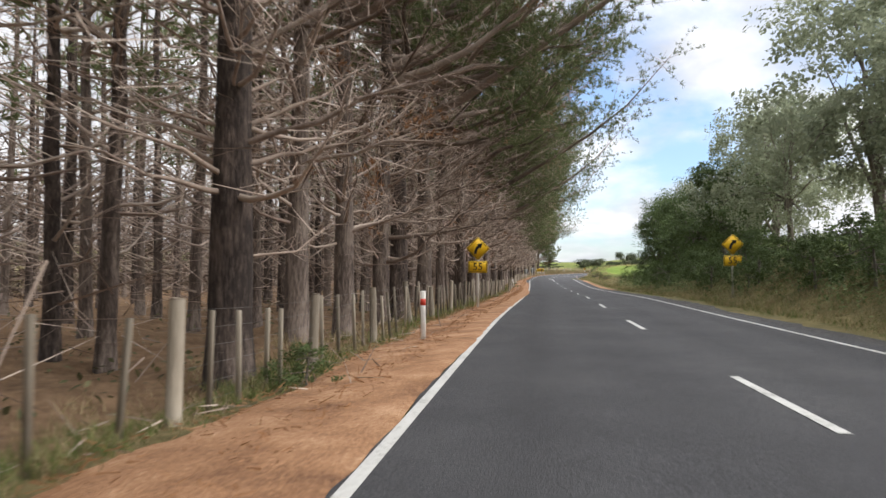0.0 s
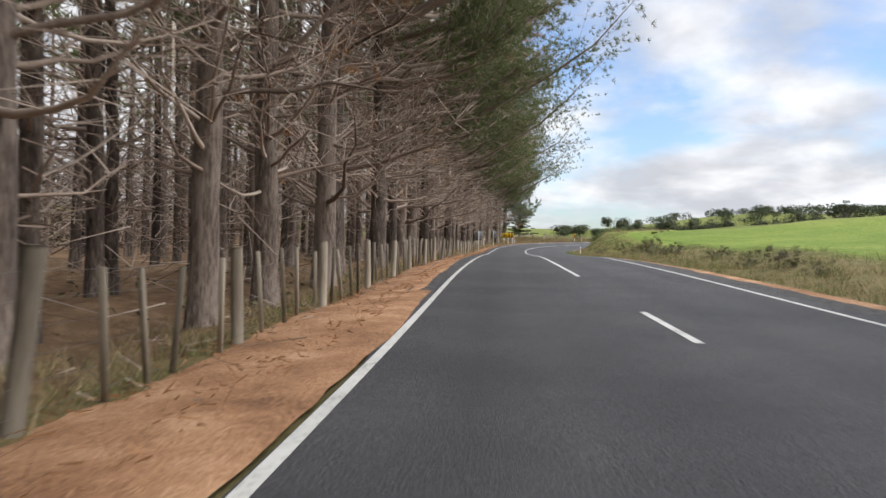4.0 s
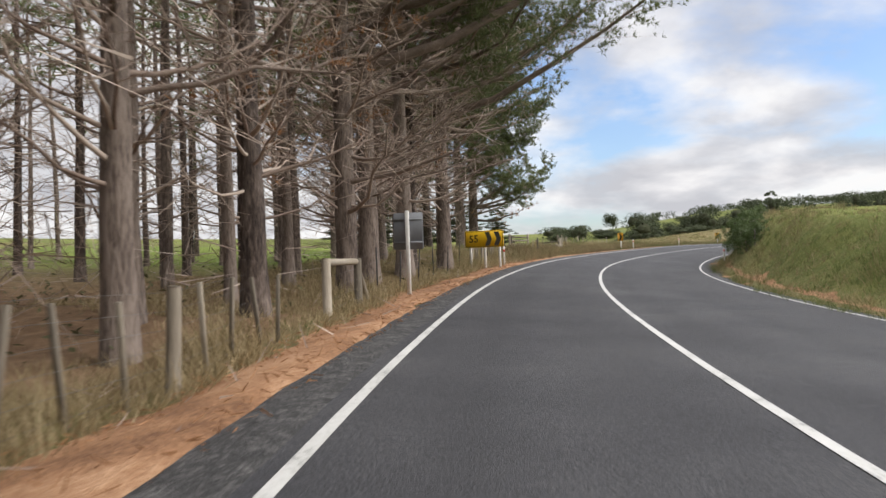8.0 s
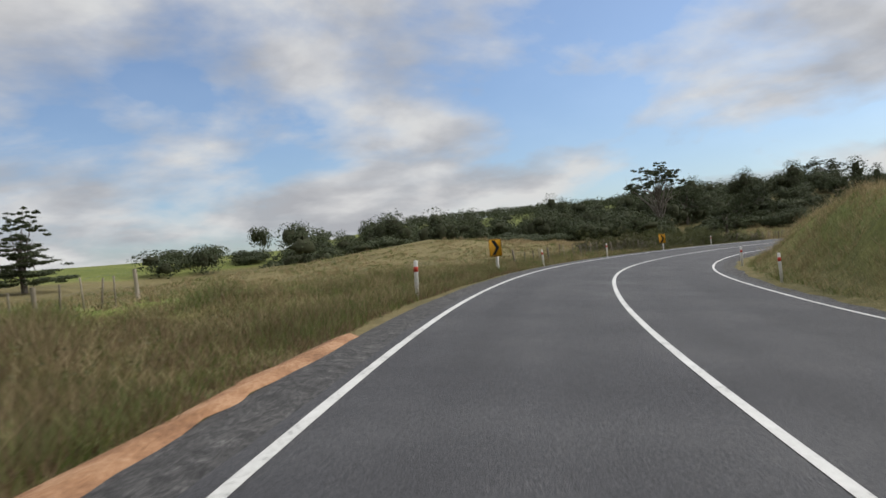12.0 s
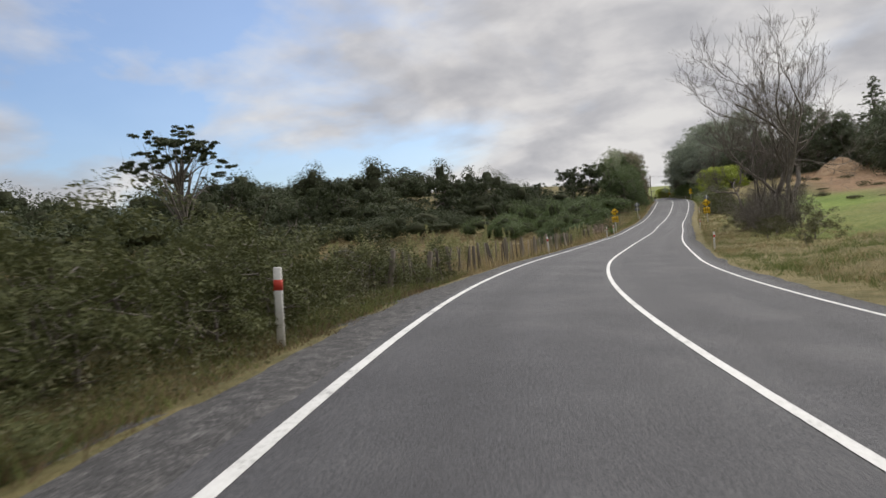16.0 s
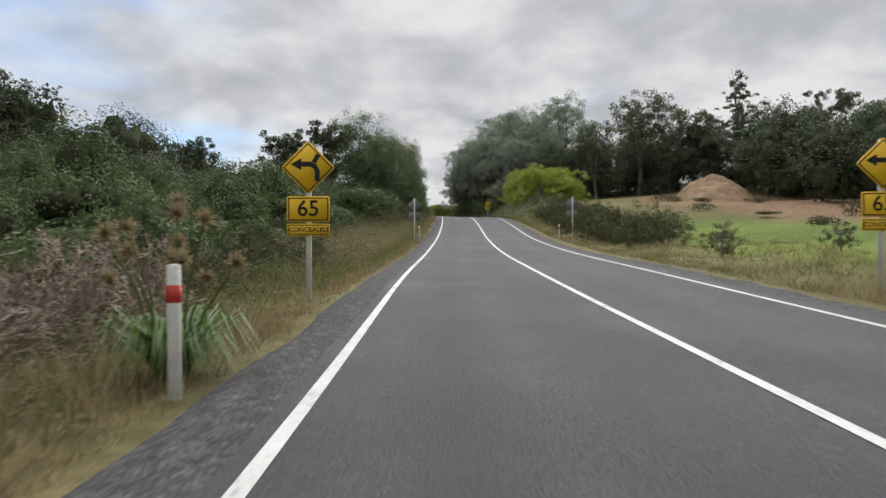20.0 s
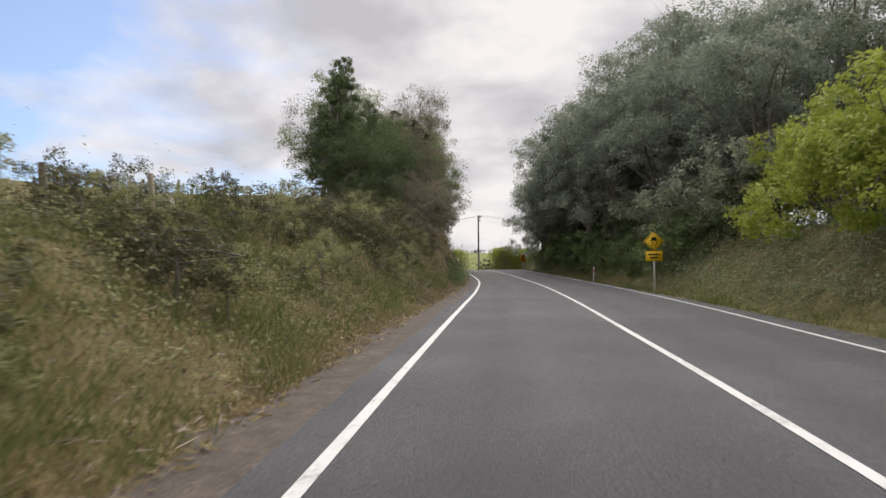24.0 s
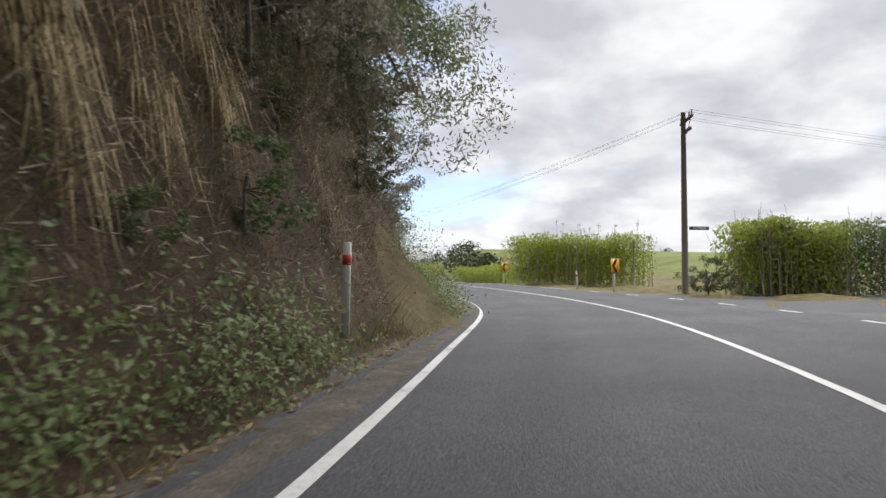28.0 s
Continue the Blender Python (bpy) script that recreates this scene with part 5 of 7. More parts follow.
scatter(SHRUB_OLIVE, [(351, 9, 1.0), (354.5, 9.6, 1.2), (358, 8.2, 1.1), (362, 9.4, 1.2), (365.5, 8.8, 1.0), (368, 10.5, 1.1), (356, 11.5, 1.3)], "brownish bush tangled below the bare tree", "shrub", "bushes under the bare tree", 19)
SHRUB_FRESH = [leafy_kind("shrub", 190 + i, 2.6, 1.2, 0.4, 0.8, 9, 2400, 0.07, LEAF_FRESH, radius=0.05) for i in range(2)]
r = np.random.default_rng(70)
scatter(SHRUB_FRESH, [(s, r.uniform(6.2, 7.4), r.uniform(0.75, 1.35)) for s in np.arange(488, 532, 1.5)], "leafy fresh green shrub at the foot of the wooded bank", "shrub", "shrubs under the bank trees", 22)
SHRUB_GORSE = [leafy_kind("gorse_bush", 180 + i, 2.0, 1.15, 0.35, 0.7, 9, 2300, 0.046, GORSE, radius=0.04, aspect=0.35) for i in range(3)]
SHRUB_WEED = [leafy_kind("weed_bush", 184 + i, 1.7, 0.8, 0.3, 0.55, 8, 1700, 0.042, WEED_LEAF, radius=0.03, aspect=0.3) for i in range(2)]
q = np.random.default_rng(61)


def spread_rows(s0, s1, d0, d1, n, low, high):
    return [(q.uniform(s0, s1), q.uniform(d0, d1), q.uniform(low, high)) for _ in range(n)]


scatter(SHRUB_OLIVE, spread_rows(446, 486, -9.6, -5.8, 46, 0.45, 0.75), "olive scrub bush on the low bank", "shrub", "scrub on the low bank", 62)
scatter(SHRUB_WEED, spread_rows(444, 486, -9.0, -5.4, 50, 0.5, 0.85), "pale weedy bush on the low bank", "weed bush", "scrub on the low bank", 63)
scatter(SHRUB_GORSE, spread_rows(292, 317, -13, -5.9, 78, 0.65, 1.1), "dark prickly gorse bush beside the road", "gorse", "gorse bushes", 64)
scatter(SHRUB_GORSE, spread_rows(292, 318, -6.6, -5.35, 46, 0.4, 0.75), "low prickly gorse bush at the shoulder's edge", "gorse", "gorse bushes", 74)
scatter(SHRUB_GORSE, spread_rows(379, 396, -10, -6.9, 16, 0.5, 0.8) + spread_rows(424, 442, -10, -6.2, 16, 0.5, 0.85), "dark scrub bush at the road's edge", "shrub", "scrub by the road", 65)
scatter(SHRUB_GORSE, spread_rows(408, 448, 6.5, 10, 34, 0.6, 1.0), "dark scrub bush on the far verge", "shrub", "scrub on the far verge", 66)
scatter(SHRUB_GORSE, spread_rows(406, 446, 6.4, 9.5, 50, 0.55, 0.95), "dense dark scrub bush crowding the far verge", "shrub", "scrub on the far verge", 71)
scatter(SHRUB_OLIVE, spread_rows(408, 446, 6.6, 10, 30, 0.55, 0.9), "brownish scrub bush crowding the far verge", "shrub", "scrub on the far verge", 72)
scatter(SHRUB_OLIVE, spread_rows(482, 540, -7.4, -5.8, 30, 0.4, 0.7), "olive and brown bush clinging to the high bank", "shrub", "bushes on the earth bank", 67)
SHRUB_TEA = [leafy_kind("bank_bush", 194 + i, 2.8, 1.5, 0.3, 0.85, 12, 5200, 0.042, (LEAF_TEA, LEAF_OLIVE)[i], radius=0.05, aspect=0.3) for i in range(2)]
scatter(SHRUB_TEA, spread_rows(496, 536, -7.6, -6.2, 46, 0.6, 1.05), "brown-grey twiggy bush hanging over the bank", "bush", "bushes on the earth bank", 73)
scatter(SHRUB_GORSE, spread_rows(448, 482, -24, -11.5, 46, 0.6, 0.95), "low brown-green heath bush behind the bank", "heath", "heath behind the bank", 68)
for x, y, turn, size in [(171, 325, 0, 0.62), (176, 343, 70, 0.8), (198, 318, 140, 0.72), (206, 314, 200, 0.7), (213, 312, 20, 0.5), (222, 310, 90, 0.5), (160, 319, 180, 0.5), (184, 330, 300, 0.7)]:
    plant(SHELTER, on_ground(x, y, turn, size), "dark rounded tree standing above the bush", "tree", "trees above the bush")
TREE_ROUND = leafy_kind("broadleaf_tree", 215, 9.0, 3.3, 0.9, 1.9, 24, 26000, 0.085, LEAF_MID, radius=0.22)
scatter([TREE_ROUND], [(84, 11.6, 0.95), (87.5, 13.2, 1.05), (81.5, 14.8, 1.1)], "dense dark rounded tree beside the paddock", "tree", "trees on the bank", 69)

# ---- roadside things ----
def lettering(text, size, mat):
    cu = bpy.data.curves.new("print", "FONT")
    cu.body, cu.size, cu.align_x, cu.align_y, cu.offset = text, size, "CENTER", "CENTER", 0.012 * size
    cu.resolution_u = 3
    ob = bpy.data.objects.new("print", cu)
    scene.collection.objects.link(ob)
    me = bpy.data.meshes.new_from_object(ob.evaluated_get(bpy.context.evaluated_depsgraph_get()))
    bpy.data.objects.remove(ob)
    me.materials.clear()
    me.materials.append(mat)
    return me


def panel(w, h, mat, name="panel", corner=0.04, thick=0.02):
    """A sheet with rounded corners, standing in the x-z plane."""
    pts = []
    for cx, cz, a0 in ((w / 2 - corner, h / 2 - corner, 0), (-w / 2 + corner, h / 2 - corner, 90), (-w / 2 + corner, -h / 2 + corner, 180), (w / 2 - corner, -h / 2 + corner, 270)):
        for a in (0, 30, 60, 90):
            t = radians(a0 + a)
            pts.append((cx + corner * math.cos(t), cz + corner * math.sin(t)))
    n = len(pts)
    v = [(x, -thick / 2, z) for x, z in pts] + [(x, thick / 2, z) for x, z in pts]
    f = Geo().add(v, [[i, (i + 1) % n, n + (i + 1) % n, n + i] for i in range(n)])
    f.f.append(np.array([list(range(n))[::-1]]))
    f.f.append(np.array([[n + i for i in range(n)]]))
    return f.mesh(name, mat)


def ring_frame(w, h, t, mat, corner=0.03, y=-0.0125):
    outer = [(w / 2, h / 2), (-w / 2, h / 2), (-w / 2, -h / 2), (w / 2, -h / 2)]
    inner = [(w / 2 - t, h / 2 - t), (-w / 2 + t, h / 2 - t), (-w / 2 + t, -h / 2 + t), (w / 2 - t, -h / 2 + t)]
    v = [(x, y, z) for x, z in outer + inner]
    return Geo().add(v, [[i, 4 + i, 4 + (i + 1) % 4, (i + 1) % 4] for i in range(4)]).mesh("border", mat)


def post_mesh(h, r, mat, name="post", square=False):
    if square:
        return box(Geo(), r * 2, r * 2, h + 0.3, (0, 0, (h - 0.3) / 2), bevel=0.01).mesh(name, mat)
    return tube(Geo(), [(0, 0, -0.3), (0, 0, h)], [r, r], 10).mesh(name, mat, True)




def curve_arrow(turn):
    """Bent arrow print: a curving shaft and a head; turn -1 bends left, 1 right."""
    pts = []
    w = 0.055
    for a in np.linspace(0, 62, 8):
        t = radians(a)
        pts.append((-0.10 + 0.26 * (1 - math.cos(t)), -0.22 + 0.30 * math.sin(t) * 1.15))
    pts = np.array(pts)
    d = unit(np.gradient(pts, axis=0))
    nrm = np.stack([-d[:, 1], d[:, 0]], 1)
    l, r_ = pts + nrm * w, pts - nrm * w
    e, ed, en = pts[-1], d[-1], nrm[-1]
    v2 = np.concatenate([l, r_, [e + en * 0.125, e - en * 0.125, e + ed * 0.19]])
    v2[:, 0] *= turn
    n = len(pts)
    v = np.c_[v2[:, 0], np.full(len(v2), -0.013), v2[:, 1]]
    g = Geo().add(v, [[i, i + 1, n + i + 1, n + i] for i in range(n - 1)])
    g.f.append(np.array([[2 * n, 2 * n + 1, 2 * n + 2]]))
    return g.mesh("arrow", BLACK)


def side_road_arrow():
    """Arrow bending left with a side stroke."""
    g = Geo()
    c = [(0.16, -0.24), (0.16, -0.06), (0.12, 0.02), (0.04, 0.06), (-0.12, 0.06)]
    pts = np.array(c, float)
    d = unit(np.gradient(pts, axis=0))
    nrm = np.stack([-d[:, 1], d[:, 0]], 1) * 0.045
    v2 = np.concatenate([pts + nrm, pts - nrm, [(-0.12, 0.17), (-0.12, -0.05), (-0.31, 0.06)], [(0.06, 0.10), (0.14, 0.07), (0.22, 0.22), (0.14, 0.25)]])
    v = np.c_[v2[:, 0], np.full(len(v2), -0.013), v2[:, 1]]
    g.add(v, [[i, i + 1, 6 + i, 5 + i] for i in range(4)] + [[13, 14, 15, 16]])
    g.f.append(np.array([[10, 11, 12]]))
    return g.mesh("arrow", BLACK)


def slippery_print():
    g = Geo()
    box(g, 0.22, 0.002, 0.12, (0.0, -0.013, 0.14))
    box(g, 0.30, 0.002, 0.05, (0.0, -0.013, 0.06))
    for k in (-0.08, 0.08):
        p = np.array([(k + 0.05 * math.sin(u * 5), -0.013, 0.0 - u * 0.22) for u in np.linspace(0, 1, 7)])
        v = np.concatenate([p - [0.018, 0, 0], p + [0.018, 0, 0]])
        g.add(v, [[i, i + 1, 8 + i, 7 + i] for i in range(6)])
    return g.mesh("pictogram", BLACK)


DIAMOND = panel(0.68, 0.68, YELLOW, "diamond_panel", 0.05)
DIAMOND_BACK = panel(0.68, 0.68, ALUMINIUM, "panel_back", 0.05, 0.006)
DIAMOND_RIM = ring_frame(0.63, 0.63, 0.022, BLACK)
PLATE = panel(0.76, 0.46, YELLOW, "speed_plate", 0.04)
PLATE_RIM = ring_frame(0.71, 0.41, 0.02, BLACK)
NAME_PLATE = panel(0.76, 0.22, YELLOW, "word_plate", 0.03)
NAME_RIM = ring_frame(0.72, 0.18, 0.014, BLACK)
PLATE_BACK = panel(0.76, 0.46, ALUMINIUM, "plate_back", 0.04, 0.006)
SIGN_POST = post_mesh(2.85, 0.045, WHITE, "post", True)
TILT = pose(0, 0, 0, 0, 45, 0)


def warning_sign(m, picture, speed="", word="", label="", group="", post=SIGN_POST):
    """Diamond on a white post, with plates under it; its face looks along -y of m."""
    ob = thing("warning_sign", label, "road sign", group, m)
    part("post", post, ob)
    up = pose(0, -0.07, 2.4)
    face = part("diamond_panel", DIAMOND, ob, "yellow diamond panel", up @ TILT)
    part("border", DIAMOND_RIM, face)
    part("panel_back", DIAMOND_BACK, face, "bare aluminium back", pose(0, 0.014, 0))
    part("pictogram", picture, ob, "black printed symbol", up)
    z = 1.66
    if speed:
        plate = part("speed_plate", PLATE, ob, "yellow speed plate", pose(0, -0.07, z))
        part("border", PLATE_RIM, plate)
        part("panel_back", PLATE_BACK, plate, "bare aluminium back", pose(0, 0.014, 0))
        part("numeral", lettering(speed, 0.40, BLACK), plate, "black speed figure " + speed, pose(0, -0.0135, 0, 90))
        z -= 0.37
    if word:
        plate = part("word_plate", NAME_PLATE, ob, "yellow word plate", pose(0, -0.07, z))
        part("border", NAME_RIM, plate)
        part("lettering", lettering(word, 0.118, BLACK), plate, "black word " + word, pose(0, -0.0135, 0, 90))
    return ob


warning_sign(spot(28.3, -4.8, 0, 2), curve_arrow(1), "55", "", "yellow curve warning sign with 55 plate on white post", "curve signs")
warning_sign(spot(33.5, 6.2, 0, -6), curve_arrow(1), "55", "", "yellow curve warning sign with 55 plate by the bushes", "curve signs")
warning_sign(spot(383.8, -4.8, 0, 2), side_road_arrow(), "65", "CONCEALED", "yellow bend sign with 65 and CONCEALED plates on white post", "concealed road signs")
warning_sign(spot(384.0, 5.6, 0, -4), side_road_arrow(), "65", "CONCEALED", "yellow bend sign with 65 and CONCEALED plates in grass", "concealed road signs")
grit = warning_sign(spot(486, 4.8, 0, -4), slippery_print(), "", "", "yellow warning diamond with a lettered plate below the bank", "")
plate = part("word_plate", PLATE, grit, "yellow word plate", pose(0, -0.07, 1.72))
for z, w in ((0.07, 0.5), (-0.07, 0.36)):
    part("print_bar", box(Geo(), w, 0.003, 0.07, (0, -0.0125, z)).mesh("print_bar", BLACK), plate, "unreadable black print")
warning_sign(spot(419.2, -4.9, 0, 182), curve_arrow(-1), "65", "", "back of a warning sign on a white post", "sign backs")
warning_sign(spot(421, 6.1, 0, 178), curve_arrow(-1), "65", "", "back of a warning sign on a white post", "sign backs")

# back-to-front boards near the plantation's end
BACK_POST = post_mesh(2.1, 0.045, WHITE, "post", True)
for s, w, h in ((151.6, 0.75, 0.92), (172.2, 0.75, 0.9)):
    ob = thing("sign_board", "grey back of a rectangular sign on a white post", "road sign", "sign backs", spot(s, -4.9, 0, 176))
    part("post", BACK_POST, ob)
    part("panel", panel(w, h, ALUMINIUM, "panel", 0.04), ob, "plain grey aluminium", pose(0, -0.07, 1.6))
    for z in (-0.28, 0.28):
        part("rail", box(Geo(), w * 0.94, 0.03, 0.05, (0, -0.045, 1.6 + z)).mesh("rail", ALUMINIUM), ob)


def chevron_print(w, h, turn, thick=0.2):
    x = w * 0.28 * turn
    v2 = [(-x, h / 2), (-x + turn * thick * 1.1, h / 2), (x + turn * 0.06, 0), (-x + turn * thick * 1.1, -h / 2), (-x, -h / 2), (x + turn * (0.06 - thick * 1.1), 0)]
    v = [(a, -0.0125, b) for a, b in v2]
    return Geo().add(v, [[0, 1, 2, 5], [5, 2, 3, 4]]).mesh("chevron", BLACK)


CHEVRON_PANEL = panel(0.76, 0.88, ORANGE, "panel", 0.05)
CHEVRON_RIM = ring_frame(0.73, 0.85, 0.018, BLACK)
CHEVRON_BACK = panel(0.80, 0.92, BLACK, "panel_edge", 0.06, 0.012)
CHEVRONS = {1: chevron_print(0.76, 0.76, 1), -1: chevron_print(0.76, 0.76, -1)}
CHEVRON_POST = post_mesh(1.95, 0.06, WHITE, "post", True)


def chevron_sign(s, d, way, turn=0.0, height=2.05, label="amber sign with a black chevron on a white post"):
    ob = thing("chevron_sign", label, "chevron sign", "bend chevrons", spot(s, d, height - 2.05, turn, 0.88))
    part("post", CHEVRON_POST, ob)
    face = part("panel", CHEVRON_PANEL, ob, "amber reflective panel", pose(0, -0.09, 1.62))
    part("border", CHEVRON_RIM, face)
    part("panel_edge", CHEVRON_BACK, face, "black panel edge", pose(0, 0.02, 0))
    part("chevron", CHEVRONS[way], face, "black chevron pointing along the bend")


for s, d, turn, tall in ((226.6, -5.45, -22, 1.9), (258.5, -5.4, -22, 1.8), (291.2, -4.45, -16, 1.62)):
    chevron_sign(s, d, 1, turn, tall)
for s, d, turn in ((534.3, 5.1, 18), (562.0, 6.0, 22), (581.0, 5.4, 24), (612.0, 5.4, 26)):
    chevron_sign(s, d, -1, turn)

board = thing("speed_chevron_board", "wide yellow board with 55 and two black chevrons on white posts", "road sign", "", spot(186.9, -5.15, 0, -10))
for x in (-0.7, 0, 0.7):
    part("post", post_mesh(1.1, 0.045, WHITE, "post", True), board, "", pose(x, 0.09, 0))
face = part("panel", panel(1.86, 0.76, YELLOW, "panel", 0.05), board, "yellow panel", pose(0, 0, 1.36))
part("border", ring_frame(1.81, 0.71, 0.02, BLACK), face)
part("numeral", lettering("55", 0.46, BLACK), face, "black speed figure 55", pose(-0.5, -0.0135, 0, 90))
GREY_PRINT = plain("faded_black_print", (0.06, 0.06, 0.055), 0.5)
for x in (0.18, 0.62):
    me = chevron_print(0.5, 0.62, 1, 0.2)
    me.materials[0] = GREY_PRINT
    part("chevron", me, face, "black chevron", pose(x, 0, 0))

# edge marker posts
MARKER = box(Geo(), 0.10, 0.045, 1.3, (0, 0, 0.35), bevel=0.012).mesh("post", WHITE)
MARKER_BAND = box(Geo(), 0.102, 0.052, 0.13, (0, 0, 0.78)).mesh("reflector", RED)
marker_rows = [(13.8, -4.5), (153.5, 5.75), (191.5, -5.1), (229.2, -5.0), (229.8, 5.8), (244.5, -4.9), (266.0, -5.1), (267.5, 5.0), (279.5, -5.0), (304.4, -4.8), (304.4, 4.9), (338.2, -4.45), (336.5, 4.7), (208, 6.0), (253, 5.4), (370.0, -4.5), (372.0, 4.5), (376.3, -4.4), (416.5, -4.4), (418.5, 4.8), (499.8, 4.2), (499.5, -4.75), (533.2, -4.8), (565, 5.2)]
for s, d in marker_rows:
    lift = 0.25 if d < 0 and s > 490 else 0
    ob = thing("edge_marker_post", "white edge marker post with a small red reflector", "marker post", "edge marker posts", spot(s, d, lift, random.uniform(-8, 8), 1.0, (random.uniform(-2, 2), random.uniform(-3, 3))))
    part("post", MARKER, ob)
    part("reflector", MARKER_BAND, ob, "small red reflector")

# fences
POST_ROUND = tube(Geo(), [(0, 0, -0.4), (0, 0, 0.6), (0, 0, 1.16), (0, 0, 1.19)], [0.076, 0.074, 0.071, 0.062], 9).mesh("post", TIMBER, True)
BATTEN = box(Geo(), 0.055, 0.04, 1.15, (0, 0, 0.5), bevel=0.006).mesh("batten", TIMBER)
BATTEN_DARK = box(Geo(), 0.055, 0.045, 1.15, (0, 0, 0.5), bevel=0.006).mesh("batten", TIMBER_DARK)
POST_DARK = box(Geo(), 0.115, 0.105, 1.5, (0, 0, 0.33), bevel=0.015).mesh("post", TIMBER_DARK)


def fence(points, label, gap=0.8, every=5, wires=6, height=1.05, dark=False, wild=3.0, seed=1, group="roadside fences"):
    """Posts, battens and wires along stations and offsets (s, d)."""
    r = np.random.default_rng(seed)
    pts = np.array(points, float)
    s = np.arange(pts[0, 0], pts[-1, 0] + 0.01, gap)
    d = np.interp(s, pts[:, 0], pts[:, 1])
    ob = thing("wire_fence", label, "fence", group, Matrix.Translation(spot(s[0], d[0]).translation))
    back = ob.matrix_basis.inverted()
    for i, (a, b) in enumerate(zip(s, d)):
        big = i % every == 0
        me = (POST_DARK if dark else POST_ROUND) if big else (BATTEN_DARK if dark and i % 3 else BATTEN)
        jig = spot(a + r.normal() * 0.1, b + r.normal() * 0.03, -0.05 + r.normal() * 0.04, r.uniform(-20, 20), 1.0, (r.normal() * wild, r.normal() * wild))
        part("post" if big else "batten", me, ob, "", back @ jig)
    run = np.arange(s[0], s[-1] + 0.01, gap * every / 2)
    p = xy_of(run, np.interp(run, pts[:, 0], pts[:, 1]))
    z = height_sd(run, np.interp(run, pts[:, 0], pts[:, 1]))
    o = np.array(ob.matrix_basis.translation)
    for k in range(wires):
        line = np.c_[p, z + 0.12 + k * (height - 0.14) / (wires - 1)] - o
        part("wire", tube(Geo(), line, np.full(len(line), 0.002), 3, False).mesh("wire", WIRE), ob)


for k, a in enumerate(np.arange(-14, 160, 20.0)):
    fence([(a, -5.55), (a + 19.2, -5.55)] if a < 60 else [(a, -5.2), (min(a + 19.2, 167.4), -5.2 if a < 140 else -5.5)], "wire fence with timber posts and battens along the pines", seed=k)
fence([(190, -6.6), (199, -7.6), (204, -9.6), (212, -10.0), (218.6, -9.0)], "wire fence with weathered battens along the paddock", 1.0, 5, seed=30)
fence([(219.8, -9.0), (224, -11.0), (236, -15.0), (250, -17.0)], "wire fence with weathered battens along the paddock", 1.0, 5, seed=31)
steel = thing("wire_fence", "wire fence on thin dark steel standards under the last pines", "fence", "roadside fences", Matrix.Translation(spot(172, -5.7).translation))
STANDARD = box(Geo(), 0.035, 0.03, 1.5, (0, 0, 0.4), bevel=0.004).mesh("standard", CABLE)
for a in np.arange(172.5, 190.5, 2.9):
    part("standard", STANDARD, steel, "", steel.matrix_basis.inverted() @ spot(a, -5.75 - 0.04 * (a - 172), -0.02, random.uniform(-20, 20), 1.0, (random.uniform(-2, 2), random.uniform(-5, 5))))
run = np.arange(168, 191.1, 1.45)
for h in (0.15, 0.35, 0.55, 0.78, 1.0):
    line = np.c_[xy_of(run, -5.75 - 0.04 * (run - 172)), height_sd(run, -5.75 - 0.04 * (run - 172)) + h] - np.array(steel.matrix_basis.translation)
    part("wire", tube(Geo(), line, np.full(len(line), 0.002), 3, False).mesh("wire", WIRE), steel)
fence([(272, -9.0), (290, -6.6), (300, -7.2)], "old leaning wire fence in rough grass", 1.2, 4, dark=True, wild=5, seed=32)
fence([(312, -5.2), (330, -5.1)], "old leaning batten fence in dry grass", 0.75, 5, dark=True, wild=6, seed=33)
fence([(330, -5.1), (352, -5.1)], "old batten fence in dry grass", 0.75, 5, wild=2.5, seed=34)
fence([(352, -5.6), (358, -6.6), (372, -6.5)], "old batten fence half hidden in weeds", 0.75, 5, dark=True, wild=5, seed=35)
fence([(456, -10.2), (474, -10.2)], "wire fence on top of the grassy bank", 1.0, 4, seed=36)

# ---- grasses and ground plants ----
def patches(s, d, seed, bare):
    """True where a plant grows, in drifts a few metres long."""
    return np.array([noise.noise(Vector((a * 0.33, b * 0.75, seed))) + 0.4 * noise.noise(Vector((a * 1.1, b * 1.9, seed + 9))) > bare for a, b in zip(s, d)])


def grass(name, s0, s1, d0, d1, count, height, mat, label, seed, width=0.006, clump=0.5, patch=0.0, bare=-0.05):
    """Blades standing in loose clumps between two stations and two offsets."""
    r = np.random.default_rng(seed)
    n = count // 9
    cs, cd = r.uniform(s0, s1, n), d0 + (d1 - d0) * r.random(n) ** (1.0 + clump)
    if patch:
        ok = patches(cs, cd, patch, bare)
        cs, cd = cs[ok], cd[ok]
    n = len(cs)
    tall = height * r.uniform(0.45, 1.25, n) * (0.75 + 0.35 * np.sin(cs * 0.7) * np.sin(cs * 0.23 + cd))
    s = np.repeat(cs, 9) + r.normal(size=n * 9) * 0.11
    d = np.repeat(cd, 9) + r.normal(size=n * 9) * 0.11
    p = np.concatenate([xy_of(s, d), (height_sd(s, d) - 0.03)[:, None]], 1)
    h = np.repeat(tall, 9) * r.uniform(0.6, 1.1, n * 9)
    lean = np.concatenate([r.normal(size=(n * 9, 2)) * 0.55, np.ones((n * 9, 1))], 1) * h[:, None]
    geo = blades(Geo(), p, lean, width * 1.5 * r.uniform(0.7, 1.6, n * 9), r)
    return tagged(new(name, geo.mesh(name, mat)), label, "grass", kind="stuff")


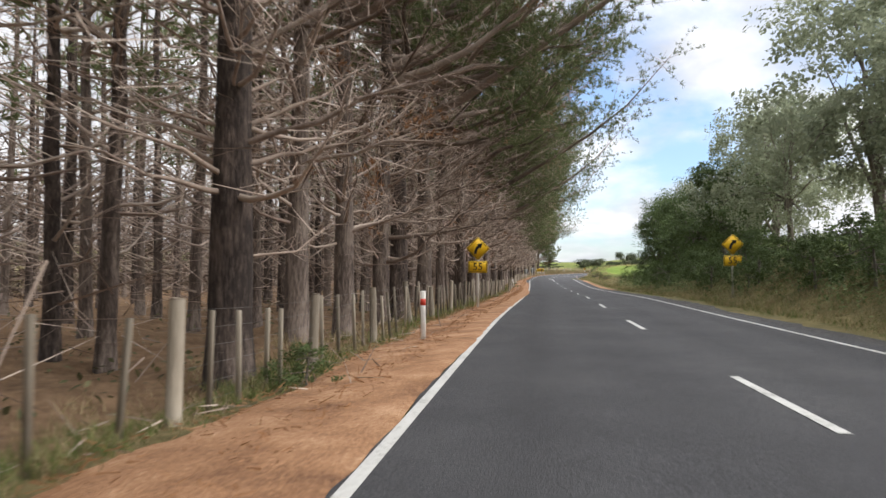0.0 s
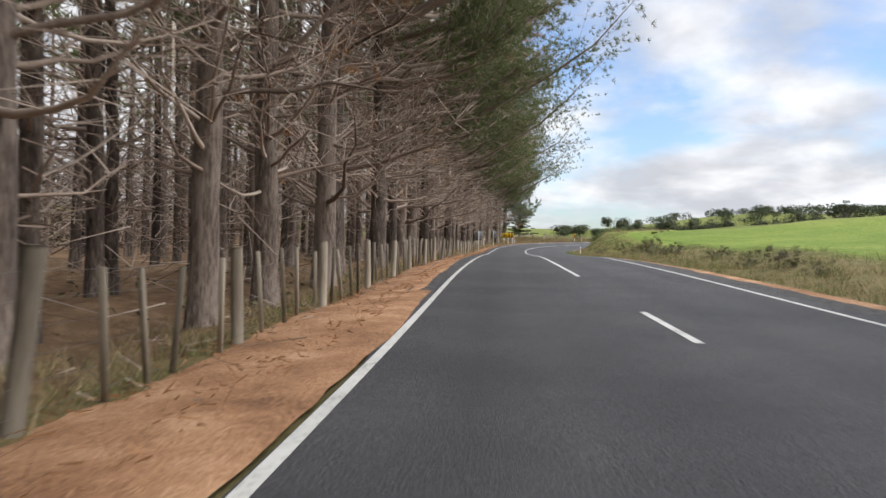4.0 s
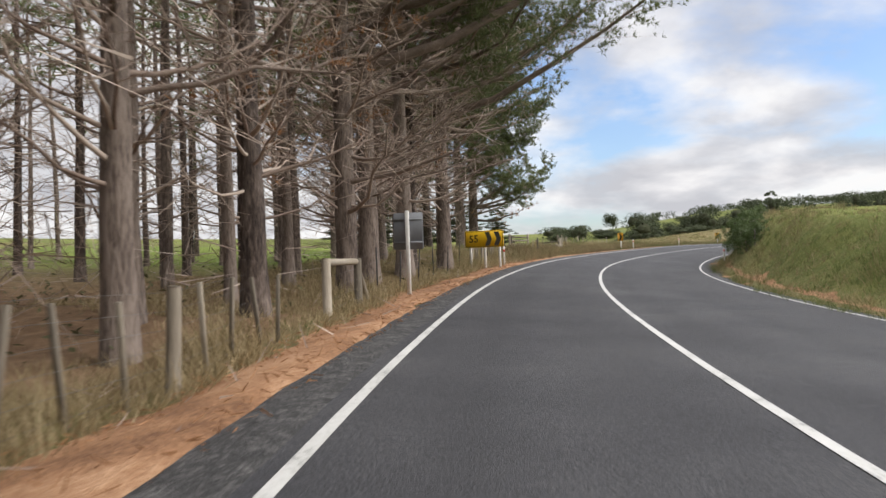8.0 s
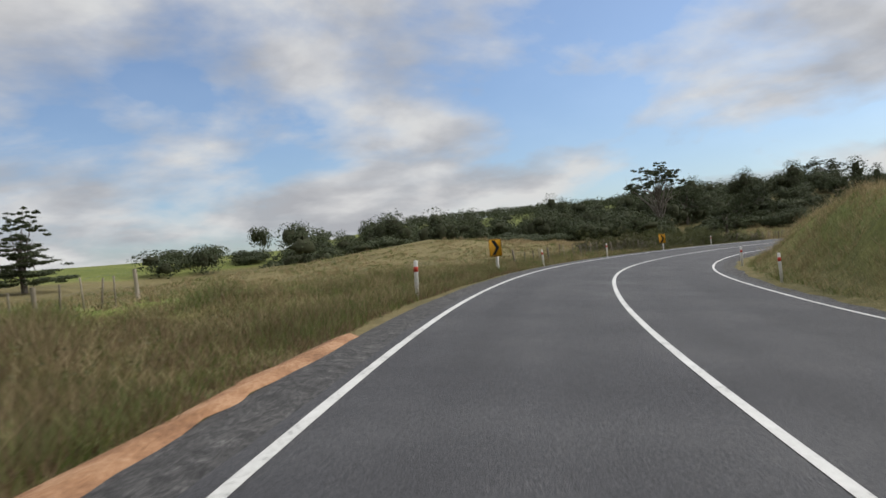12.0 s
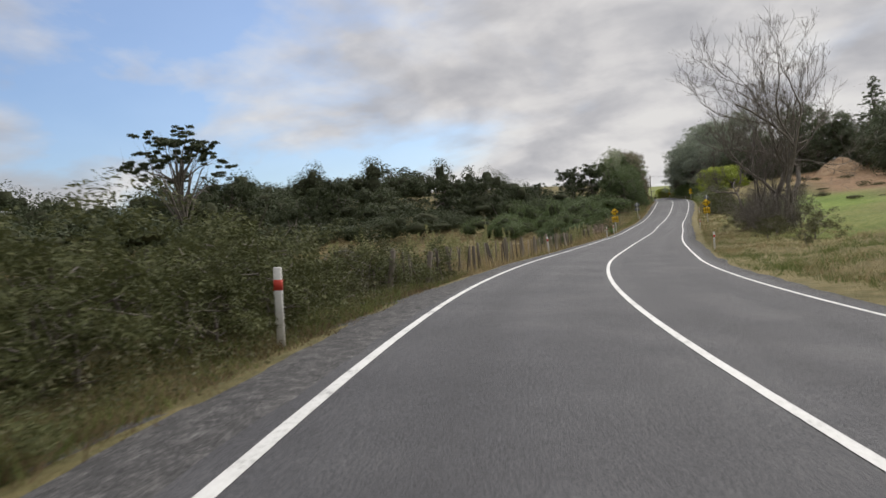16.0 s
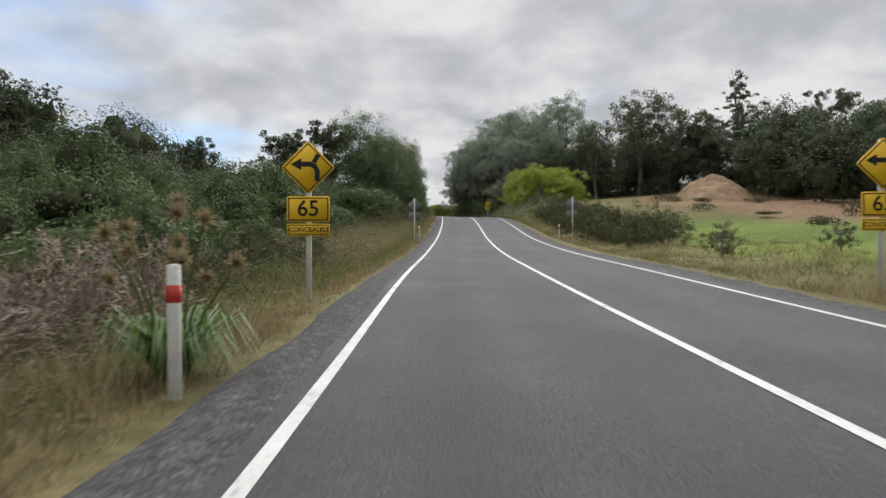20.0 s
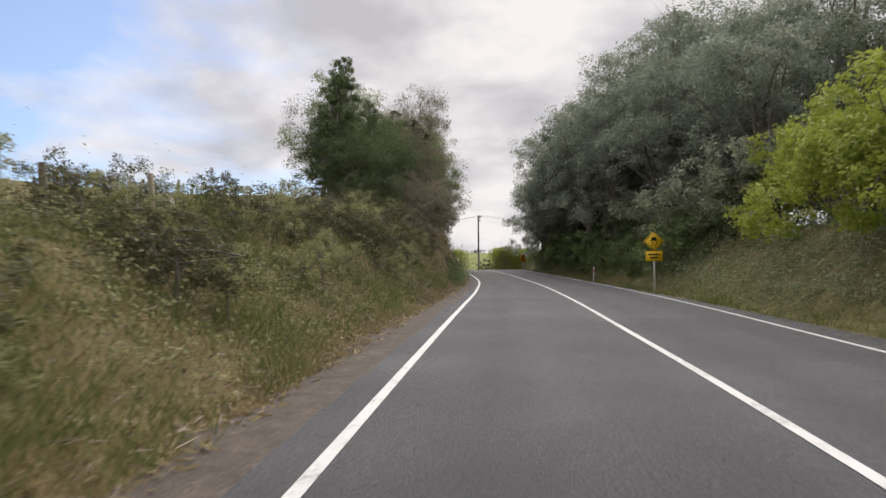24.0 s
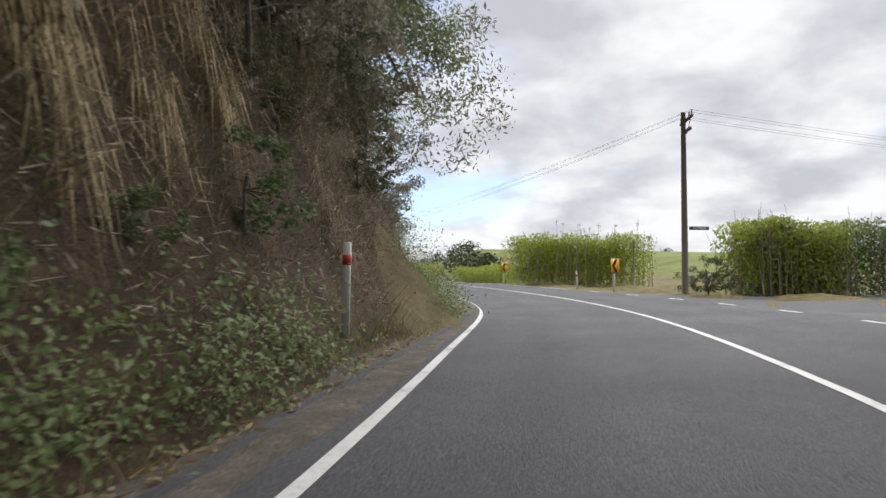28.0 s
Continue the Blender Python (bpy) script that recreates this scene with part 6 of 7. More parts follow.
def cover(name, s0, s1, d0, d1, clumps, per, leaf, lift, mat, label, seed, aspect=0.45, hang=0.0, spread=0.28, patch=0.0, bare=-0.05):
    """Low leafy clumps that hug the ground or a bank."""
    r = np.random.default_rng(seed)
    s, d = r.uniform(s0, s1, clumps), r.uniform(d0, d1, clumps)
    if patch:
        ok = patches(s, d, patch, bare)
        s, d = s[ok], d[ok]
        clumps = len(s)
    e = 0.2
    z = height_sd(s, d)
    slope = (height_sd(s, d + e) - height_sd(s, d - e)) / (2 * e)
    right = np.stack([along(s, RT[:, 0]), along(s, RT[:, 1])], 1)
    nrm = unit(np.concatenate([-right * slope[:, None], np.ones((clumps, 1))], 1))
    c = np.concatenate([xy_of(s, d), z[:, None]], 1)
    size = r.uniform(0.5, 1.3, clumps)
    p = np.repeat(c, per, 0) + r.normal(size=(clumps * per, 3)) * (spread * np.repeat(size, per))[:, None]
    p += np.repeat(nrm, per, 0) * (lift * np.repeat(size, per) * r.random(clumps * per))[:, None]
    p[:, 2] -= hang * r.random(clumps * per)
    geo = leaves(Geo(), p, np.repeat(nrm, per, 0) * 0.9 + r.normal(size=p.shape) * 0.6 + [0, 0, 0.3], leaf * r.uniform(0.6, 1.4, len(p)), aspect, r)
    return tagged(new(name, geo.mesh(name, mat)), label, "ground plants", kind="stuff")


DRY = "long dry seeding grass on the verge"
GREEN = "rank green grass on the verge"
thicket("needle_litter", 0, 200, -5.4, -3.9, 0.04, 0.07, 15000, 0.13, NEEDLE_DEAD, "loose drifts of fallen needles on the verge", 97, 0.006)
thicket("fallen_twigs", 0, 200, -6.6, -4.3, 0.04, 0.09, 1700, 0.4, TWIG, "broken twigs and sticks fallen on the verge", 98, 0.008)
grass("verge_grass", 120, 172, -6.6, -5.15, 26000, 0.62, GRASS_DRY, "tall pale seeding grass under the fence", 257, 0.0042, 0, patch=27.0, bare=-0.1)
grass("verge_grass", -10, 190, -7.5, -5.3, 35100, 0.38, GRASS_DRY, "sparse dry grass under the fence", 201, 0.004, 0)
grass("verge_grass", -10, 80, -6.4, -5.3, 26000, 0.34, GRASS_GREEN, "green grass along the foot of the fence", 261, 0.0045, 0, patch=37.0, bare=-0.1)
grass("verge_grass", -10, 190, -6.6, -5.2, 12150, 0.28, GRASS_GREEN, "low green grass under the fence", 202, 0.004, 0)
grass("verge_grass", 186, 236, -11.0, -5.3, 66000, 0.66, GRASS_DRY, DRY, 203, 0.0038)
grass("verge_grass", 196, 240, -9.5, -5.3, 44000, 0.6, GRASS_BROWN, "brown tangled grass on the verge", 260, 0.0038, patch=33.0, bare=-0.2)
grass("verge_grass", 186, 236, -13, -5.6, 40000, 0.5, GRASS_GREEN, "tangled green grass on the verge", 250, 0.0045, 0)
grass("verge_grass", 236, 300, -10.5, -4.85, 52000, 0.6, GRASS_DRY, DRY, 251, 0.0038, patch=17.0, bare=0.0)
grass("verge_grass", 236, 300, -11, -4.9, 42000, 0.5, GRASS_BROWN, "brown seeding grass on the verge", 252, 0.0042)
grass("verge_grass", 236, 300, -11, -5.0, 52000, 0.55, GRASS_GREEN, GREEN, 204, 0.0042)
grass("verge_grass", 317, 380, -13.0, -4.7, 70000, 0.72, GRASS_DRY, DRY, 205, 0.0042)
grass("verge_grass", 305, 470, -8.0, -4.5, 32400, 0.42, GRASS_GREEN, GREEN, 206, 0.0042)
grass("verge_grass", 376, 480, -6.6, -4.6, 26000, 0.4, GRASS_DRY, DRY, 207, 0.0042, patch=19.0, bare=-0.2)
grass("verge_grass", 376, 445, -8.5, -5.0, 60000, 0.5, GRASS_GREEN, "rank green grass among the scrub", 253, 0.0042, patch=23.0, bare=-0.25)
cover("verge_flowers", 384, 412, -7.2, -4.9, 130, 5, 0.016, 0.3, LEAF_YELLOW, "small yellow flowers in the verge grass", 254, 0.9)
cover("bank_plants", 398, 432, -9.5, -6.0, 520, 40, 0.036, 0.9, LEAF_OLIVE, "weedy scrub along the bush edge", 255, 0.35)
cover("bank_plants", 396, 430, -9.0, -5.6, 320, 40, 0.034, 0.8, WEED_LEAF, "pale weeds along the bush edge", 256, 0.35)
grass("verge_grass", 0, 150, 5.0, 8.5, 32400, 0.36, GRASS_DRY, DRY, 208, 0.0042)
grass("verge_grass", 0, 180, 4.9, 11, 48600, 0.36, GRASS_GREEN, GREEN, 209, 0.0042)
grass("verge_grass", 140, 320, 5.6, 12.5, 56700, 0.5, GRASS_DRY, DRY, 210, 0.0042)
grass("verge_grass", 175, 330, 5.4, 12, 45900, 0.42, GRASS_GREEN, GREEN, 211, 0.0042)
grass("verge_grass", 318, 440, 4.7, 12, 40500, 0.32, GRASS_GREEN, GREEN, 212, 0.0042)
grass("verge_grass", 330, 450, 4.7, 13, 32400, 0.45, GRASS_DRY, DRY, 213, 0.0042)
grass("verge_grass", 440, 532, 4.5, 9, 35100, 0.4, GRASS_GREEN, GREEN, 214, 0.0042)
grass("verge_grass", 455, 545, -9.5, -4.5, 54000, 0.45, GRASS_DRY, "dry grass clinging to the bank", 215, 0.0045, 0, patch=51.0, bare=0.1)
grass("verge_grass", 455, 545, -8.0, -4.4, 40500, 0.4, GRASS_GREEN, "green grass clinging to the bank", 216, 0.0045, 0, patch=61.0)
grass("verge_grass", 545, 620, -12, -5.0, 10800, 0.6, GRASS_GREEN, GREEN, 217, 0.012, 0)

cover("bank_plants", 470, 548, -8.6, -5.2, 2900, 30, 0.029, 0.4, LEAF_OLIVE, "tangle of dry olive plants on the earth bank", 221, 0.3, 0.3, patch=3.3)
cover("bank_plants", 484, 548, -7.6, -5.4, 2200, 34, 0.034, 0.6, LEAF_TEA, "brownish leafy growth on the upper bank", 230, 0.4, 0.4, patch=7.7, bare=0.05)
grass("bank_grass", 474, 548, -7.8, -4.6, 46000, 0.5, GRASS_BROWN, "brown dead grass hanging on the bank", 231, 0.004, 0, patch=12.1, bare=0.0)
cover("bank_plants", 538, 547, -5.6, -4.6, 260, 40, 0.034, 0.7, LEAF_FRESH, "leafy green weeds round the marker post", 233)
cover("bank_plants", 526, 532, -5.1, -4.6, 110, 40, 0.034, 0.4, LEAF_FRESH, "leafy green weeds at the foot of the bank", 234)
cover("bank_plants", 488, 526, -5.35, -4.55, 500, 44, 0.034, 0.75, LEAF_FRESH, "leafy green weeds at the foot of the bank", 222, patch=21.4, bare=-0.28)
cover("bank_plants", 434, 486, -9, -4.9, 1200, 36, 0.032, 0.45, LEAF_OLIVE, "scrubby olive plants beside the road", 223, patch=31.0)
cover("bank_plants", 434, 486, -9, -4.9, 1100, 36, 0.032, 0.5, WEED_LEAF, "pale grey-green weeds beside the road", 232, patch=41.0)
cover("bank_plants", 440, 532, 5.2, 11, 1700, 30, 0.047, 0.6, LEAF_FRESH, "green undergrowth covering the bank", 224)
cover("bank_plants", 455, 532, 6.0, 11, 1000, 30, 0.058, 0.6, LEAF_GREY, "dark undergrowth below the trees", 225)
cover("bank_plants", 0, 80, 6.0, 12, 1100, 28, 0.055, 0.7, LEAF_FRESH, "green undergrowth on the roadside bank", 226)
cover("bank_plants", 286, 328, -14, -5.6, 1100, 44, 0.036, 0.55, LEAF_OLIVE, "prickly gorse scrub beside the road", 227, 0.3)
cover("bank_plants", 374, 400, -9, -5.0, 420, 40, 0.038, 0.8, LEAF_OLIVE, "weedy scrub beside the road", 228, 0.35)
cover("forest_floor", -10, 185, -16, -6.0, 900, 12, 0.07, 0.2, LEAF_OLIVE, "low undergrowth on the forest floor", 229)

def hanging_grass(s0, s1, d0, d1, clumps, length, mat, label, seed):
    """Long blades that rise and then droop down the face of a bank."""
    r = np.random.default_rng(seed)
    cs, cd = r.uniform(s0, s1, clumps), r.uniform(d0, d1, clumps)
    ok = patches(cs, cd, seed * 1.3, 0.0)
    cs, cd = np.repeat(cs[ok], 36), np.repeat(cd[ok], 36)
    n = len(cs)
    s, d = cs + r.normal(size=n) * 0.16, cd + r.normal(size=n) * 0.12
    p = np.concatenate([xy_of(s, d), height_sd(s, d)[:, None]], 1)
    out = np.stack([along(s, RT[:, 0]), along(s, RT[:, 1]), 0 * s], 1) + np.concatenate([r.normal(size=(n, 2)) * 0.5, np.zeros((n, 1))], 1)
    l = length * r.uniform(0.5, 1.2, n)[:, None]
    mid, tip = p + out * l * 0.3 + [0, 0, 0.15], p + out * l * 0.55 - np.array([0, 0, 0.75]) * l
    w = unit(np.cross(out, [0, 0, 1.0])) * 0.007
    v = np.stack([p - w, p + w, mid + w, mid - w, tip], 1)
    k = np.arange(n)[:, None] * 5
    geo = Geo().add(v.reshape(-1, 3), k + [[0, 1, 2, 3]])
    geo.f.append(k + [[3, 2, 4]])
    return tagged(new("hanging_grass", geo.mesh("hanging_grass", mat)), label, "grass", kind="stuff")


hanging_grass(488, 532, -7.3, -5.5, 620, 0.7, GRASS_DRY, "long dry grass hanging down the bank", 5)
hanging_grass(486, 546, -7.3, -5.3, 520, 0.55, GRASS_BROWN, "dead brown grass hanging down the bank", 6)
hanging_grass(484, 526, -6.8, -5.3, 420, 0.55, GRASS_GREEN, "olive grass hanging down the bank", 7)
thicket("dry_twigs", 522, 549, -7.4, -4.9, 0.0, 0.35, 12000, 0.2, TWIG, "dry grey twigs and roots on the clay bank", 94, 0.006)
thicket("dry_twigs", 446, 524, -6.5, -4.3, 0.0, 0.2, 9000, 0.17, TWIG, "dry twigs and litter below the bank", 95, 0.005)
thicket("leaf_litter", 446, 556, -5.2, -4.15, 0.0, 0.05, 16000, 0.11, GRASS_DRY, "pale dead leaves and bark scattered below the bank", 96, 0.014)
grass("verge_grass", 318, 478, -5.3, -4.45, 50000, 0.2, GRASS_DRY, "short dry grass at the shoulder's edge", 240, 0.004, -0.4)
grass("verge_grass", 280, 478, -5.3, -4.45, 36000, 0.16, GRASS_BROWN, "short brown grass at the shoulder's edge", 241, 0.004, -0.4)

grass("verge_grass", 282, 320, -6.6, -4.65, 60000, 0.26, GRASS_BROWN, "short brown grass between gravel and gorse", 270, 0.0045, 0)
grass("verge_grass", 282, 320, -6.6, -4.7, 50000, 0.3, GRASS_GREEN, "green grass between gravel and gorse", 271, 0.0045, 0)
cover("bank_plants", 286, 320, -6.4, -4.75, 700, 40, 0.03, 0.22, LEAF_OLIVE, "low olive weeds at the shoulder's edge", 272, 0.35)
grass("verge_grass", 216, 262, -6.4, -4.7, 60000, 0.3, GRASS_BROWN, "short brown grass at the shoulder's edge", 273, 0.0045, 0)
grass("verge_grass", 224, 262, -6.6, -4.75, 36000, 0.34, GRASS_GREEN, "short green grass at the shoulder's edge", 274, 0.0045, 0)
grass("bank_grass", 482, 528, -7.2, -5.3, 74000, 0.6, GRASS_DRY, "tall golden dry grass covering the bank", 275, 0.0045, 0, patch=13.0, bare=-0.12)
grass("tall_grass", 396, 426, -9.5, -5.6, 15000, 0.95, GRASS_DRY, "tall dry seeding grass beside the road", 242, 0.0042, 0)

grass("verge_grass", 168, 202, -13, -5.2, 46000, 0.5, GRASS_DRY, "long dry grass under the last pines", 243, 0.0042, 0)
grass("verge_grass", 222, 305, 6.2, 12.5, 36000, 0.7, GRASS_DRY, "tall golden grass on the cutting's bank", 244, 0.0042, 0, patch=71.0, bare=-0.1)
grass("verge_grass", 444, 486, -9.0, -4.9, 36000, 0.75, GRASS_GREEN, "rank grey-green grass on the low bank", 245, 0.0042, 0, patch=81.0, bare=-0.1)
grass("verge_grass", 196, 300, -9.5, -5.3, 36000, 0.55, GRASS_BROWN, "brown seeding weeds among the grass", 246, 0.0035, 0, patch=91.0, bare=0.05)
cover("verge_weeds", 196, 300, -9.0, -5.4, 900, 26, 0.03, 0.55, LEAF_OLIVE, "leafy weeds among the verge grass", 247, 0.35, patch=95.0, bare=0.05)

grass("field_grass", 232, 318, -48, -10, 90000, 0.5, GRASS_DRY, "dry grass over the rising paddock", 258, 0.011, 0, patch=29.0, bare=-0.2)
grass("field_grass", 228, 312, -48, -9.5, 60000, 0.42, GRASS_GREEN, "green grass over the rising paddock", 259, 0.011, 0)
grass("field_grass", 316, 396, -46, -9, 110000, 0.55, GRASS_DRY, "tall dry grass filling the field behind the fence", 248, 0.011, 0)

# shrubs and single plants
rr = np.random.default_rng(41)
scatter(SHRUB_MID, [(s, 6.6 + rr.random() * 1.8, rr.uniform(0.6, 1.0)) for s in np.arange(6, 62, 2.0)], "leafy shrub crowding the foot of the bank", "shrub", "shrubs on the bank", 54)
scatter(SHRUB_OLIVE, [(s, -6.6 - rr.random() * 6.0, rr.uniform(0.7, 1.1)) for s in np.arange(288, 317, 1.5)], "prickly olive-green gorse bush", "gorse", "gorse bushes", 42)
scatter(SHRUB_OLIVE, [(s, -6.8 - rr.random() * 2.2, rr.uniform(0.6, 0.95)) for s in np.r_[np.arange(372, 398, 2.6), np.arange(424, 438, 2.6)]], "dense olive scrub bush at the road's edge", "shrub", "scrub by the road", 43)
scatter(SHRUB_MID, [(s, -8.0 - rr.random() * 2.5, rr.uniform(0.8, 1.2)) for s in np.arange(385, 440, 4.0)], "dark green scrub bush", "shrub", "scrub by the road", 44)
scatter(SHRUB_OLIVE, [(s, 7.5 + rr.random() * 3, rr.uniform(0.7, 1.1)) for s in np.arange(404, 462, 3.0)], "dark scrub bush on the far verge", "shrub", "scrub on the far verge", 45)
scatter(SHRUB_OLIVE, [(s, 8.0 + rr.random() * 5, rr.uniform(0.6, 1.0)) for s in np.arange(336, 402, 4.5)], "low scrub bush in rough grass", "shrub", "scrub on the far verge", 46)
scatter(SHRUB_MID, [(s, 7.0 + rr.random() * 3.5, rr.uniform(0.9, 1.4)) for s in np.arange(484, 532, 2.2)], "leafy shrub filling the bank below the trees", "shrub", "shrubs under the trees", 47)
scatter(SHRUB_DARK, [(s, 8.0 + rr.random() * 3.0, rr.uniform(1.2, 1.9)) for s in np.arange(486, 534, 2.6)], "dark shrub filling the bank below the trees", "shrub", "shrubs under the trees", 48)
scatter(SHRUB_MID, [(s, -4.95 - rr.random() * 0.5, rr.uniform(0.3, 0.5)) for s in np.arange(492, 532, 2.2)], "leafy green weed at the foot of the bank", "weed", "weeds below the bank", 49)
LEAF_NETTLE = material("soft_green_leaves", [(0.15, (0.08, 0.12, 0.06)), (0.5, (0.16, 0.23, 0.11)), (0.85, (0.28, 0.36, 0.19))], 0.8, 6, 0.6, 0, island=0.3, translucent=0.4, spec=0.12)
NETTLE = [leafy_kind("leafy_weed", 220 + i, 0.85, 0.6, 0.12, 0.34, 12, 1300, 0.062, LEAF_NETTLE, radius=0.015, aspect=0.5) for i in range(3)]
scatter(NETTLE, [(s, -4.75 - rr.random() * 0.5, rr.uniform(0.42, 0.7)) for s in np.r_[np.arange(489, 500, 0.55), np.arange(501, 513, 0.9), np.arange(515, 526, 0.5)]], "broad-leaved soft green weed at the foot of the bank", "weed", "weeds below the bank", 75)
SHRUB_DEEP = [leafy_kind("bank_bush", 190 + i, 2.8, 1.4, 0.4, 0.85, 9, 2600, 0.05, LEAF_TEA, radius=0.05) for i in range(2)]
scatter(SHRUB_DEEP, [(s, -6.1 - rr.random() * 1.3, rr.uniform(0.7, 1.15)) for s in np.arange(488, 548, 1.3)], "brownish bush crowding the top of the bank", "shrub", "bushes on the earth bank", 53)
scatter(SHRUB_OLIVE, [(s, -6.0 - rr.random() * 1.8, rr.uniform(0.5, 0.95)) for s in np.arange(468, 545, 2.0)], "grey-brown bush hanging on the bank", "shrub", "bushes on the earth bank", 50)
scatter(SHRUB_OLIVE, [(s, 6.5 + rr.random() * 3, rr.uniform(0.4, 0.75)) for s in np.arange(78, 150, 4.0)], "low grey-green bush in rough grass", "shrub", "bushes by the paddock", 51)
scatter(SHRUB_MID, [(8.5, -5.1, 0.33), (79, -4.9, 0.25), (41, -4.9, 0.2)], "small green plant in the needle verge", "plant", "plants in the verge", 52)

# ---- the junction at the end: pole, street sign and hedges ----
def power_pole(m):
    ob = thing("power_pole", "tall weathered timber power pole with a crossarm", "power pole", "", m)
    part("pole", tube(Geo(), [(0, 0, -0.5), (0, 0, 4), (0, 0, 9.2)], [0.16, 0.14, 0.105], 12).mesh("pole", TIMBER_DARK, True), ob)
    part("crossarm", box(Geo(), 1.9, 0.10, 0.12, (0, -0.14, 8.85)).mesh("crossarm", TIMBER_DARK), ob)
    part("crossarm", box(Geo(), 1.3, 0.10, 0.12, (0, -0.14, 8.35)).mesh("crossarm", TIMBER_DARK), ob)
    for x in (-0.35, 0.35):
        part("brace", tube(Geo(), [(x * 1.6, -0.17, 8.8), (0, -0.15, 8.2)], [0.015, 0.015], 5).mesh("brace", ALUMINIUM), ob)
    for x in (-0.85, -0.45, 0.45, 0.85):
        part("insulator", tube(Geo(), [(x, -0.14, 8.9), (x, -0.14, 8.97), (x, -0.14, 9.02), (x, -0.14, 9.12)], [0.02, 0.05, 0.035, 0.045], 8).mesh("insulator", CERAMIC, True), ob)
    blade = part("street_sign", box(Geo(), 0.9, 0.03, 0.16, (0.6, -0.17, 3.9), bevel=0.01).mesh("street_sign", BLUE), ob, "blue street name blade", pose(0, 0, 0, 0, 0, -85))
    part("print_bar", box(Geo(), 0.62, 0.004, 0.06, (0.6, -0.188, 3.9)).mesh("print_bar", WHITE), blade, "unreadable white print")
    return ob


POLE = pose(351.1, 311.3, float(ground_at([351.1], [311.3])[0]) - 0.95, 0, 0, 25)
power_pole(POLE)


def span(a, b, sag, name="power_line"):
    a, b = np.array(a), np.array(b)
    u = np.linspace(0, 1, 16)[:, None]
    p = a * (1 - u) + b * u
    p[:, 2] -= (4 * sag * u * (1 - u))[:, 0]
    ob = tagged(new(name, tube(Geo(), p, np.full(16, 0.006), 4, False).mesh(name, CABLE)), "thin black overhead cable strung from the pole", "cable", "overhead cables")
    return ob


for x in (-0.85, -0.45, 0.45, 0.85):
    top = POLE @ Vector((x, -0.14, 9.12))
    span(top, (400 + x, 270.5 + x, 20.6), 0.6)
    span(top, (400 + x, 362 - x, 20.4), 0.6)


def hedge(name, line, width, height, mat, leaf, count, label, seed, reeds=0):
    """A clipped or reedy hedge along points, of upright leafy canes."""
    r_ = np.random.default_rng(seed)
    pts = np.array(line, float)
    seg = np.linalg.norm(np.diff(pts, axis=0), axis=1)
    run = np.r_[0, np.cumsum(seg)]
    ob = thing(name, label, "hedge", "hedges at the junction", Matrix.Translation((pts[0, 0], pts[0, 1], float(ground_at(pts[:1, 0], pts[:1, 1])[0]))))
    base = np.array(ob.matrix_basis.translation)

    def where(n):
        q = r_.uniform(0, run[-1], n)
        x, y = np.interp(q, run, pts[:, 0]), np.interp(q, run, pts[:, 1])
        a = r_.uniform(0, 2 * np.pi, n)
        o = np.sqrt(r_.random(n)) * width / 2
        return x + np.cos(a) * o, y + np.sin(a) * o, q

    canes = Geo()
    x, y, q = where(160)
    z = ground_at(x, y)
    top = height * (0.86 + 0.14 * np.sin(q * 1.7) + 0.1 * r_.normal(size=len(q)))
    for i in range(160):
        p0 = np.array([x[i], y[i], z[i] - 0.1]) - base
        tube(canes, [p0, p0 + [r_.normal() * 0.15, r_.normal() * 0.15, top[i] * 0.6], p0 + [r_.normal() * 0.3, r_.normal() * 0.3, top[i]]], [0.022, 0.018, 0.006], 4, False)
    part("stem", canes.mesh("stem", TWIG), ob)
    x, y, q = where(count)
    z = ground_at(x, y) + height * (0.9 + 0.1 * np.sin(q * 1.7)) * r_.random(count) ** 0.7
    p = np.stack([x, y, z], 1) - base
    nrm = r_.normal(size=p.shape) * [1, 1, 0.5] + [0, 0, 0.5]
    part("foliage", leaves(Geo(), p, nrm, leaf * r_.uniform(0.6, 1.4, count), 0.28, r_).mesh("foliage", mat), ob)
    if reeds:
        x, y, q = where(reeds)
        z = ground_at(x, y)
        g = Geo()
        for i in range(reeds):
            p0 = np.array([x[i], y[i], z[i] + height * 0.6]) - base
            p1 = p0 + [r_.normal() * 0.2, r_.normal() * 0.2, height * r_.uniform(0.4, 0.62)]
            tube(g, [p0, p1], [0.02, 0.008], 3, False)
            tufts(g, np.array([p1]), r_, 6, 0.25, 0.02)
        part("reed_heads", g.mesh("reed_heads", GRASS_DRY), ob)


hedge("bamboo_hedge", [(368.6, 326.5), (369.5, 322.0), (370.5, 318.0)], 3.2, 3.9, LEAF_YELLOW, 0.13, 19000, "tall yellow-green bamboo clump beyond the junction", 301, 26)
hedge("bamboo_hedge", [(355.0, 308.8), (357.5, 303.0), (360.5, 295.0), (364.0, 286.0)], 2.6, 3.7, LEAF_FRESH, 0.13, 32000, "dense clipped green hedge along the side road", 302)
hedge("bamboo_hedge", [(354.6, 309.4), (356.2, 305.4)], 2.8, 3.8, LEAF_YELLOW, 0.13, 12000, "yellow-green end of the hedge by the side road", 303)
hedge("low_hedge", [(384.0, 350.5), (392.0, 353.0), (408.0, 356.0)], 3.0, 2.6, LEAF_YELLOW, 0.16, 13000, "pale yellow-green hedge beyond the bend", 304)
hedge("low_hedge", [(374, 330), (385, 338), (396, 346)], 2.4, 1.7, LEAF_YELLOW, 0.13, 14000, "low yellow-green growth along the outside of the bend", 305)
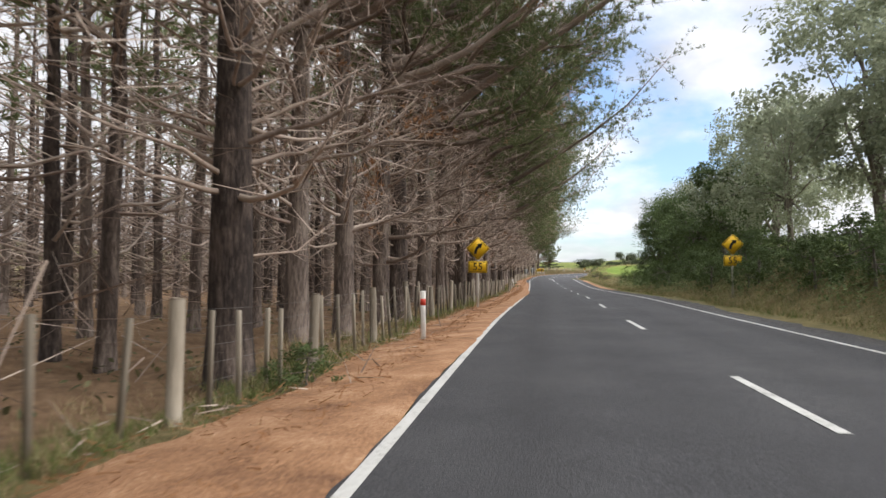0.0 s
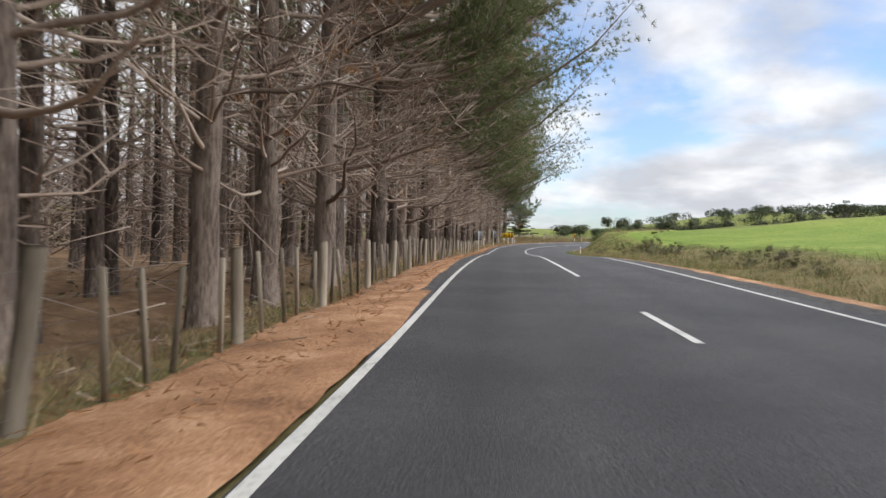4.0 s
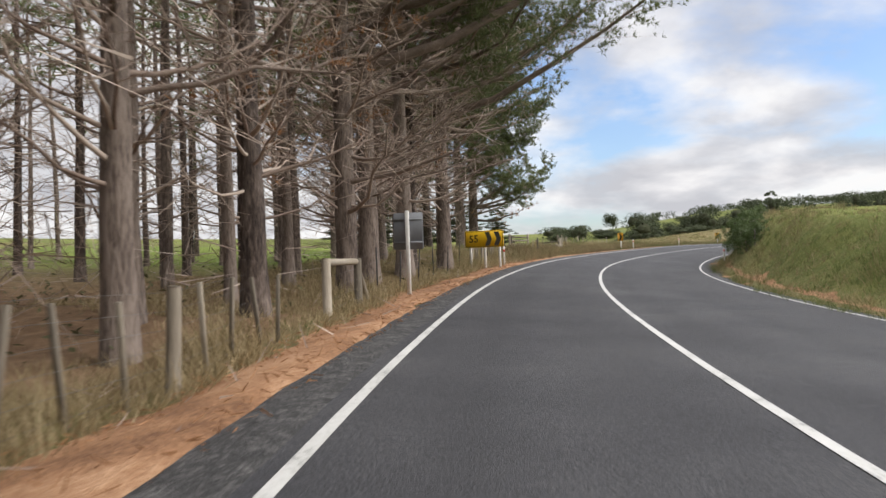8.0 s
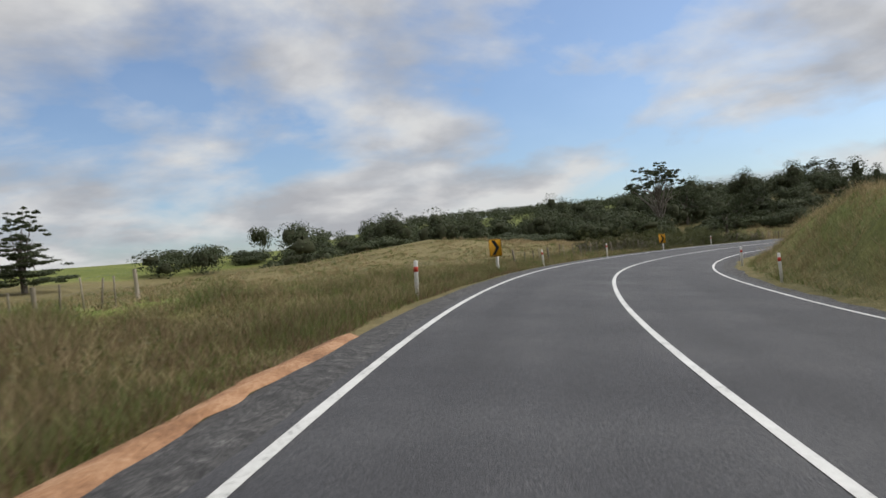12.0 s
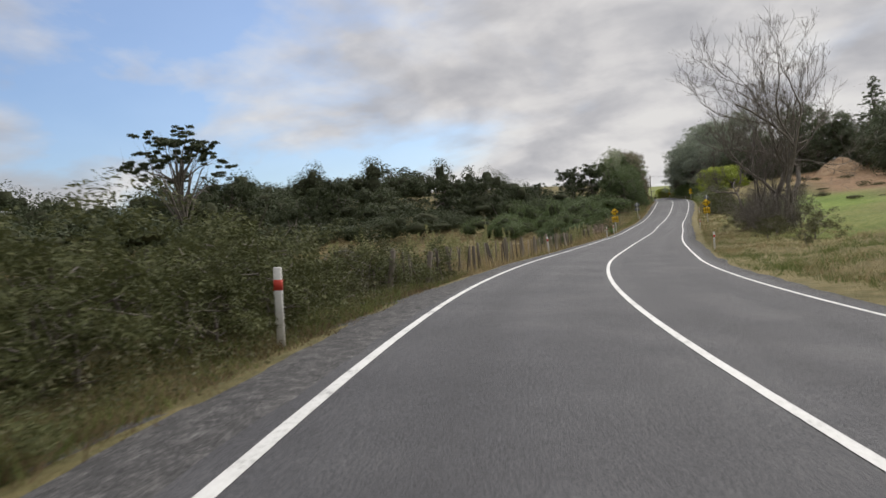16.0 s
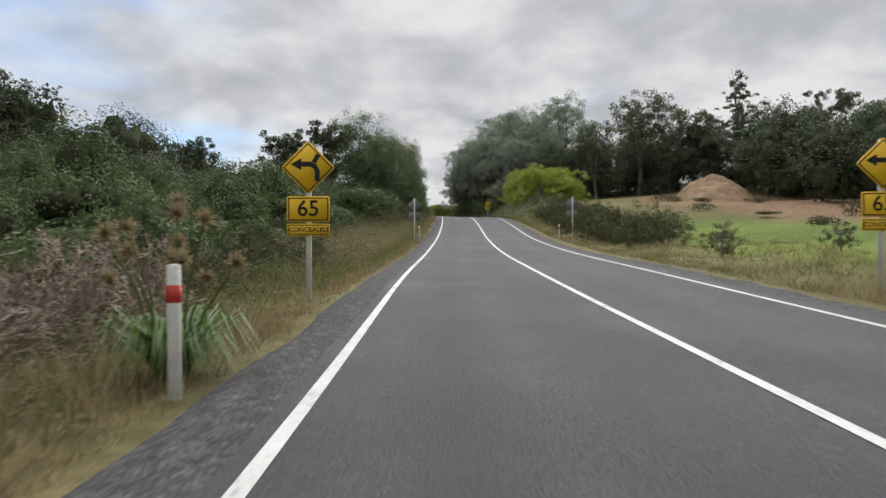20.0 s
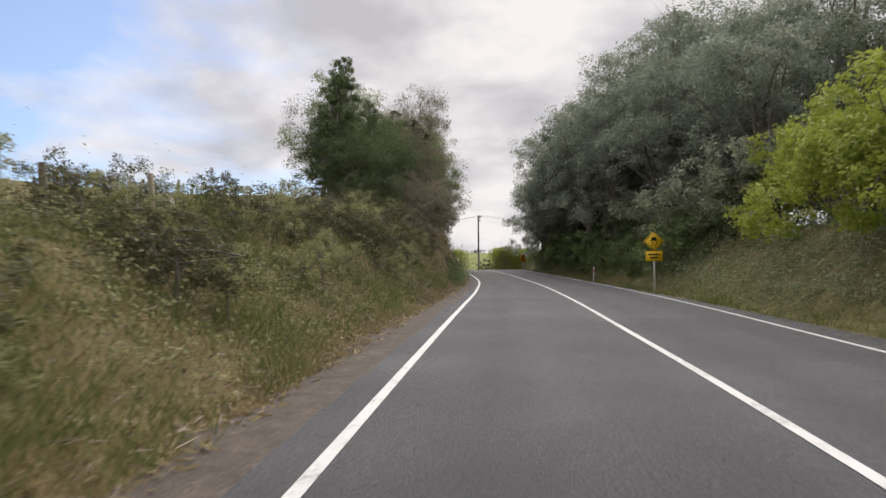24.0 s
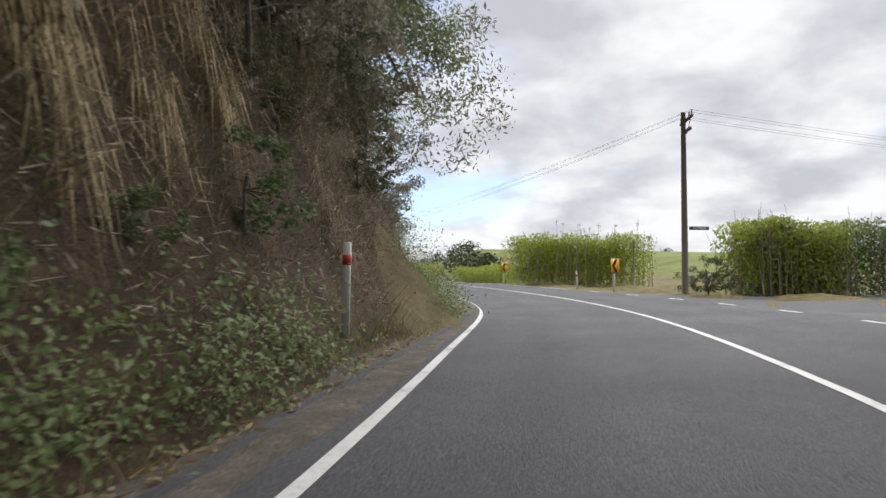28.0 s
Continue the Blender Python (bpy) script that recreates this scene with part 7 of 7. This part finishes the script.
plant(SHRUB_OLIVE[0], on_ground(350.2, 310.2, 0, 1.0), "rough shrub at the foot of the pole", "shrub")
plant(SHRUB_MID[1], on_ground(352.6, 310.6, 90, 0.9), "rough shrub at the foot of the pole", "shrub")
thin = thing("marker_pole", "thin grey steel pole beyond the junction", "pole", "", on_ground(367.8, 317.6, 0, 1, 0))
part("pole", tube(Geo(), [(0, 0, -0.3), (0, 0, 3.2)], [0.04, 0.04], 8).mesh("pole", ALUMINIUM, True), thin)
part("cap", tube(Geo(), [(0, 0, 3.2), (0, 0, 3.26)], [0.06, 0.05], 8).mesh("cap", ALUMINIUM, True), thin)

# ---- small things of the middle stretches ----
def rail_gate(s, d, turn, length, label):
    ob = thing("timber_gate", label, "gate", "", spot(s, d, 0, turn))
    for x in (0, length):
        part("post", tube(Geo(), [(x, 0, -0.4), (x, 0, 1.2), (x, 0, 1.25)], [0.11, 0.105, 0.08], 10).mesh("post", TIMBER, True), ob)
    for z in (0.3, 0.62, 0.95):
        part("rail", box(Geo(), length, 0.05, 0.13, (length / 2, -0.09, z), pose(0, 0, 0, 0, random.uniform(-1, 1), 0)).mesh("rail", TIMBER_DARK), ob)
    return ob


stile = thing("fence_stile", "weathered timber stay frame in the roadside fence", "fence frame", "", spot(168.4, -5.75, 0, 88))
for x in (0, 2.1):
    part("post", tube(Geo(), [(x, 0, -0.4), (x, 0, 1.1), (x, 0, 1.14)], [0.095, 0.09, 0.07], 10).mesh("post", TIMBER, True), stile)
part("rail", tube(Geo(), [(-0.05, 0.02, 1.06), (2.15, 0.02, 1.06)], [0.07, 0.07], 8).mesh("rail", TIMBER, True), stile)
part("stay", tube(Geo(), [(2.1, 0, 0.95), (3.2, 0.05, -0.05)], [0.06, 0.06], 8).mesh("stay", TIMBER, True), stile)
rail_gate(219.3, -9.0, 150, 3.4, "old dark timber gate between round posts")
rail_gate(216.0, -12.5, 80, 3.2, "old dark timber rails of a stock yard")
rail_gate(213.0, -14.5, 95, 3.6, "old dark timber rails of a stock yard")
stay = thing("leaning_board", "pale timber board leaning on a fence post", "board", "", spot(74.5, -5.05, 0, 80))
part("plank", box(Geo(), 1.25, 0.03, 0.16, (-0.5, 0.0, 0.42), pose(0, 0, 0.02, 0, 42, 0)).mesh("plank", WHITE), stay)
board2 = thing("leaning_board", "pale timber board leaning on the gate post", "board", "", spot(218.6, -8.7, 0, 60))
part("plank", box(Geo(), 1.1, 0.04, 0.2, (-0.3, 0.0, 0.3), pose(0, 0, 0, 0, 30, 0)).mesh("plank", TIMBER), board2)


def flax(m, label, blades_n=90, size=1.0, seed=1, mat=None, group="flax and lilies", arch=0.0):
    r_ = np.random.default_rng(seed)
    ob = thing("flax_bush", label, "flax", group, m)
    g = Geo()
    for _ in range(blades_n):
        a, l, w = r_.uniform(0, 2 * np.pi), size * r_.uniform(0.7, 1.3), 0.028 * size
        out = np.array([math.cos(a), math.sin(a), 0])
        side = np.array([-out[1], out[0], 0]) * w
        sp = r_.uniform(0.15 + arch * 0.2, 0.6 + arch * 0.4)
        p = [out * 0.05, out * l * sp * 0.5 + [0, 0, l * 0.6], out * l * sp + [0, 0, l * 0.92], out * l * sp * (1.6 - 0.15 * arch) + [0, 0, l * (r_.uniform(0.7, 1.0) - 0.45 * arch)]]
        v = np.concatenate([[q - side * k, q + side * k] for q, k in zip(p, (0.7, 1, 0.7, 0.05))])
        g.add(v, [[0, 1, 3, 2], [2, 3, 5, 4], [4, 5, 7, 6]])
    part("leaf_fan", g.mesh("leaf_fan", mat or GRASS_GREEN), ob)
    return ob


LILY_LEAF = material("lily_leaves", [(0.2, (0.05, 0.09, 0.02)), (0.5, (0.10, 0.17, 0.04)), (0.85, (0.20, 0.29, 0.08))], 2, 12, 0.4, 0, island=0.5, translucent=0.3)
lily = flax(spot(377.1, -4.72, -0.03, 0), "green strap-leaved lily clump with tall seed heads", 230, 0.56, 5, LILY_LEAF, arch=1.0)
r = np.random.default_rng(77)
for _ in range(15):
    top = np.array([r.normal() * 0.4, r.normal() * 0.4, r.uniform(0.9, 1.6)])
    stalk = part("stalk", tube(Geo(), [top * [0.2, 0.2, 0], top * [0.5, 0.5, 0.6], top], [0.012, 0.011, 0.008], 4, False).mesh("stalk", GRASS_GREEN), lily, "upright pale stalk")
    head = Geo()
    tufts(head, np.array([top]), r, 110, 0.13, 0.011)
    part("seed_head", head.mesh("seed_head", GRASS_DRY), stalk, "round dry seed head")
for i, (s, d, q) in enumerate([(509.5, -6.3, 1.1), (511, -6.7, 1.3), (512.6, -6.4, 1.2), (514.2, -6.8, 1.3), (507.5, -6.6, 1.1), (516, -6.6, 1.1)]):
    flax(spot(s, d, -0.1, 55 * i), "drooping tussock of long dry and green leaves on the bank", 150, q, 80 + i, (GRASS_DRY, GRASS_GREEN)[i % 2], "tussocks on the bank")
for i, (s, d, q) in enumerate([(311, 7.8, 1.7), (313.5, 8.6, 1.9), (316, 8.2, 1.6), (309, 9.0, 1.5), (318.5, 9.2, 1.7)]):
    flax(spot(s, d, -0.05, 40 * i), "large upright flax bush on the roadside bank", 110, q, 60 + i)


def fern(m, label, fronds, length, seed, stem=0.0):
    """Arching fronds with two rows of tapering leaflets."""
    r_ = np.random.default_rng(seed)
    ob = thing("fern", label, "fern", "ferns on the banks", m)
    if stem:
        part("trunk", tube(Geo(), [(0, 0, -0.2), (0.03, 0, stem * 0.5), (0, 0.02, stem)], [0.09, 0.07, 0.06], 8, True).mesh("trunk", BARK_GREY, True), ob, "slim fibrous trunk")
    for k in range(fronds):
        a, l, rise = 2.4 * k + r_.uniform(-0.3, 0.3), length * r_.uniform(0.75, 1.1), r_.uniform(0.3, 0.75)
        out = np.array([math.cos(a), math.sin(a), 0])
        side = np.array([-out[1], out[0], 0])
        g = Geo()
        u = np.linspace(0, 1, 22)
        mid = out * (u * l)[:, None] + np.array([0, 0, 1.0]) * (rise * l * np.sin(u * 2.3))[:, None]
        tube(g, mid[::3], np.linspace(0.012, 0.003, 8), 4, False)
        for i in range(2, 22):
            w = 0.26 * l * math.sin(0.35 + 2.6 * u[i]) * (1 - 0.35 * u[i])
            for way in (-1, 1):
                tip = mid[i] + side * way * w + out * w * 0.35 - np.array([0, 0, 0.2 * w])
                g.add([mid[i] - out * 0.022, mid[i] + out * 0.022, (mid[i] + tip) / 2 + out * 0.03, tip, (mid[i] + tip) / 2 - out * 0.03], [[0, 1, 2, 4]])
                g.add([(mid[i] + tip) / 2 + out * 0.03, tip, (mid[i] + tip) / 2 - out * 0.03], [[0, 1, 2]])
        part("frond", g.mesh("frond", LEAF_FERN), ob, "", pose(0, 0, stem))
    return ob


LEAF_FERN = material("fern_leaves", [(0.15, (0.12, 0.17, 0.05)), (0.5, (0.22, 0.30, 0.09)), (0.85, (0.36, 0.44, 0.17))], 1.0, 8, 0.6, 0, island=0.3, translucent=0.45, spec=0.12)
for i, (s, d, l, stem) in enumerate([(511.5, 6.0, 1.7, 1.6), (517.0, -6.2, 1.0, 0.0)]):
    fern(spot(s, d, -0.05, 70 * i), "bright green fern with arching fronds on the bank", 9, l, 500 + i, stem)


def weed(m, label, seed):
    """A tall leafy spire."""
    r_ = np.random.default_rng(seed)
    ob = thing("tall_weed", label, "weed", "tall weeds along the fence", m)
    g, l = Geo(), Geo()
    for _ in range(4):
        x, y, h = r_.normal() * 0.14, r_.normal() * 0.14, r_.uniform(1.2, 2.0)
        tube(g, [(x * 0.3, y * 0.3, -0.05), (x, y, h)], [0.012, 0.004], 4, False)
        n = 90
        z = r_.uniform(0.25, 1.0, n)
        p = np.stack([x * z + r_.normal(size=n) * 0.12 * (1.15 - z), y * z + r_.normal(size=n) * 0.12 * (1.15 - z), z * h], 1)
        leaves(l, p, r_.normal(size=p.shape) + [0, 0, 0.4], 0.075 * r_.uniform(0.6, 1.3, n), 0.3, r_)
    part("stem", g.mesh("stem", GRASS_DRY), ob)
    part("foliage", l.mesh("foliage", WEED_LEAF), ob)
    return ob


first = weed(spot(322, -6.4, 0, 0), "tall pale-green weed spires standing in dry grass", 400)
second = weed(spot(327, -7.0, 0, 60), "tall pale-green weed spires standing in dry grass", 401)
for k in range(40):
    s = r.uniform(318, 372)
    copy_thing((first, second)[k % 2], spot(s, -5.7 - r.random() * (5 if s < 345 else 2), -0.04, r.uniform(0, 360), r.uniform(0.7, 1.15)))
mound = Geo()
ang = np.linspace(0, 2 * np.pi, 61)[:-1]
rings = np.linspace(0, 1, 22)
MX, MY = 272.0, 257.0
v = []
for q in rings:
    for a in ang:
        x, y = 8.5 * q * math.cos(a), 5.0 * q * math.sin(a)
        rough = noise.noise(Vector((x * 0.45, y * 0.45, 5))) * 0.75 + noise.noise(Vector((x * 1.6, y * 1.6, 9))) * 0.28
        v.append((MX + x, MY + y, float(ground_at([MX + x], [MY + y])[0]) - 0.25 + (1 - q**2) * (2.9 + rough)))
f = [[i * 60 + j, (i + 1) * 60 + j, (i + 1) * 60 + (j + 1) % 60, i * 60 + (j + 1) % 60] for i in range(21) for j in range(60)]
tagged(new("earth_mound", mound.add(v, f).mesh("earth_mound", material("dry_brush_heap", [(0.3, (0.13, 0.085, 0.05)), (0.5, (0.30, 0.20, 0.12)), (0.7, (0.48, 0.36, 0.23))], 0.8, 6, 0.95, 1.0), True)), "rough heap of dry brown earth and brush in a field", "mound")

# a dead shrub beside the lilies
dead = bare_tree(141, 2.1, 0.035, 3, 5, 0.0, TWIG)
for s, d, turn, q in [(378.4, -6.0, 0, 0.95), (380.2, -6.4, 120, 0.95), (376.8, -6.6, 240, 0.9), (378.8, -7.2, 60, 1.1)]:
    ob = thing("dead_shrub", "tangled leafless grey shrub in roadside scrub", "shrub", "dead shrubs", spot(s, d, -0.02, turn, q))
    for name, me in dead[1]:
        part(name, me, ob)

trough = thing("stock_trough", "pale concrete stock trough behind the bank's scrub", "trough", "", spot(473, -13.6, 0.35, 12))
part("basin", box(Geo(), 2.3, 1.1, 0.75, (0, 0, 0.3), bevel=0.06).mesh("basin", WHITE), trough)
part("rim", ring_frame(2.36, 1.16, 0.1, WHITE, 0.03, 0.0), trough, "", pose(0, 0, 0.69, -90, 0, 0))
